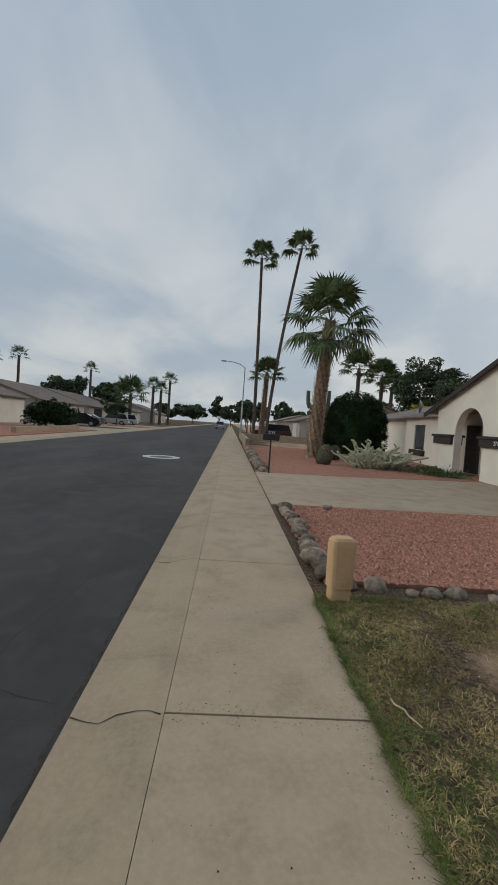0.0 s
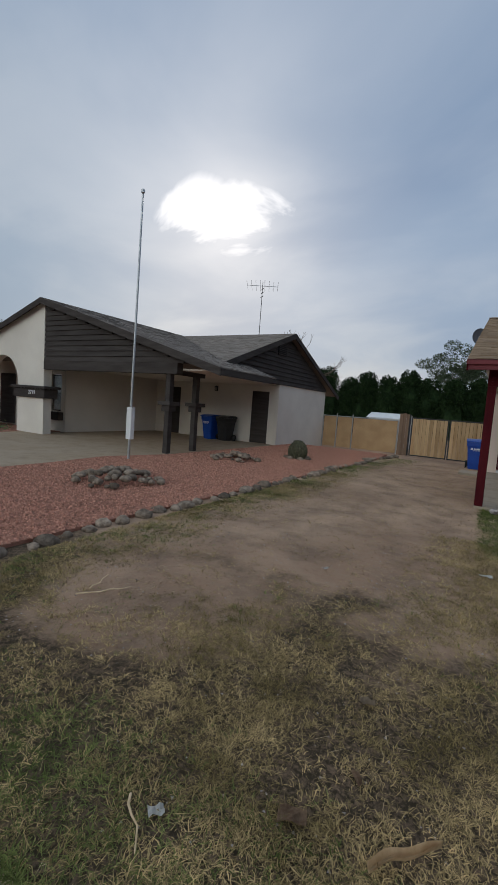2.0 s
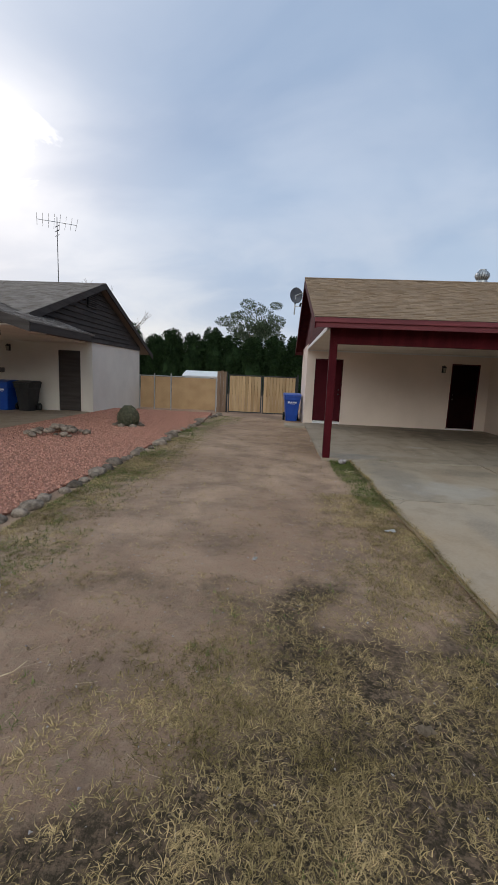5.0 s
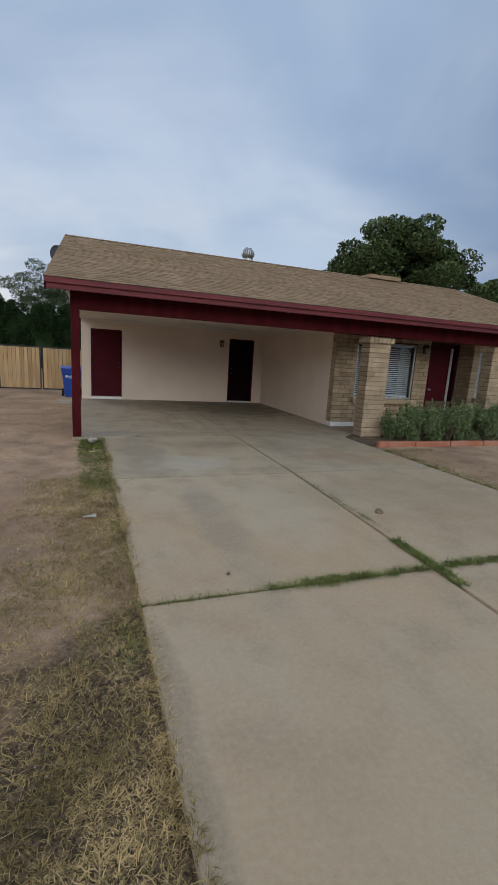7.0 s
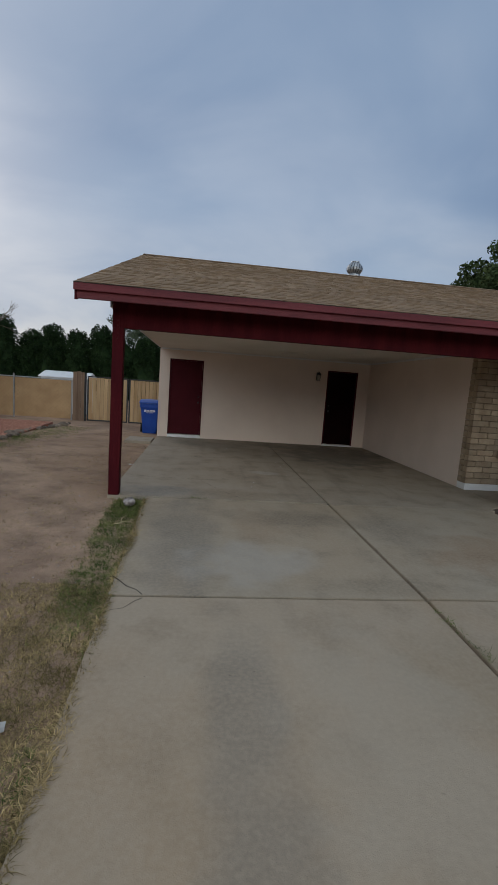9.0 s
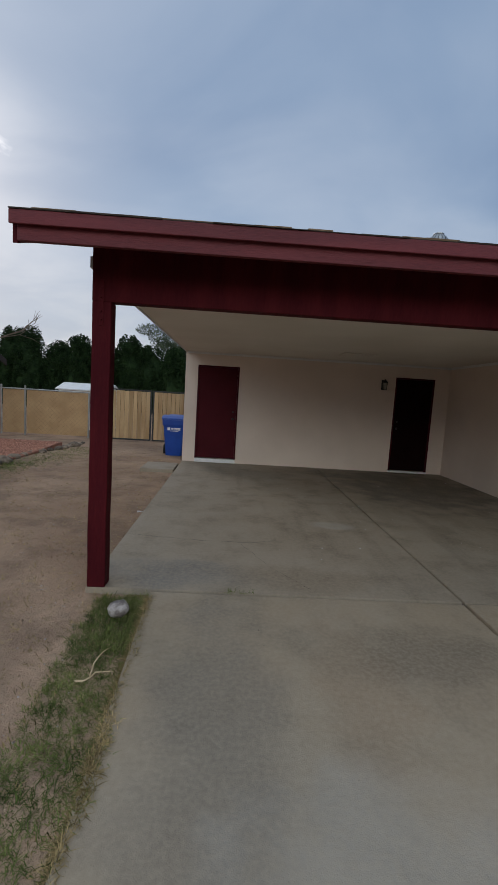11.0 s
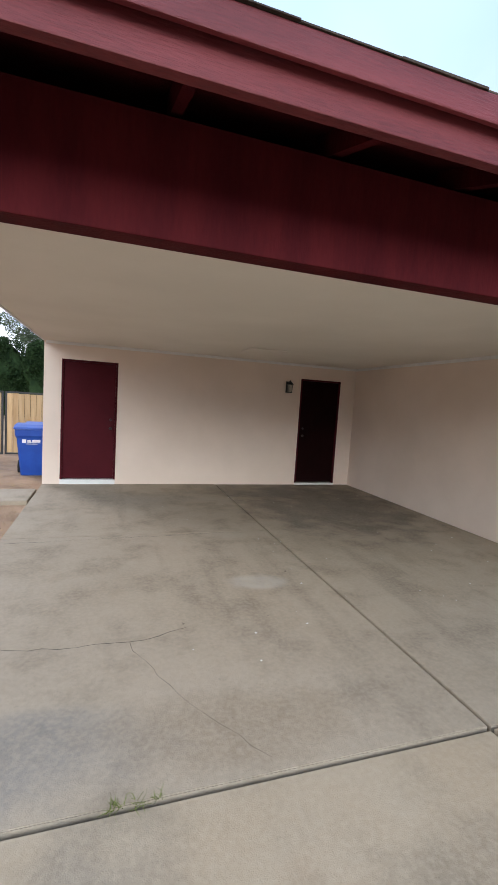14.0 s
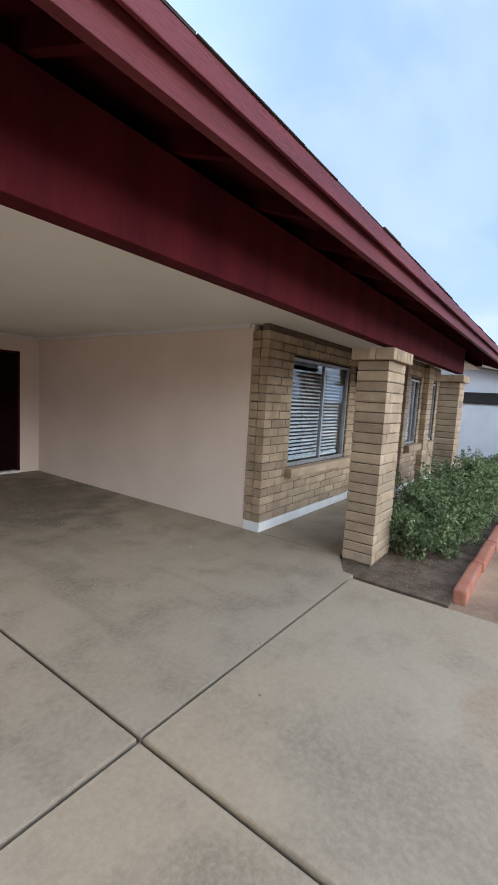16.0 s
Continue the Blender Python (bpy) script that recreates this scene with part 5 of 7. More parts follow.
wheelie_bin((-9.6, 6.05, -0.012), -6, "black_plastic", "black plastic wheelie bin in the neighbour's carport")
pad = block("step_pad", "carport_floor", -0.78, -0.14, 5.05, 5.85, -0.09, 0.03, bevel=0.015)
tagged(pad, "loose pale concrete step pad on the dirt", "concrete pad")


def shed():
    s = thing("shed", "low white metal garden shed with a shallow roof", "shed", (-6.0, 14.2, -0.24))
    block("wall", "white_metal", 0, 1.9, 0, 1.6, 0, 1.62, s)
    bm = bmesh.new()
    prism(bm, [(-0.1, 1.60), (0.8, 1.86), (1.7, 1.60), (1.7, 1.56), (-0.1, 1.56)], "x", -0.1, 2.0)
    part("roof", bm, "white_metal", s, "white sheet-metal roof")
    block("vent", "shade_black", 1.35, 1.55, -0.012, -0.002, 1.40, 1.50, s)


shed()


# ==== trees behind the houses


def cypress(x, y, h, r, seed):
    t = thing("cypress", "tall dark green columnar conifer in a dense row", "tree", (x, y, -0.25), "conifer row")
    bm = bmesh.new()
    tube(bm, (0, 0, -0.1), (0, 0, h * 0.8), 0.12, 0.03, 8)
    part("trunk", bm, "bark", t)
    rng = np.random.default_rng(seed)
    n = 150
    z = rng.uniform(0.02, 1, n) ** 0.9
    rad = r * np.where(z < 0.55, 1.0, np.sqrt(np.clip(1 - ((z - 0.55) / 0.47) ** 2, 0.01, 1))) * rng.uniform(0.72, 1.02, n)
    a = rng.uniform(0, 6.28, n)
    c = np.stack([rad * np.cos(a), rad * np.sin(a), z * h], 1)
    rr = np.stack([np.full(n, 0.3), np.full(n, 0.3), np.full(n, 0.48)], 1)
    leaf_cloud("crown", clumps(rng, c, rr, 70), 0.085, "leaf_cypress", t, 0.45, seed)
    # the shaded inner foliage that closes the gaps
    bm = bmesh.new()
    lathe(bm, [(r * 0.6, 0.1), (r * 0.78, h * 0.3), (r * 0.74, h * 0.62), (r * 0.5, h * 0.82), (r * 0.14, h * 0.95)], 9)
    for v in bm.verts:
        v.co += Vector([rng.uniform(-0.2, 0.2) for _ in range(3)])
    part("inner_foliage", bm, "leaf_cypress", t)


rr_ = random.Random(5)
for i in range(17):
    cypress(-17.5 + i * 1.75 + rr_.uniform(-0.2, 0.2), 29.5 + rr_.uniform(-0.4, 0.4), 5.1 + rr_.uniform(-0.55, 0.4), 1.12, 200 + i)


def tree(x, y, h, spread, base, label, seed, mat="leaf_tree", n=44, per=90, leaf=0.22, name="tree", lean=0.0, clump=1.0):
    t = thing(name, label, "tree", (x, y, -0.15))
    rng = np.random.default_rng(seed)
    bm = bmesh.new()
    tube(bm, (0, 0, -0.1), (lean * 0.5, 0, base), 0.045 * h * 0.5, 0.028 * h * 0.5, 10)
    part("trunk", bm, "bark", t)
    centres = []
    for i in range(8):
        a, el = i * 0.785 + rng.uniform(-0.3, 0.3), rng.uniform(0.35, 1.25)
        ln = rng.uniform(0.55, 0.95)
        end = Vector((lean * 0.5 + math.cos(a) * math.cos(el) * spread * ln, math.sin(a) * math.cos(el) * spread * ln, base + math.sin(el) * (h - base) * ln * 0.9))
        bm = bmesh.new()
        mid = Vector((lean * 0.5, 0, base)).lerp(end, 0.5) + Vector((0, 0, 0.25))
        tube(bm, (lean * 0.5, 0, base - 0.1), mid, 0.016 * h * 0.5, 0.010 * h * 0.5, 7)
        tube(bm, mid, end, 0.010 * h * 0.5, 0.003 * h * 0.5, 7)
        part("limb", bm, "bark", t)
        centres += [end, mid.lerp(end, 0.6)]
    while len(centres) < n:
        p = rng.normal(size=3)
        p /= np.linalg.norm(p)
        s = rng.uniform(0.5, 1.0)
        centres.append((lean + p[0] * spread * s, p[1] * spread * s, base + (h - base) * (0.52 + 0.46 * p[2] * s)))
    rad = rng.uniform(0.16, 0.3, (len(centres), 1)) * spread * clump * np.array([[1.2, 1.2, 0.75]])
    leaf_cloud("crown", clumps(rng, [tuple(c) for c in centres], rad, per), leaf, mat, t, 0.5, seed)
    return t


tree(-3.6, 33.0, 9.2, 3.3, 3.2, "tall grey-green open-crowned tree behind the conifer row", 41, n=46, per=380, leaf=0.07, clump=0.85)
tree(20.0, 18.5, 11.3, 4.5, 4.5, "large dense dark green pine behind the house", 43, "leaf_pine", 130, 560, 0.115, "pine_tree", clump=0.85)
tree(29.5, 19.0, 9.0, 3.6, 3.5, "dark green rounded tree beyond the roof", 44, "leaf_pine", 56, 420, 0.115)
tree(-41.0, 13.5, 8.6, 3.0, 3.0, "dark green broadleaf tree behind the neighbours' roofs", 45, n=56, per=200, leaf=0.13)
tree(-48.0, 13.0, 10.8, 3.6, 3.2, "dark green broadleaf tree behind the neighbours' roofs", 46, n=70, per=200, leaf=0.14)
tree(-43.5, 10.5, 6.2, 1.6, 1.8, "small tree with yellow leaves behind a roof", 47, "leaf_yellow", 18, 70, 0.16)


def bare_tree(x, y, h, seed, label):
    t = thing("bare_tree", label, "tree", (x, y, -0.2))
    rng = random.Random(seed)

    def grow(p, d, ln, r, depth):
        q = p + d * ln
        bm = bmesh.new()
        tube(bm, p, q, r, r * 0.6, 5, False)
        part("trunk" if depth == 5 else "branch", bm, "bark", t)
        if depth > 1:
            for _ in range(3 if depth > 3 else 2):
                e = (d + Vector([rng.uniform(-0.6, 0.6) for _ in range(3)]) + Vector((0, 0, 0.15))).normalized()
                grow(q, e, ln * 0.68, r * 0.6, depth - 1)

    grow(Vector((0, 0, -0.1)), Vector((0, 0, 1)), h * 0.36, h * 0.011, 5)


bare_tree(-13.5, 21.0, 8.0, 3, "leafless grey branching tree behind the neighbour's roof")
bare_tree(-16.5, 19.0, 7.4, 8, "leafless grey branching tree behind the neighbour's roof")

# ==== palms


def fan_frond(bm, root, direction, length, fan, droop, rnd, blades=22, wide=0.034):
    """A stalk with a fan of narrow pleated blades that hang at the tips."""
    d = direction.normalized()
    side = d.cross(Vector((0, 0, 1)))
    side = side.normalized() if side.length > 1e-3 else Vector((1, 0, 0))
    up = side.cross(d).normalized()
    tip = root + d * length + Vector((0, 0, -droop * 0.3))
    for s in (-1, 1):
        v = [bm.verts.new(p) for p in (root + side * 0.02 * s, root - side * 0.0, tip, tip + side * 0.012 * s)]
        bm.faces.new(v)
    for i in range(blades):
        a = (i / (blades - 1) - 0.5) * 4.1
        r = fan * (0.72 + 0.28 * math.cos(a * 0.55)) * rnd.uniform(0.88, 1.1)
        dd = d * math.cos(a) + side * math.sin(a)
        w = (side * math.cos(a) - d * math.sin(a)) * wide * fan
        m = tip + dd * r * 0.6 + up * 0.05 * fan - Vector((0, 0, droop * 0.22))
        e = tip + dd * r - Vector((0, 0, droop * rnd.uniform(0.5, 1.1)))
        v = [bm.verts.new(p) for p in (tip, m - w, e, m + w)]
        bm.faces.new(v)


def palm(x, y, h, crown, trunk, label, seed, fronds=26, lean=(0, 0), shag=False, z0=-0.06, blades=20, sweep=95, droop=0.18, wide=0.07):
    t = thing("palm_tree", label, "palm", (x, y, z0), "palms")
    rnd = random.Random(seed)
    bm = bmesh.new()
    rings = 16
    pts = [Vector((lean[0] * (i / rings) ** 1.4, lean[1] * (i / rings) ** 1.4, -0.1 + (h + 0.1) * i / rings)) for i in range(rings + 1)]
    prev = None
    for i, p in enumerate(pts):
        r = trunk * (1.35 if i == 0 else 1.0 - 0.25 * i / rings)
        ring = [bm.verts.new(p + Vector((math.cos(a), math.sin(a), 0)) * r * rnd.uniform(0.94, 1.06)) for a in (6.2832 * k / 10 for k in range(10))]
        if prev:
            for k in range(10):
                bm.faces.new((prev[k], prev[(k + 1) % 10], ring[(k + 1) % 10], ring[k]))
        prev = ring
    part("trunk", bm, "palm_bark" if shag else "palm_smooth", t)
    if shag:
        bm = bmesh.new()
        k = 0
        z = 0.05
        while z < h:
            f = z / h
            c = Vector((lean[0] * f ** 1.4, lean[1] * f ** 1.4, z))
            r = trunk * (1.0 - 0.2 * f)
            for j in range(9):
                a = k * 0.61 + j * 0.698
                o = Vector((math.cos(a), math.sin(a), 0))
                s = Vector((-math.sin(a), math.cos(a), 0)) * 0.05
                p = c + o * (r - 0.02)
                e = p + o * rnd.uniform(0.08, 0.17) + Vector((0, 0, rnd.uniform(0.10, 0.2)))
                bm.faces.new([bm.verts.new(q) for q in (p - s, p + s, e + s * 0.7, e - s * 0.7)])
            z += 0.115
            k += 1
        part("boot_skirt", bm, "palm_bark", t, "ragged cut leaf bases")
    head = pts[-1]
    for i in range(fronds):
        f = (i + 0.5) / fronds
        el = math.radians(84 - sweep * f ** 0.9)
        a = i * 2.4 + rnd.uniform(-0.2, 0.2)
        d = Vector((math.cos(a) * math.cos(el), math.sin(a) * math.cos(el), math.sin(el)))
        bm = bmesh.new()
        fan_frond(bm, head + d * 0.1, d, crown * rnd.uniform(0.48, 0.6), crown * rnd.uniform(0.42, 0.52), crown * (0.05 + droop * f), rnd, blades, wide)
        part("frond", bm, "leaf_palm", t)
    return t


palm(-21.2, -4.5, 6.95, 2.55, 0.36, "stout fan palm with a shaggy trunk in the gravel bed", 11, 27, (0.0, 0.35), True, blades=24, sweep=118, droop=0.34, wide=0.05)
palm(-45, -6.3, 18.8, 2.1, 0.19, "very tall slender fan palm", 12, 17, (0, -0.4), droop=0.3)
palm(-45, -5.0, 20.2, 2.1, 0.19, "very tall slender fan palm leaning inward", 13, 17, (0, 2.4), droop=0.3)
palm(-46, -5.4, 7.0, 2.2, 0.30, "short fan palm with a shaggy trunk", 14, 22, (0, 0.2), True)
palm(-52, 6.5, 9.3, 2.8, 0.3, "feathery palm behind the houses", 15, 24)
palm(-55, 10.5, 8.8, 2.8, 0.3, "feathery palm behind the houses", 16, 24)
palm(-58, 13.0, 8.0, 2.6, 0.3, "feathery palm behind the houses", 17, 22)


# ==== desert garden
def stone_mesh(seed):
    rnd = random.Random(seed)
    bm = bmesh.new()
    bmesh.ops.create_icosphere(bm, subdivisions=2, radius=1.0)
    sx, sy, sz = rnd.uniform(0.85, 1.25), rnd.uniform(0.75, 1.0), rnd.uniform(0.6, 0.8)
    for v in bm.verts:
        n = noise.noise(v.co * 1.1 + Vector((seed * 3.1, 0, 0)))
        n += 0.75 * noise.noise(v.co * 2.6 + Vector((0, seed * 2.3, 0)))
        v.co = Vector((v.co.x * sx, v.co.y * sy, v.co.z * sz)) * (1 + 0.26 * n)
    me = bpy.data.meshes.new("stone")
    bm.to_mesh(me)
    bm.free()
    me.shade_smooth()
    me.materials.append(M["stone"])
    return me


STONES = [stone_mesh(s) for s in range(6)]


def stone(x, y, z, r, k, label, group):
    ob = new("stone", STONES[k % 6])
    ob.matrix_basis = pose(x, y, z, 0, 0, (k * 67) % 360) @ Matrix.Diagonal((r, r, r, 1))
    return tagged(ob, label, "stone", group)


def stones():
    rnd = random.Random(21)
    k = 0
    y = -7.55
    while y < 9.5:
        x = -3.72 + 0.02 * (y + 7) + 0.05 * math.sin(y * 1.7) + rnd.uniform(-0.05, 0.05)
        r = rnd.uniform(0.06, 0.115) if rnd.random() < 0.75 else rnd.uniform(0.05, 0.15)
        stone(x, y, ground_z(x, y) + r * 0.18, r, k, "rounded grey-brown river stone in a garden border", "border stones")
        y += r * 2 + rnd.uniform(0.0, 0.16)
        k += 1
    x = -3.95
    while x > -7.7:
        r = rnd.uniform(0.08, 0.15)
        stone(x, -7.72 + rnd.uniform(-0.04, 0.04), r * 0.4 - 0.02, r, k, "rounded grey-brown river stone beside the sidewalk", "border stones")
        x -= r * 2 + rnd.uniform(-0.03, 0.05)
        k += 1
    x = -13.4
    while x > -24:
        r = rnd.uniform(0.13, 0.24)
        stone(x, -7.68 + rnd.uniform(-0.04, 0.04), r * 0.4 - 0.02, r, k, "rounded grey-brown river stone beside the sidewalk", "border stones")
        x -= r * 2 + rnd.uniform(-0.03, 0.05)
        k += 1
    for cx, cy, rx, ry, n, hh in ((-5.55, -3.35, 0.8, 0.8, 84, 0.2), (-5.95, 1.15, 0.66, 0.55, 60, 0.17), (-7.55, -6.9, 0.2, 0.2, 3, 0.0)):
        for i in range(n):
            a, q = rnd.uniform(0, 6.28), rnd.random() ** 0.8
            r = rnd.uniform(0.04, 0.095)
            stone(cx + q * rx * math.cos(a), cy + q * ry * math.sin(a), r * 0.4 + hh * (1 - q) ** 0.8, r, k, "rounded grey river stone in a heap on gravel", "stone heaps")
            k += 1
    ob = stone(0.245, -0.32, 0.02, 0.08, 3, "pale quartz rock on weedy soil beside the post", "loose rocks")
    ob.data = ob.data.copy()
    ob.data.materials[0] = M["quartz"]
    stone(3.12, -4.3, 0.02, 0.045, 1, "small flat grey stone on the driveway", "loose rocks")
    for x, y, r in ((-17.6, -0.9, 0.2), (-17.0, -0.5, 0.16), (-18.3, -0.3, 0.2), (-16.6, -1.0, 0.13), (-18.0, 0.2, 0.22), (-17.3, 0.1, 0.18), (-18.8, -0.7, 0.17)):
        stone(x, y, r * 0.4, r, int(r * 100), "grey landscape rock below the window", "loose rocks")


stones()


def gravel(name, poly, n, seed, size, mat="gravel", label="loose crushed pink gravel", z=-0.010):
    """Crushed stone scattered over a bed."""
    rng = np.random.default_rng(seed)
    p = np.array(poly)
    lo, hi = p.min(0), p.max(0)
    pts = rng.uniform(lo, hi, (n * 3, 2))
    inside = np.zeros(len(pts), bool)
    for (x0, y0), (x1, y1) in zip(poly, poly[1:] + poly[:1]):
        cross = ((y0 > pts[:, 1]) != (y1 > pts[:, 1])) & (pts[:, 0] < (x1 - x0) * (pts[:, 1] - y0) / (y1 - y0 + 1e-12) + x0)
        inside ^= cross
    pts = pts[inside][:n]
    k = len(pts)
    base = np.array([(1, 0, 0), (-0.5, 0.8, 0), (-0.5, -0.8, 0), (0.1, 0.1, 0.8)])
    ang = rng.uniform(0, 6.28, k)
    s = size * rng.uniform(0.5, 1.3, k)
    v = base[None] * rng.uniform(0.7, 1.3, (k, 4, 3))
    c, q = np.cos(ang)[:, None], np.sin(ang)[:, None]
    w = np.stack([v[..., 0] * c - v[..., 1] * q, v[..., 0] * q + v[..., 1] * c, v[..., 2]], -1) * s[:, None, None]
    w[..., :2] += pts[:, None]
    w[..., 2] += np.array([ground_z(x, y) for x, y in pts])[:, None] - 0.001 if z is None else z
    f = np.array([(0, 1, 3), (1, 2, 3), (2, 0, 3)])
    faces = (f[None] + 4 * np.arange(k)[:, None, None]).reshape(-1, 3)
    ob = soup(name, w.reshape(-1, 3).tolist(), faces.tolist(), mat)
    return tagged(ob, label, "gravel", kind="stuff")


gravel("gravel", [(-3.85, -7.8), (-3.72, -3.0), (-3.45, 6.2), (-3.65, 8.4), (-7.45, 8.4), (-7.6, 0.3), (-8.1, -1.45), (-7.9, -3.0), (-7.75, -7.8)], 66000, 31, 0.028)
gravel("gravel", [(-13.3, -7.8), (-13.5, -5.0), (-14.3, -1.5), (-14.7, 0.4), (-30, 1.5), (-30, -7.8)], 16000, 32, 0.028)
gravel("pebbles", [(-3.4, -7.8), (0.3, -7.8), (0.3, -3.0), (-0.2, 9.0), (-3.2, 9.0)], 2600, 33, 0.009, "quartz", "small pale pebbles and crumbs on the dirt", None)
gravel("floor_specks", [(1.5, 0.8), (5.6, 0.8), (5.6, 5.5), (1.5, 5.5)], 45, 35, 0.009, "paper", "small pale specks of debris on the carport floor", 0.008)
gravel("crumbs", [(-3.4, -8.09), (0.75, -8.09), (0.75, -7.93), (-3.4, -7.93)], 420, 36, 0.0035, "crack_dark", "dark soil crumbs spilt on the sidewalk edge", -0.049)
gravel("crumbs", [(-4.3, -9.0), (0.75, -9.0), (0.75, -7.95), (-4.3, -7.95)], 70, 37, 0.0045, "crack_dark", "dark specks of dirt on the sidewalk", -0.049)
gravel("crumbs", [(-1.95, -9.0), (-1.78, -9.0), (-1.78, -7.95), (-1.95, -7.95)], 160, 38, 0.0035, "crack_dark", "soil crumbs along a sidewalk joint", -0.049)
gravel("bed_litter", [(5.42, -0.78), (7.4, -0.80), (7.4, 0.28), (6.3, 0.28), (6.3, -0.1), (5.42, -0.1)], 420, 39, 0.013, "brown_leaf", "dry leaf litter on the planting bed", -0.02)
gravel("clods", [(-3.4, -7.8), (0.3, -7.8), (0.3, -3.0), (-0.2, 9.0), (-3.2, 9.0)], 6000, 34, 0.013, "soil", "crumbled clods of dry soil", None)


def flagpole():
    p = thing("flagpole", "thin pale metal flagpole with a white sleeve in gravel", "pole", (-7.55, -1.2, -0.02))
    bm = bmesh.new()
    tube(bm, (0, 0, -0.1), (0.06, 0, 6.2), 0.032, 0.022, 10)
    part("shaft", bm, "galv", p)
    block("sleeve", "white_metal", -0.07, 0.09, -0.06, 0.06, 0.5, 1.27, p, "white sleeve", 0.01)
    bm = bmesh.new()
    lathe(bm, [(0.01, 6.2), (0.045, 6.23), (0.045, 6.29), (0.01, 6.32)], 10, (0.06, 0, 0))
    part("finial", bm, "galv", p)


flagpole()


def barrel(x, y, r, h, label, mat="cactus_dark"):
    c = thing("barrel_cactus", label, "cactus", (x, y, -0.03))
    bm = bmesh.new()
    ribs = 18
    rows = 10
    grid = []
    for i in range(rows + 1):
        t = i / rows
        rad = r * math.sin(math.pi * (0.16 + 0.80 * t)) ** 0.6
        grid.append([bm.verts.new((rad * (1 + 0.09 * (k % 2)) * math.cos(6.2832 * k / (ribs * 2)), rad * (1 + 0.09 * (k % 2)) * math.sin(6.2832 * k / (ribs * 2)), h * t)) for k in range(ribs * 2)])
    for a, b in zip(grid, grid[1:]):
        for k in range(ribs * 2):
            bm.faces.new((a[k], a[(k + 1) % (ribs * 2)], b[(k + 1) % (ribs * 2)], b[k]))
    bm.faces.new(grid[0][::-1]), bm.faces.new(grid[-1])
    part("body", bm, mat, c)
    rng = np.random.default_rng(int(abs(x * 10)))
    n = 1500
    a, t = rng.uniform(0, 6.28, n), rng.uniform(0.05, 0.98, n)
    rad = r * np.sin(np.pi * (0.16 + 0.80 * t)) ** 0.6 * 1.1
    leaf_cloud("spines", np.stack([rad * np.cos(a), rad * np.sin(a), t * h], 1), 0.035, "grass_dry" if r > 0.3 else mat, c, 0.08, 5)


barrel(-5.1, 3.35, 0.27, 0.58, "shaggy brown-green barrel cactus ringed by stones")
for i in range(7):
    stone(-5.1 + 0.36 * math.cos(i * 0.9), 3.35 + 0.36 * math.sin(i * 0.9), 0.02, 0.09, i, "rounded river stone round a cactus", "cactus ring stones")
barrel(-20.2, -4.1, 0.34, 0.8, "round barrel cactus beside the palm")
barrel(-17.9, -4.7, 0.3, 0.5, "dark low barrel cactus on gravel")
barrel(-20.9, -3.5, 0.3, 0.75, "round barrel cactus beside the palm")


def cholla(x, y):
    c = thing("cholla_cactus", "pale branching cholla cactus cluster on gravel", "cactus", (x, y, -0.02))
    rnd = random.Random(9)
    for i in range(130):
        a, q = rnd.uniform(0, 6.28), rnd.uniform(0.0, 1.0) ** 0.6
        p = Vector((math.cos(a) * q * 0.6, math.sin(a) * q * 1.15, 0.02))
        d = Vector((math.cos(a) * 0.5, math.sin(a) * 0.6, 0.8)).normalized()
        hmax = rnd.uniform(0.35, 1.0) * (1.75 if abs(p.y + 0.1) < 0.4 else 0.95) * (1 - 0.4 * q)
        bm = bmesh.new()
        for _ in range(16):
            l, r = rnd.uniform(0.08, 0.14), rnd.uniform(0.04, 0.06)
            e = p + d * l
            tube(bm, p, p.lerp(e, 0.5), r * 0.6, r, 7, False)
            tube(bm, p.lerp(e, 0.5), e, r, r * 0.45, 7)
            p = e
            d = (d + Vector([rnd.uniform(-0.8, 0.8) for _ in range(3)])).normalized()
            if d.z < 0.1:
                d.z = 0.2
            if p.z > hmax:
                break
        part("branch", bm, "cactus", c)


cholla(-17.5, -2.5)


def saguaro(x, y, h):
    s = thing("saguaro", "green columnar saguaro cactus with upturned arms", "cactus", (x, y, -0.05))
    bm = bmesh.new()
    lathe(bm, [(0.18, 0), (0.2, h * 0.5), (0.2, h * 0.9), (0.13, h * 0.97), (0.04, h)], 14)
    part("column", bm, "saguaro", s)
    for sgn, z, l in ((1, h * 0.62, 1.6), (-1, h * 0.7, 1.2)):
        bm = bmesh.new()
        pts = [Vector((0, sgn * 0.15, z)), Vector((0, sgn * 0.5, z + 0.1)), Vector((0, sgn * 0.65, z + 0.45)), Vector((0, sgn * 0.68, z + l))]
        for a, b, r in zip(pts, pts[1:], (0.12, 0.14, 0.13)):
            tube(bm, a, b, r, r * 0.95, 12)
        part("arm", bm, "saguaro", s)


saguaro(-27.2, -3.25, 3.9)


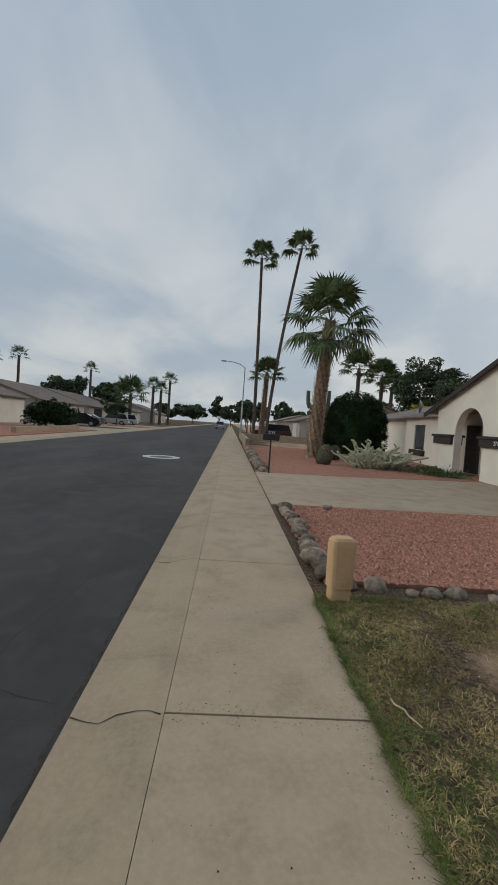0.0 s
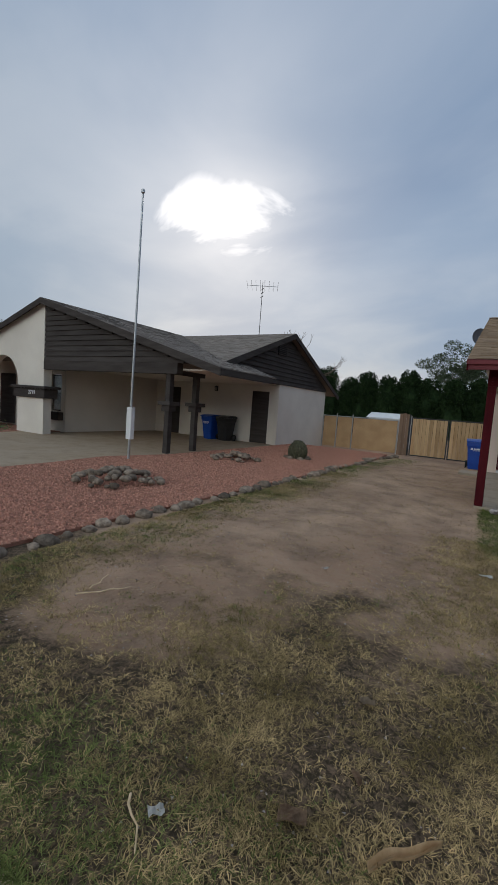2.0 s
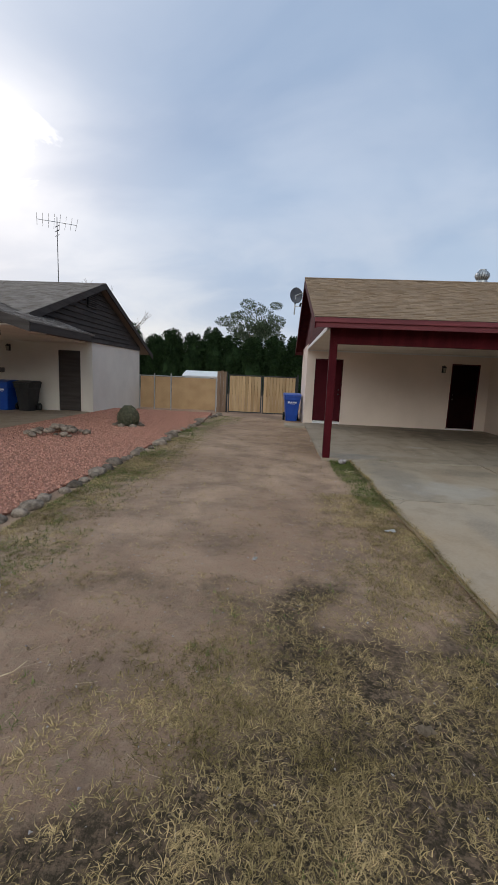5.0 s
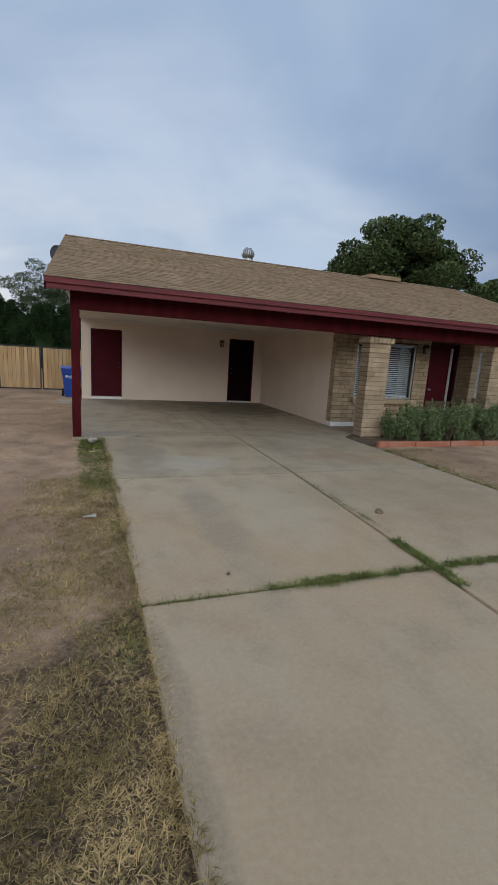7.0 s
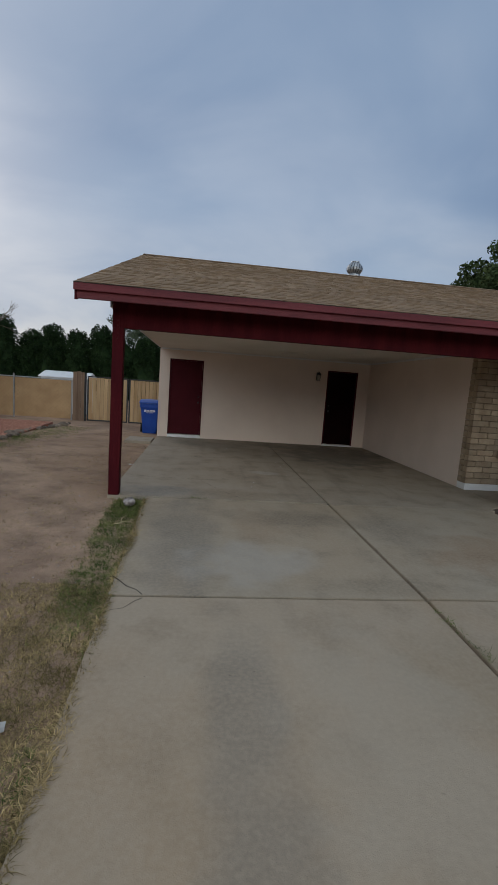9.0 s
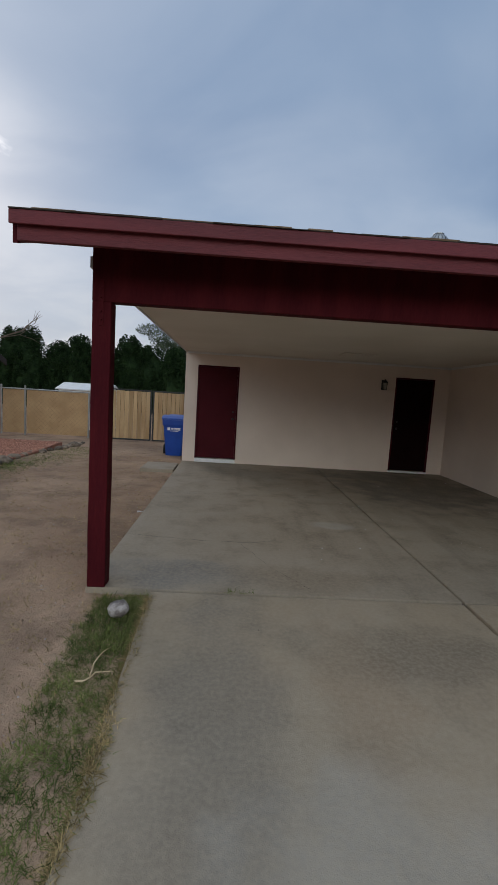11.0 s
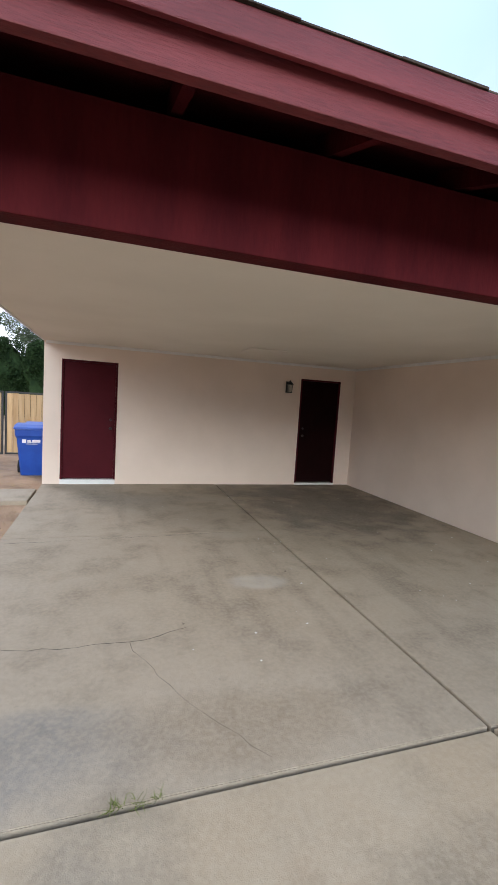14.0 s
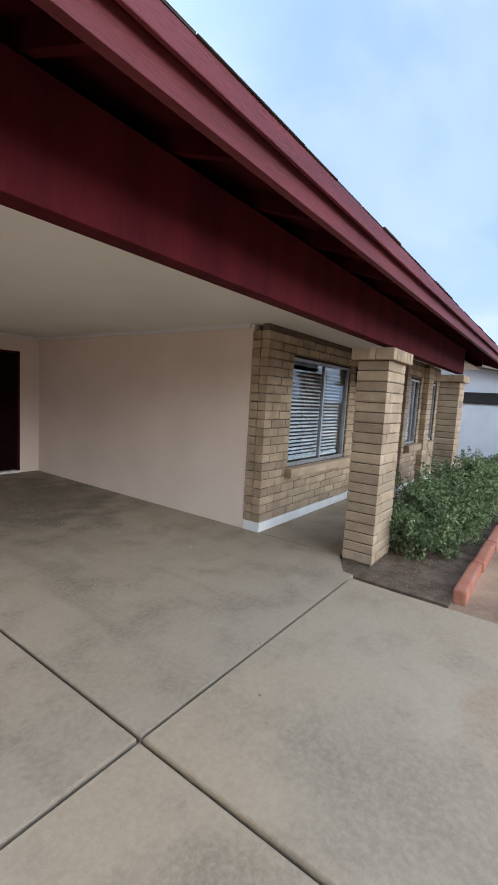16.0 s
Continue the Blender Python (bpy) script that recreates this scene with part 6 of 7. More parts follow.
def topiary(x, y, r, h):
    t = thing("clipped_shrub", "large dark green clipped dome shrub", "shrub", (x, y, -0.05))
    rng = np.random.default_rng(77)
    bm = bmesh.new()
    tube(bm, (0, 0, -0.1), (0, 0, 0.8), 0.1, 0.06, 8)
    part("trunk", bm, "bark", t)
    n = 420
    a, z = rng.uniform(0, 6.28, n), rng.uniform(0.03, 1, n)
    rad = r * np.sqrt(np.clip(1 - (np.abs(z - 0.35) / 0.66) ** 2.4, 0.01, 1)) * rng.uniform(0.9, 1.0, n)
    leaf_cloud("foliage", clumps(rng, np.stack([rad * np.cos(a), rad * np.sin(a), z * h], 1), np.full((n, 1), 0.26), 60), 0.06, "leaf_cypress", t, 0.45, 78)
    bm = bmesh.new()
    lathe(bm, [(r * 0.8, 0.05), (r * 0.9, h * 0.35), (r * 0.75, h * 0.65), (r * 0.45, h * 0.86), (r * 0.1, h * 0.94)], 14)
    part("inner_foliage", bm, "leaf_cypress", t)


topiary(-28.0, -0.5, 2.05, 4.0)


def low_plant(x, y, r, h, seed, mat, label, n=900):
    t = thing("low_plant", label, "plant", (x, y, -0.03))
    rng = np.random.default_rng(seed)
    bm = bmesh.new()
    tube(bm, (0, 0, -0.03), (0, 0, h * 0.4), 0.02, 0.01, 6)
    part("stem", bm, "bark", t)
    p = rng.normal(size=(n, 3)) * np.array([r, r, h * 0.3]) * 0.5
    p[:, 2] = np.abs(p[:, 2]) + 0.02
    leaf_cloud("foliage", p, 0.06, mat, t, 0.3, seed)


low_plant(-16.6, -0.6, 0.9, 0.9, 51, "leaf_palm", "low dark green plant beside the porch")
low_plant(-15.8, -0.4, 0.7, 0.6, 52, "leaf_palm", "low dark green plant beside the porch")


def text_part(name, words, size, at, rot, mat, parent, label=""):
    cu = bpy.data.curves.new(name, "FONT")
    cu.body, cu.size, cu.extrude, cu.align_x, cu.align_y = words, size, 0.002, "CENTER", "CENTER"
    tmp = bpy.data.objects.new(name, cu)
    scene.collection.objects.link(tmp)
    dg = bpy.context.evaluated_depsgraph_get()
    me = bpy.data.meshes.new_from_object(tmp.evaluated_get(dg))
    bpy.data.objects.remove(tmp)
    me.materials.clear()
    me.materials.append(M[mat])
    ob = new(name, me)
    ob.parent = parent
    ob.matrix_basis = pose(*at, *rot)
    return tagged(ob, label)


def mailbox(x, y):
    m = thing("mailbox", "dark metal mailbox with house numbers on a thin post", "mailbox", (x, y, -0.03))
    bm = bmesh.new()
    tube(bm, (0, 0, -0.1), (0, 0, 1.05), 0.025, 0.025, 8)
    part("post", bm, "black_steel", m)
    bm = bmesh.new()
    bx(bm, -0.09, 0.09, -0.26, 0.26, 1.05, 1.24, 0.03)
    part("body", bm, "black_steel", m)
    block("number_plate", "black_steel", 0.03, 0.05, -0.17, 0.17, 1.243, 1.34, m)
    text_part("numbers", "2719", 0.11, (0.053, 0, 1.29), (90, 0, 90), "white_print", m, "white house number")


mailbox(-13.0, -7.5)
text_part("house_number", "2719", 0.20, (-13.9 - NB[0], 0.285 - NB[1], 1.40), (90, 0, 0), "white_print", nb, "white house number on the ledge")


def utility_box(x, y):
    u = thing("utility_pedestal", "tan plastic cable pedestal leaning beside the sidewalk", "utility box", (x, y, -0.06), turn=8)
    bm = bmesh.new()
    rings = []
    for z, w, d in ((0.0, 0.10, 0.07), (0.12, 0.10, 0.07), (0.125, 0.112, 0.082), (0.50, 0.118, 0.086), (0.55, 0.11, 0.08), (0.575, 0.085, 0.06)):
        ring = []
        for i in range(16):
            a = 6.2832 * i / 16
            c, s = math.cos(a), math.sin(a)
            ring.append(bm.verts.new((d * math.copysign(abs(c) ** 0.45, c), w * math.copysign(abs(s) ** 0.45, s), z)))
        rings.append(ring)
    for a, b in zip(rings, rings[1:]):
        for i in range(16):
            bm.faces.new((a[i], a[(i + 1) % 16], b[(i + 1) % 16], b[i]))
    bm.faces.new(rings[0][::-1]), bm.faces.new(rings[-1])
    part("cover", bm, "box_plastic", u)
    block("latch", "box_plastic", 0.078, 0.09, -0.02, 0.02, 0.16, 0.2, u)


utility_box(-3.48, -7.72)


# ==== roof fittings
def turbine_vent(x, y):
    z = roof_z(y)
    v = thing("turbine_vent", "grey metal turbine roof vent", "vent", (x, y, z - 0.02))
    bm = bmesh.new()
    tube(bm, (0, 0, -0.1), (0, 0, 0.25), 0.15, 0.15, 16)
    part("neck", bm, "galv", v)
    for i in range(18):
        bm = bmesh.new()
        a = 6.2832 * i / 18
        prev = None
        for j in range(7):
            t = j / 6
            r = 0.20 * math.sin(math.pi * (0.18 + 0.68 * t))
            o = a + 0.25 * t
            p, q = (Vector((r * math.cos(o + k), r * math.sin(o + k), 0.25 + 0.30 * t)) for k in (0, 0.26))
            cur = (bm.verts.new(p), bm.verts.new(q * 1.0))
            if prev:
                bm.faces.new((prev[0], prev[1], cur[1], cur[0]))
            prev = cur
        part("vane", bm, "galv", v)
    bm = bmesh.new()
    lathe(bm, [(0.09, 0.25), (0.16, 0.32), (0.175, 0.40), (0.15, 0.49), (0.09, 0.545)], 16)
    part("rotor_core", bm, "dish_grey", v)
    bm = bmesh.new()
    lathe(bm, [(0.10, 0.545), (0.10, 0.56), (0.03, 0.58)], 14)
    part("cap", bm, "galv", v)


turbine_vent(4.6, 5.1)


def dish(at, turn, label, r=0.36, bracket=None):
    d = thing("satellite_dish", label, "dish", at, "satellite dishes", turn)
    bm = bmesh.new()
    rings = [[bm.verts.new((r * t * math.cos(6.2832 * i / 20), 0.12 * t * t * r / 0.36, r * 1.15 * t * math.sin(6.2832 * i / 20))) for i in range(20)] for t in (0.05, 0.35, 0.7, 1.0)]
    for a, b in zip(rings, rings[1:]):
        for i in range(20):
            bm.faces.new((a[i], a[(i + 1) % 20], b[(i + 1) % 20], b[i]))
    bm.faces.new(rings[0])
    me = part("reflector", bm, "dish_grey", d)
    bm = bmesh.new()
    tube(bm, (0, 0.0, 0), (0, -0.02, -0.55), 0.022, 0.022, 8)
    tube(bm, (0, -0.02, -0.3), (0, 0.42, -0.36), 0.012, 0.012, 8)
    part("mast", bm, "galv", d)
    if bracket:
        bm = bmesh.new()
        tube(bm, (0, -0.01, 0), bracket, 0.018, 0.018, 8)
        part("bracket", bm, "galv", d)
    bm = bmesh.new()
    tube(bm, (0, 0.40, -0.36), (0, 0.46, -0.28), 0.03, 0.03, 8)
    part("feed_horn", bm, "black_plastic", d)


dish((-0.66, 5.3, 3.92), 200, "dark grey satellite dish on the gable end", 0.2, (-0.226, 0.082, 0.10))
bm_ = bmesh.new()
bx(bm_, 8.5, 9.7, 4.5, 5.0, 4.28, 4.40, 0.01)
roof_box = part("roof_box", bm_, "shingle_tan")
tagged(roof_box, "low tan shingled box along the roof ridge", "roof box")


def antenna(x, y, z):
    a = thing("tv_antenna", "thin metal rooftop television antenna", "antenna", (x, y, z - 0.05))
    bm = bmesh.new()
    tube(bm, (0, 0, 0), (0, 0, 2.15), 0.016, 0.013, 6)
    part("mast", bm, "black_steel", a)
    bm = bmesh.new()
    tube(bm, (-0.55, -0.3, 1.98), (0.55, 0.3, 1.98), 0.010, 0.010, 6)
    part("boom", bm, "galv", a)
    for i in range(8):
        f = -0.5 + i / 7
        l = 0.85 - 0.35 * abs(f)
        bm = bmesh.new()
        tube(bm, (1.1 * f - 0.5 * l, 0.6 * f + 0.9 * l, 1.98), (1.1 * f + 0.5 * l, 0.6 * f - 0.9 * l, 1.98), 0.006, 0.006, 5)
        part("element", bm, "galv", a)
    for i in range(3):
        bm = bmesh.new()
        tube(bm, (-0.12, 0.1, 1.55 + i * 0.15), (0.12, -0.1, 1.55 + i * 0.15), 0.012, 0.012, 5)
        part("element", bm, "black_steel", a)


antenna(-8.9, 7.0, 4.48)


# ==== the street beyond


def simple_house(x0, x1, y0, y1, wall_h, ridge, along, label, wall="far_wall", roof="far_roof", openings=(), face="y1"):
    """A low house in its own frame: walls, gable roof, doors and windows that stand a little in and out of the wall."""
    cx, cy = (x0 + x1) / 2, (y0 + y1) / 2
    h = thing("house", label, "house", (cx, cy, -0.06), "houses along the street")
    a, b = (x1 - x0) / 2, (y1 - y0) / 2
    block("wall", wall, -a, a, -b, b, -0.1, wall_h, h)
    o = 0.55
    for s in (-1, 1):
        bm = bmesh.new()
        if along == "x":
            sl = (ridge - wall_h) / (b)
            prism(bm, [(s * (b + o), wall_h - sl * o), (0, ridge), (0, ridge + 0.09), (s * (b + o), wall_h - sl * o + 0.09)], "x", -a - o, a + o)
        else:
            sl = (ridge - wall_h) / a
            prism(bm, [(s * (a + o), wall_h - sl * o), (0, ridge), (0, ridge + 0.09), (s * (a + o), wall_h - sl * o + 0.09)], "y", -b - o, b + o)
        part("roof", bm, roof, h)
    bm = bmesh.new()
    if along == "x":
        prism(bm, [(-b, wall_h), (b, wall_h), (0, ridge - 0.02)], "x", -a + 0.02, a - 0.02)
    else:
        prism(bm, [(-a, wall_h), (a, wall_h), (0, ridge - 0.02)], "y", -b + 0.02, b - 0.02)
    part("gable", bm, wall, h)
    for kind, u0, u1, z0, z1 in openings:
        d = 0.05
        mat = {"window": "dark_glass", "door": "nb_dark", "garage": "white_metal", "opening": "shade_black"}[kind]
        if face == "y1":
            args = (u0, u1, b, b + d, z0, z1)
        elif face == "y0":
            args = (u0, u1, -b - d, -b, z0, z1)
        else:
            args = (-a - d, -a, u0, u1, z0, z1)
        w = block(kind if kind != "garage" else "garage_door", mat, *args, h)
        if kind == "window":
            fr = (args[0] - 0.06, args[1] + 0.06, args[2] + 0.002, args[3] - 0.012, args[4] - 0.06, args[5] + 0.06)
            block("window_frame", "white_metal", *fr, h)
    return h


# same side of the street, past the neighbour
h3 = simple_house(-36.5, -24.5, 3.4, 13.5, 2.75, 4.1, "x", "grey-roofed white house with a rooftop cooler", "nb_stucco", "shingle_grey", (("window", -4.5, -3.2, 0.9, 2.1),), "y0")


def cooler(x, y, z):
    c = thing("rooftop_cooler", "square grey rooftop evaporative cooler", "cooler", (x, y, z))
    block("cabinet", "galv", -0.55, 0.55, -0.5, 0.5, 0.0, 1.0, c, bevel=0.02)
    block("top", "galv", -0.58, 0.58, -0.53, 0.53, 1.002, 1.06, c)
    block("label_plate", "white_print", 0.552, 0.56, -0.1, 0.1, 0.6, 0.8, c)
    for s in (-0.4, 0.4):
        block("leg", "galv", s - 0.03, s + 0.03, -0.4, 0.4, -0.5, -0.002, c)


cooler(-27.0, 8.2, 4.35)
dish((-28.6, 4.2, 3.5), 150, "grey satellite dish on the neighbour's roof", 0.4)
simple_house(-56, -43.5, 1.8, 12, 2.7, 4.3, "x", "pale blue-grey house with a covered porch", "far_wall", "shingle_grey", (("door", -1.0, 0.0, 0, 2.1), ("window", -4, -2.4, 0.9, 2.1), ("window", 2.0, 3.6, 0.9, 2.1), ("opening", 4.2, 5.8, 0, 2.2)), "y0")
simple_house(-84, -66, 2, 14, 2.7, 4.5, "x", "tan single-storey house down the street", openings=(("window", -4, -2, 0.9, 2.1), ("garage", 2, 6, 0, 2.2)), face="y0")
simple_house(-120, -98, 2, 14, 2.7, 4.5, "x", "tan single-storey house down the street", openings=(("window", -4, -2, 0.9, 2.1), ("garage", 2, 6, 0, 2.2)), face="y0")
# across the street
simple_house(-46, -30, -44, -30.5, 2.7, 4.6, "x", "white house with a pale solar-covered roof across the street", "nb_stucco", "far_roof", (("garage", 3, 7.5, 0, 2.2), ("window", -3, -1.4, 0.9, 2.1)))
simple_house(-66, -51, -45, -31, 2.7, 4.9, "x", "tan house with brown roof across the street", openings=(("opening", 1, 5.5, 0, 2.3), ("window", -4, -2.4, 0.9, 2.1), ("door", -1, 0, 0, 2.1)))
simple_house(-88, -71, -46, -32, 2.7, 5.0, "x", "tan house with brown roof across the street", openings=(("opening", 1, 5.5, 0, 2.3), ("window", -4, -2.4, 0.9, 2.1)))
simple_house(-112, -94, -46, -32, 2.7, 5.0, "x", "tan house with brown roof across the street", openings=(("garage", 1, 5.5, 0, 2.3), ("window", -4, -2.4, 0.9, 2.1)))
simple_house(-142, -122, -46, -30, 2.7, 5.2, "x", "brown house down the street", openings=(("garage", 1, 5.5, 0, 2.3), ("window", -4, -2.4, 0.9, 2.1)))
# to the far side of the porch
simple_house(17.0, 30, -2.2, 9.5, 2.35, 3.5, "x", "pale painted house with a dark window band past the porch", "block_paint", "shingle_grey", (("opening", -4.6, 5.0, 1.82, 2.18),), "x0")
blk_back = block("boundary_wall_back", "far_wall", -60, 60, 36.0, 36.2, -0.3, 1.7)
structure(blk_back, "tan block wall at the back of the yards", "wall")
# houses behind the walker, across the street from the carport
for i, (xa, xb) in enumerate(((-22, -6), (-1, 15), (20, 36))):
    simple_house(xa, xb, -46, -32, 2.7, 4.8, "x", "tan single-storey house facing the carport across the street", openings=(("garage", 2, 6.5, 0, 2.2), ("window", -5, -3, 0.9, 2.1), ("door", -1, 0, 0, 2.1)))


def car(x, y, turn, mat, label, suv=False):
    c = thing("car", label, "car", (x, y, -0.08), "parked cars", turn)
    hgt = 1.7 if suv else 1.42
    bm = bmesh.new()
    prof = [(-2.25, 0.35), (-2.3, 0.75), (-2.1, 0.95), (-1.15, 1.0), (0.9 if not suv else 1.9, 1.0), (1.9 if not suv else 2.1, 1.0), (2.25, 0.85), (2.3, 0.4), (2.1, 0.28), (-2.1, 0.28)]
    prism(bm, prof, "y", -0.88, 0.88)
    bmesh.ops.bevel(bm, geom=bm.edges[:], offset=0.06, segments=2, affect="EDGES")
    body = part("body", bm, mat, c)
    bm = bmesh.new()
    top = [(-1.2, 0.98), (-0.5, hgt), (0.8, hgt), (1.7, 0.98)] if not suv else [(-1.2, 0.98), (-0.6, hgt), (1.9, hgt - 0.04), (2.15, 0.98)]
    prism(bm, top, "y", -0.76, 0.76)
    part("glasshouse", bm, "dark_glass", c)
    bm = bmesh.new()
    prism(bm, [(top[1][0] - 0.03, hgt), (top[1][0] + 0.1, hgt + 0.05), (top[2][0] - 0.1, hgt + 0.04), (top[2][0] + 0.03, top[2][1])], "y", -0.74, 0.74)
    part("roof", bm, mat, c)
    for wx in (-1.4, 1.4):
        for wy in (-0.8, 0.8):
            bm = bmesh.new()
            tube(bm, (wx, wy - 0.11, 0.33), (wx, wy + 0.11, 0.33), 0.33, 0.33, 18)
            w = part("wheel", bm, "rubber", c)
            bm = bmesh.new()
            tube(bm, (wx, wy - 0.115, 0.33), (wx, wy + 0.115, 0.33), 0.2, 0.2, 12)
            part("rim", bm, "galv", w)
    for wy in (-0.62, 0.62):
        block("headlight", "white_print", -2.31, -2.24, wy - 0.16, wy + 0.16, 0.66, 0.78, c)
        block("tail_light", "car_maroon", 2.24, 2.31, wy - 0.16, wy + 0.16, 0.7, 0.84, c)
    return c


car(-50.0, -26.0, 95, "car_dark", "black saloon car parked in a driveway")
car(-53.5, -26.6, 95, "car_dark", "black saloon car parked in a driveway")
car(-66, -26.5, 92, "car_silver", "silver sport utility car parked in a driveway", True)
car(-70, -26.0, 92, "car_silver", "silver hatchback parked in a driveway", True)
car(-52.0, -3.6, 92, "car_maroon", "dark maroon sport utility car in a driveway", True)
car(-96, -11.0, 0, "car_silver", "pale car parked along the kerb", True)
for xa, xb in ((-46, -38), (-58, -50.5), (-73, -64)):
    d_ = block("driveway_far", "driveway", xa, xb, -30.4, -20.32, -0.2, -0.045)
    structure(d_, "pale concrete driveway across the street", "driveway")
gravel_bed("gravel_bed_far", [(-37.9, -30.4), (-22, -30.4), (-22, -20.4), (-37.9, -20.4)], "pink gravel front yard across the street")
gravel_bed("gravel_bed_far_2", [(-63.9, -30.4), (-58.1, -30.4), (-58.1, -20.4), (-63.9, -20.4)], "pink gravel front yard across the street")
pl = block("low_wall", "brick", -36, -25.5, -21.6, -21.3, -0.1, 0.35)
tagged(pl, "low tan block edging wall across the street", "wall")
pl2 = block("garden_wall", "brick", -44, -27, -7.75, -7.5, -0.1, 0.55)
tagged(pl2, "low tan block garden wall beside the sidewalk", "wall")
pl3 = block("garden_wall", "brick", -40.5, -40.2, -7.4, 0.5, -0.1, 0.6)
tagged(pl3, "low tan block garden wall across the front yard", "wall")


def street_lamp(x, y):
    s = thing("street_lamp", "grey metal street lamp with a curved arm", "street lamp", (x, y, -0.06))
    bm = bmesh.new()
    tube(bm, (0, 0, -0.1), (0, 0, 7.4), 0.10, 0.06, 10)
    part("pole", bm, "galv", s)
    bm = bmesh.new()
    pts = [Vector((0, 0, 7.35)), Vector((0, -0.5, 7.72)), Vector((0, -1.2, 7.9)), Vector((0, -2.0, 7.95))]
    for a, b in zip(pts, pts[1:]):
        tube(bm, a, b, 0.04, 0.035, 8)
    part("arm", bm, "galv", s)
    bm = bmesh.new()
    bx(bm, -0.12, 0.12, -2.5, -1.95, 7.88, 8.0, 0.03)
    part("lamp_head", bm, "galv", s)


street_lamp(-45, -7.65)


def manhole(x, y):
    m = thing("manhole_cover", "pale concrete ring and cover set in the road", "manhole", (x, y, -0.115))
    bm = bmesh.new()
    lathe(bm, [(0.75, -0.05), (0.75, 0.006), (0.47, 0.007), (0.46, -0.05)], 36)
    part("collar", bm, "paint_white", m, "pale concrete collar")
    bm = bmesh.new()
    lathe(bm, [(0.45, -0.05), (0.45, 0.004)], 30)
    part("lid", bm, "black_steel", m, "dark iron lid")


manhole(-17.3, -11.5)
# hedges, trees and far greenery
for i, (x, y, r, h) in enumerate(((-39, -25.2, 1.6, 2.5), (-42, -25.4, 1.7, 2.6))):
    t_ = thing("hedge_shrub", "rounded dark green hedge shrub across the street", "shrub", (x, y, -0.06), "far shrubs")
    rng_ = np.random.default_rng(300 + i)
    bm_ = bmesh.new()
    tube(bm_, (0, 0, -0.1), (0, 0, 1.0), 0.1, 0.05, 7)
    part("stem", bm_, "bark", t_)
    c_ = rng_.normal(size=(60, 3)) * 0.5 * np.array([r, r, h * 0.33]) + np.array([0, 0, h * 0.5])
    leaf_cloud("foliage", clumps(rng_, c_, np.full((60, 1), 0.5), 60), 0.12, "leaf_cypress", t_, 0.5, i)
palm(-33.5, -34, 6.6, 1.4, 0.22, "distant fan palm over the roofs", 21, 16, blades=12)
palm(-62, -46, 9.0, 1.7, 0.25, "distant fan palm over the roofs", 22, 16, blades=12)
palm(-64, -44, 8.7, 1.7, 0.25, "distant fan palm over the roofs", 23, 16, blades=12)
palm(-66, -41.0, 9.4, 1.7, 0.25, "distant fan palm over the roofs", 24, 16, blades=12)
palm(-96, -40, 11.0, 2.0, 0.3, "distant fan palm over the roofs", 25, 16, blades=12)
palm(-92, -25.5, 8.2, 2.3, 0.35, "distant fan palm by the street", 26, 20, blades=12)
palm(-96, -24.5, 7.6, 2.3, 0.35, "distant fan palm by the street", 27, 20, blades=12)
palm(-95, -22.5, 9.8, 2.2, 0.3, "distant tall fan palm by the street", 28, 18, blades=12)
palm(-74, -26.0, 5.2, 3.6, 0.35, "squat bushy palm beside a driveway", 29, 28, blades=14)
tree(-60, -24.5, 4.4, 2.0, 1.4, "small rounded street tree", 60, n=24, per=60, leaf=0.2)
tree(-88, -42, 9.0, 4.0, 3.0, "large dark green tree beyond the roofs", 61, n=40, per=80, leaf=0.35)
tree(-104, -38, 9.5, 4.5, 3.0, "large dark green tree beyond the roofs", 62, n=40, per=80, leaf=0.35)
rt = random.Random(71)
for i in range(13):
    xx = -150 - rt.uniform(0, 60)
    tree(xx, -34 + i * 6.5 + rt.uniform(-2, 2), rt.uniform(8, 12), rt.uniform(4, 6), 2.0, "distant dark green tree at the end of the street", 400 + i, n=26, per=60, leaf=0.7)
for i in range(6):
    tree(-90 - 14 * i, 18 + rt.uniform(-2, 5), rt.uniform(8, 11), rt.uniform(3.5, 5), 2.5, "dark green tree beyond the houses", 430 + i, n=26, per=60, leaf=0.45)
for x, y in ((-70, -6.0), (-78, -5.0)):
    tree(x, y, 6.5, 2.6, 1.8, "street tree down the road", int(450 - x), n=26, per=60, leaf=0.3)


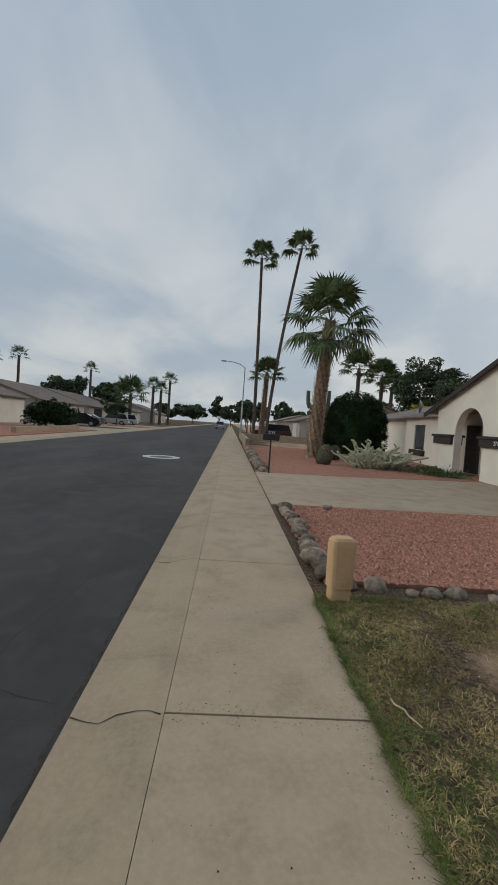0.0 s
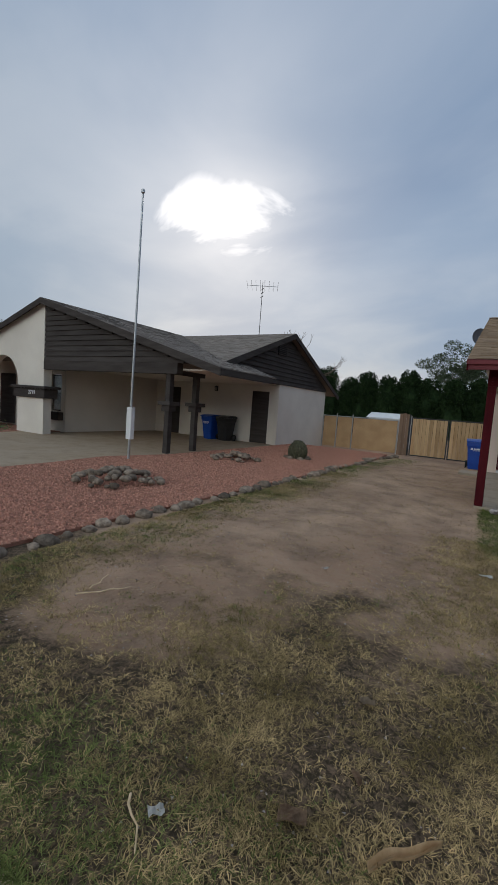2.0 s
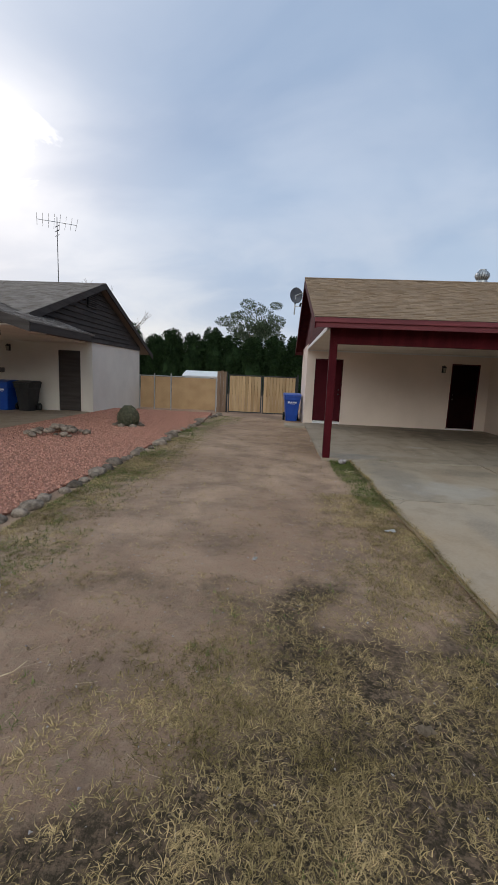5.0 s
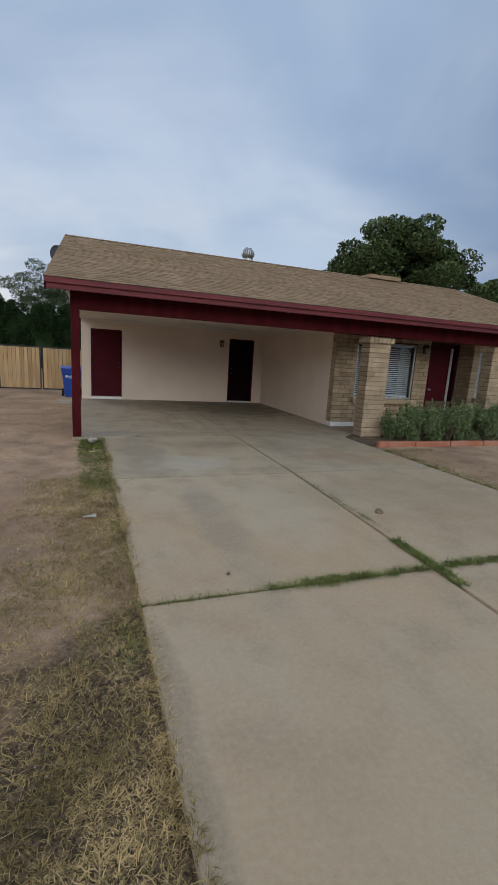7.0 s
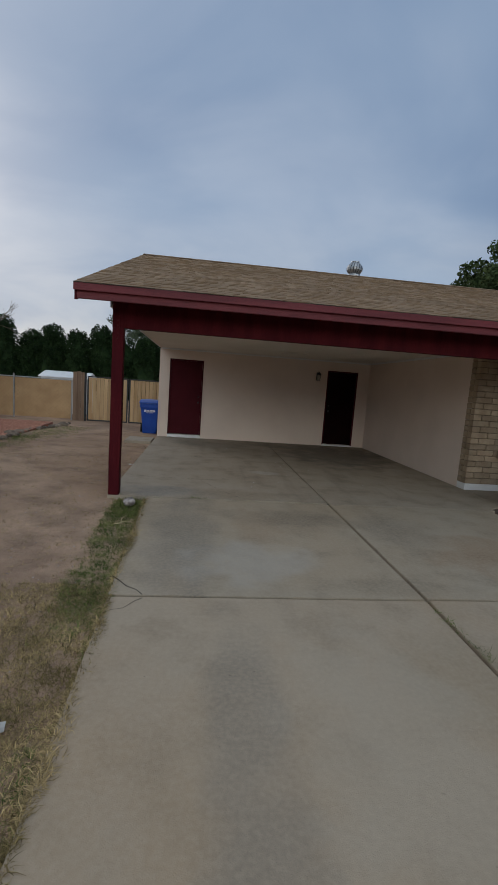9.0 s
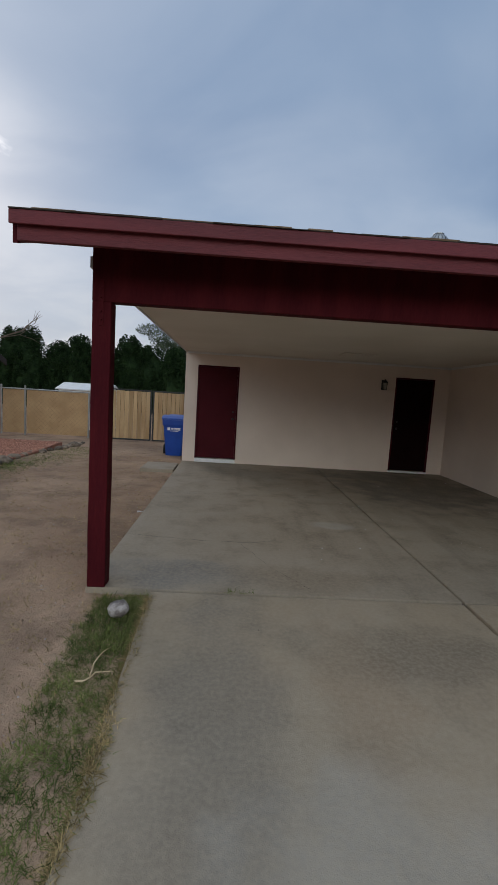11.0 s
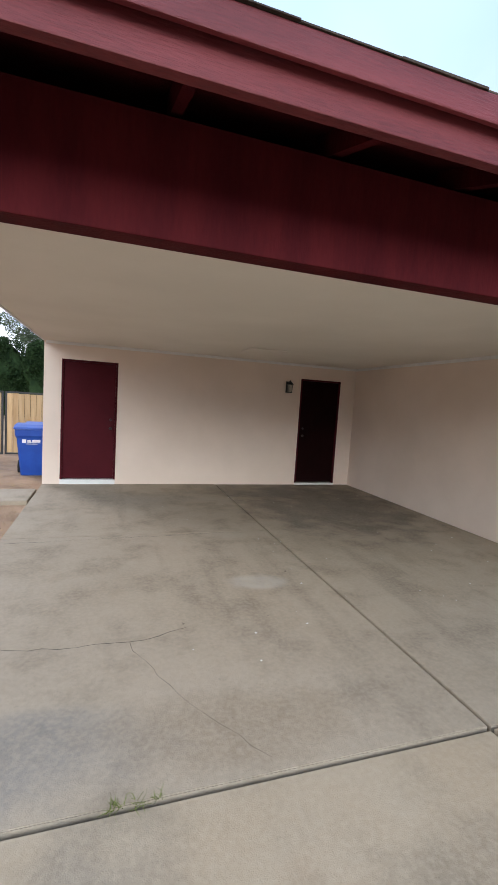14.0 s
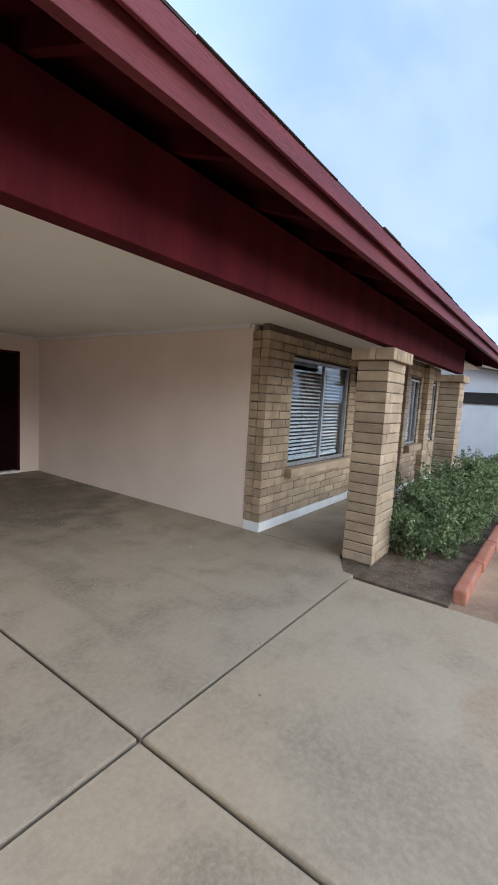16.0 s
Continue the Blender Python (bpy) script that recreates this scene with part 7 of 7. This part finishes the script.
# ==== grass and litter
def blades(name, n, seed, where, height, width, mat, lay, label):
    """Short grass blades: where(pts) gives the chance that one grows at each place."""
    rng = np.random.default_rng(seed)
    lo, hi = np.array([-3.6, -7.9]), np.array([6.6, 8.5])
    pts = rng.uniform(lo, hi, (n * 10, 2))
    keep = rng.random(len(pts)) < where(pts)
    pts = pts[keep][:n]
    k = len(pts)
    gx, gy = np.linspace(-3.7, 6.7, 105), np.linspace(-7.9, 8.6, 166)
    gz = np.array([[ground_z(x, y) for y in gy] for x in gx])
    fx, fy = np.clip((pts[:, 0] + 3.7) / 0.1, 0, 103.99), np.clip((pts[:, 1] + 7.9) / 0.1, 0, 164.99)
    ix, iy = fx.astype(int), fy.astype(int)
    fx, fy = fx - ix, fy - iy
    z = (gz[ix, iy] * (1 - fx) + gz[ix + 1, iy] * fx) * (1 - fy) + (gz[ix, iy + 1] * (1 - fx) + gz[ix + 1, iy + 1] * fx) * fy
    a = rng.uniform(0, 6.28, k)
    h = height * rng.uniform(0.5, 1.4, k)
    l = lay * rng.uniform(0.3, 1.2, k) * h
    w = width * rng.uniform(0.7, 1.3, k)
    base = np.stack([pts[:, 0], pts[:, 1], z - 0.003], 1)
    s = np.stack([-np.sin(a) * w, np.cos(a) * w, 0 * a], 1)
    tip = base + np.stack([np.cos(a) * l, np.sin(a) * l, h * (1 - 0.25 * lay)], 1)
    v = np.stack([base - s, base + s, tip + s * 0.35, tip - s * 0.35], 1).reshape(-1, 3)
    me = bpy.data.meshes.new(name)
    me.vertices.add(4 * k), me.loops.add(4 * k), me.polygons.add(k)
    me.vertices.foreach_set("co", v.ravel())
    me.loops.foreach_set("vertex_index", np.arange(4 * k))
    me.polygons.foreach_set("loop_start", np.arange(k) * 4)
    me.update(calc_edges=True)
    me.materials.append(M[mat])
    return tagged(new(name, me), label, "grass", kind="stuff")


def value_noise(p, s, o):
    """Smooth noise between about -1 and 1 on a seeded lattice."""
    lat = np.random.default_rng(int(o * 10) + 7).uniform(-1, 1, (64, 64))
    q = p * s + o * 1.37
    i = np.floor(q).astype(int)
    f = q - i
    f = f * f * (3 - 2 * f)
    at = lambda dx, dy: lat[(i[:, 0] + dx) % 64, (i[:, 1] + dy) % 64]
    return (at(0, 0) * (1 - f[:, 0]) + at(1, 0) * f[:, 0]) * (1 - f[:, 1]) + (at(0, 1) * (1 - f[:, 0]) + at(1, 1) * f[:, 0]) * f[:, 1]


def on_yard(p):
    x, y = p[:, 0], p[:, 1]
    edge = 0.41 + 0.03 * np.clip(-y, 0, 5.5)
    left = (x < np.where(y < 0.02, edge, -0.12)) & (x > -3.55)
    right = (x > 5.45) & (y < -1.15) & (x < 6.6)
    return left, right


def dry_where(p):
    left, right = on_yard(p)
    x, y = p[:, 0], p[:, 1]
    patch = value_noise(p, 0.8, 3) * 0.5 + value_noise(p, 3.1, 8) * 0.35 + value_noise(p, 9.0, 5) * 0.35
    near = np.clip((-5.0 - y) / 1.3, 0.0, 1.0)
    bare = np.exp(-((x + 2.0) / 0.95) ** 2 - ((y + 6.2) / 0.85) ** 2)
    d = np.clip(0.68 + patch * 0.85 - 1.1 * bare, 0.02, 1) * (0.04 + 0.96 * near)
    strip = np.clip(1 - np.abs(x - 0.2) / 0.8, 0, 1) * (y < -2.4) * np.clip(0.75 + patch, 0, 1)
    border = np.clip(1 - (x + 3.6) / 1.1, 0, 1) * (y < 2) * np.clip(0.6 + patch, 0, 1)
    return np.where(left, np.maximum(d, np.maximum(strip, border)), np.where(right, 0.06, 0))


def green_where(p):
    left, right = on_yard(p)
    x, y = p[:, 0], p[:, 1]
    n1 = value_noise(p, 1.3, 12) * 0.7 + value_noise(p, 5.0, 2) * 0.4
    walk_strip = np.clip(1 - (y + 7.9) / 0.7, 0, 1) * np.clip(0.6 + 0.8 * n1, 0.1, 1) * (x < 0.2) * 1.5
    drive_strip = np.clip(1 - np.abs(x - 0.25 - 0.03 * np.clip(-y, 0, 5.5)) / 0.28, 0, 1) * (y < -0.05) * np.clip((y + 3.3) / 0.9, 0, 1) * np.clip(0.9 + n1, 0.2, 1.5) * 3.5
    border = np.clip(1 - (x + 3.55) / 0.9, 0, 1) * np.clip(0.5 + n1, 0, 1) * 1.1 * (y < 6)
    tuft = np.clip(n1 - 0.1, 0, 1) * 0.08 * (y < -4.6)
    back = np.clip(1 - np.abs(x + 3.0) / 0.8, 0, 1) * (y > 5) * 0.25
    drive2 = np.clip(1 - np.abs(x - 0.5) / 0.16, 0, 1) * (y < -3) * np.clip(n1 + 0.3, 0, 1) * 0.7
    r = right * (np.clip(1 - (x - 5.45) / 0.35, 0, 1) * 0.6 + np.clip(1 - (-1.15 - y) / 0.25, 0, 1) * 0.5)
    return np.where(left, np.clip(walk_strip + drive_strip + border + tuft + back + drive2, 0, 1), r)


def tufts(name, pts, seed, per, length, width, lie, mat, label, lift=0.0):
    """Small tufts of bent blades: each blade rises from its tuft and falls over at the tip."""
    rng = np.random.default_rng(seed)
    pts = np.repeat(pts, per, 0)
    k = len(pts)
    size = np.repeat(rng.uniform(0.55, 1.5, k // per), per)
    a = rng.uniform(0, 6.283, k)
    pts = pts + rng.normal(0, 0.006, (k, 2))
    gx, gy = np.linspace(-3.7, 6.7, 105), np.linspace(-7.9, 8.6, 166)
    gz = np.array([[ground_z(x, y) for y in gy] for x in gx])
    ix, iy = np.clip(((pts[:, 0] + 3.7) / 0.1).round().astype(int), 0, 104), np.clip(((pts[:, 1] + 7.9) / 0.1).round().astype(int), 0, 165)
    z = gz[ix, iy] - 0.004 + lift
    ln = length * size * rng.uniform(0.5, 1.3, k)
    rise = np.clip(rng.normal(1 - lie, 0.28, k), 0.12, 1.2)
    out = np.sqrt(np.clip(1.25 - rise ** 2, 0.08, 1.3))
    turn = rng.normal(0, 0.7, k)
    w = width * rng.uniform(0.6, 1.4, k)
    base = np.stack([pts[:, 0], pts[:, 1], z], 1)
    side = np.stack([-np.sin(a) * w, np.cos(a) * w, 0 * a], 1)
    mid = base + np.stack([np.cos(a) * out * ln * 0.5, np.sin(a) * out * ln * 0.5, rise * ln * 0.5], 1)
    tip = mid + np.stack([np.cos(a + turn) * ln * 0.55, np.sin(a + turn) * ln * 0.55, (rise * 0.35 - 0.18) * ln], 1)
    tip[:, 2] = np.maximum(tip[:, 2], z + 0.005)
    v = np.stack([base - side, base + side, mid + side * 0.8, mid - side * 0.8, tip], 1).reshape(-1, 3)
    me = bpy.data.meshes.new(name)
    me.vertices.add(5 * k), me.loops.add(7 * k), me.polygons.add(2 * k)
    me.vertices.foreach_set("co", v.ravel())
    o = 5 * np.arange(k)[:, None]
    me.loops.foreach_set("vertex_index", (o + np.array([0, 1, 2, 3, 3, 2, 4])).ravel())
    me.polygons.foreach_set("loop_start", (7 * np.arange(k)[:, None] + np.array([0, 4])).ravel())
    me.update(calc_edges=True)
    me.materials.append(M[mat])
    return tagged(new(name, me), label, "grass", kind="stuff")


def sown(n, seed, where):
    """n places on the yard, thick where where() is high."""
    rng = np.random.default_rng(seed)
    pts = rng.uniform((-3.6, -7.92), (6.6, 8.5), (n * 12, 2))
    return pts[rng.random(len(pts)) < where(pts)][:n]


tufts("dry_grass", sown(80000, 81, dry_where), 181, 6, 0.040, 0.0018, 0.55, "grass_dry", "matted dry straw-coloured grass")
tufts("green_grass", sown(32000, 82, green_where), 182, 6, 0.044, 0.0017, 0.42, "grass_green", "patchy short green grass and weeds")
blades("straw_litter", 7000, 85, lambda p: on_yard(p)[0] * np.clip(0.12 + 0.5 * value_noise(p, 1.7, 6), 0.02, 1), 0.034, 0.0015, "dead_leaf", 3.5, "scattered bleached straw stalks on the dirt")


def joint_weeds():
    rng = np.random.default_rng(83)
    pts = []
    for x0, x1, y0, y1, n in ((1.42, 2.25, -5.48, -5.42, 420), (1.62, 2.0, -5.52, -5.40, 160), (2.25, 2.8, -5.48, -5.44, 120), (2.77, 2.86, -5.75, -4.95, 420), (2.9, 3.9, -5.50, -5.42, 380), (0.56, 1.4, -5.47, -5.45, 70), (0.95, 1.25, 0.0, 0.03, 9), (2.86, 2.90, -4.8, -2.8, 60)):
        pts.append(rng.uniform((x0, y0), (x1, y1), (n, 2)))
    p = np.concatenate(pts)
    p[:, 1] += rng.normal(0, 0.010, len(p))
    tufts("joint_weeds", p, 84, 6, 0.048, 0.0016, 0.5, "grass_green", "green weeds growing in the driveway joints", 0.05)
    p = rng.uniform((0.05, -0.75), (0.42, -0.02), (420, 2))
    tufts("rank_weeds", p, 86, 7, 0.06, 0.0017, 0.4, "grass_green", "rank green weeds at the foot of the post")
    # turf that creeps over the edges of the concrete
    y = rng.uniform(-7.9, -0.1, 3200)
    x = 0.40 + 0.03 * np.minimum(-y, 7.2) + np.abs(rng.normal(0, 0.018, 3200)) * (0.4 + (np.sin(y * 3.1) + np.sin(y * 7.7 + 1) > 0.2))
    edge = np.column_stack([x, y])
    tufts("edge_grass", edge[:1900], 87, 6, 0.045, 0.0017, 0.7, "grass_dry", "dry grass creeping over the driveway edge", 0.045)
    tufts("edge_weeds", edge[1900:][(y[1900:] > -3.4) | (np.sin(y[1900:] * 2.3) > 0.8)], 88, 6, 0.05, 0.0018, 0.6, "grass_green", "green grass creeping over the driveway edge", 0.03)
    x = rng.uniform(-3.5, 0.3, 1000)
    walk_edge = np.column_stack([x, -7.925 - np.abs(rng.normal(0, 0.022, 1000)) * (np.sin(x * 4.3) + np.sin(x * 11.0) > -0.3)])
    tufts("verge_grass", walk_edge, 89, 6, 0.05, 0.0018, 0.45, "grass_green", "green grass creeping over the sidewalk edge", 0.0)


joint_weeds()


def sheath(at, turn, l, label):
    """A curled dry palm leaf base lying on the ground."""
    bm = bmesh.new()
    prev = None
    for i in range(13):
        t = i / 12
        w = 0.018 * math.sin(math.pi * min(1, 0.15 + 0.85 * t)) ** 0.6 * (1 - 0.3 * t)
        x, z = l * (t - 0.5), 0.012 + 0.014 * math.sin(t * 6.0) ** 2
        y = 0.007 * math.sin(t * 6.0)
        cur = [bm.verts.new(p) for p in ((x, y - w, z + 0.025), (x, y - w * 0.3, z), (x, y + w * 0.4, z + 0.004), (x, y + w, z + 0.03))]
        if prev:
            for a in range(3):
                bm.faces.new((prev[a], prev[a + 1], cur[a + 1], cur[a]))
        prev = cur
    bmesh.ops.solidify(bm, geom=bm.faces[:], thickness=0.006)
    ob = part("palm_sheath", bm, "dead_leaf")
    ob.matrix_basis = pose(*at, 0, 0, turn)
    return tagged(ob, label, "dead leaf")


def scrap(at, turn, w, d, mat, label, cat):
    bm = bmesh.new()
    rnd = random.Random(int(at[0] * 100))
    grid = [[bm.verts.new((w * (i / 4 - 0.5), d * (j / 3 - 0.5) + rnd.uniform(-0.1, 0.1) * d, 0.012 + rnd.uniform(0, 0.02))) for j in range(4)] for i in range(5)]
    for i in range(4):
        for j in range(3):
            bm.faces.new((grid[i][j], grid[i + 1][j], grid[i + 1][j + 1], grid[i][j + 1]))
    bmesh.ops.solidify(bm, geom=bm.faces[:], thickness=0.003)
    ob = part("scrap", bm, mat)
    ob.matrix_basis = pose(*at, 0, 0, turn)
    return tagged(ob, label, cat, "yard litter")


sheath((0.11, -7.17, -0.03), 50, 0.31, "pale dry curled palm leaf sheath on the grass")
scrap((-0.29, -7.25, -0.035), 20, 0.11, 0.07, "brown_leaf", "crumpled brown dead leaf on the grass", "dead leaf")
scrap((-0.72, -7.53, -0.035), 50, 0.06, 0.045, "paper", "small crumpled white paper scrap", "litter")
scrap((0.24, -3.85, -0.03), 10, 0.12, 0.05, "paper", "flattened white litter on the dirt", "litter")
scrap((1.187, -5.214, -0.008), 30, 0.03, 0.022, "brown_leaf", "small dark dead leaf on the driveway", "dead leaf")
scrap((-1.1, -4.75, -0.03), 70, 0.05, 0.03, "paper", "small white litter on the dirt", "litter")
scrap((-0.23, -6.43, -0.035), 15, 0.08, 0.06, "brick", "brown dead leaf on the grass", "dead leaf")
scrap((-0.13, -6.94, -0.035), 130, 0.07, 0.03, "brown_leaf", "tan dead leaf on the grass", "dead leaf")
scrap((-0.12, 2.16, -0.02), 15, 0.12, 0.06, "paper", "torn white paper beside the slab", "litter")


def stick(at, turn, l, label):
    bm = bmesh.new()
    rnd = random.Random(int(l * 1000))
    p = Vector((-l / 2, 0, 0.012))
    for i in range(5):
        q = p + Vector((l / 5, rnd.uniform(-0.03, 0.03), rnd.uniform(-0.004, 0.012)))
        q.z = max(q.z, 0.008)
        tube(bm, p, q, 0.0058 - i * 0.0007, 0.005 - i * 0.0007, 6)
        p = q
    ob = part("stick", bm, "dead_leaf")
    ob.matrix_basis = pose(*at, 0, 0, turn)
    return tagged(ob, label, "stick", "sticks")


stick((-2.35, -6.38, -0.04), 60, 0.42, "thin bleached stick on the grass")
stick((-2.5, -6.3, -0.04), 110, 0.3, "thin bleached stick on the grass")
stick((-0.75, -7.6, -0.04), -35, 0.26, "thin brown stick on the grass")
stick((-1.9, -7.75, -0.05), 12, 0.28, "bleached stick beside the sidewalk")
stick((0.30, -0.85, -0.04), 70, 0.24, "dry straw stalk in the weeds")
stick((0.27, -0.95, -0.04), 40, 0.2, "dry straw stalk in the weeds")


def crack(parent_name, pts, z, w, label, height=None):
    """A jagged open crack, as a thin sunken-looking dark ribbon a millimetre proud."""
    bm = bmesh.new()
    rnd = random.Random(int(abs(pts[0][0] * 1000)))
    line = []
    for (x0, y0), (x1, y1) in zip(pts, pts[1:]):
        n = max(2, int(math.hypot(x1 - x0, y1 - y0) / 0.09))
        for i in range(n):
            t = i / n
            line.append((x0 + (x1 - x0) * t + rnd.uniform(-0.018, 0.018), y0 + (y1 - y0) * t + rnd.uniform(-0.018, 0.018)))
    line.append(pts[-1])
    prev = None
    for i, (x, y) in enumerate(line):
        a, b = line[max(0, i - 1)], line[min(len(line) - 1, i + 1)]
        d = Vector((b[0] - a[0], b[1] - a[1], 0)).normalized()
        s = Vector((-d.y, d.x, 0)) * w * rnd.uniform(0.3, 1.0)
        at = Vector((x, y, height(y) if height else z))
        cur = (bm.verts.new(at - s), bm.verts.new(at + s))
        if prev:
            bm.faces.new((prev[0], cur[0], cur[1], prev[1]))
        prev = cur
    ob = part("crack", bm, "crack_dark")
    return structure(ob, label, "crack")


crack("floor", [(-0.1, 1.28), (0.5, 1.2), (1.1, 1.16), (1.5, 1.28)], 0.0095, 0.003, "thin crack across the carport floor")
crack("floor", [(-0.05, 3.25), (0.8, 3.28), (1.6, 3.33), (2.3, 3.36)], 0.0095, 0.003, "thin crack across the carport floor")
crack("floor", [(1.1, 1.16), (1.35, 0.6), (1.7, 0.1)], 0.0095, 0.0014, "thin crack across the carport floor")
crack("driveway", [(0.46, -2.36), (0.58, -2.5), (0.72, -2.64)], 0.002, 0.005, "cracked slab corner at the driveway edge")
for pts in ([(-1.2, -9.9), (-2.6, -10.2), (-4.4, -9.95), (-6.5, -10.3)], [(-3.0, -10.9), (-3.9, -10.4), (-5.2, -10.5)], [(-5, -11.5), (-8, -10.7), (-12, -11.0)], [(-2.0, -9.7), (-2.2, -10.4), (-2.0, -11.2)]):
    crack("road", pts, -0.113, 0.007, "jagged crack in the asphalt")



def kerb_height(y):
    """The top of the rolled kerb, a little proud."""
    t = (y + 9.53) / 0.49
    knots = ((0.0, -0.112), (0.35, -0.105), (0.55, -0.085), (0.8, -0.058), (1.01, -0.05))
    for (a, za), (b, zb) in zip(knots, knots[1:]):
        if t <= b:
            return za + (zb - za) * max(0.0, t - a) / (b - a) + 0.003
    return -0.047


for x0 in (-1.865, -4.37, -6.875, -9.38, 0.64):
    crack("kerb", [(x0, -9.045), (x0 - 0.04, -9.2), (x0 + 0.03, -9.36), (x0 - 0.02, -9.525)], 0, 0.006, "dark crack across the rolled kerb", kerb_height)
crack("driveway", [(0.72, -2.68), (0.62, -2.82), (0.5, -2.9)], 0.002, 0.004, "cracked slab corner at the driveway edge")
# the crumbled asphalt lip along the gutter
for x0, x1 in ((1.5, -1.2), (-1.2, -4.5), (-4.5, -9.0)):
    crack("road", [(x0, -9.545), ((x0 + x1) / 2, -9.56), (x1, -9.545)], -0.113, 0.014, "crumbled dark lip between asphalt and gutter")
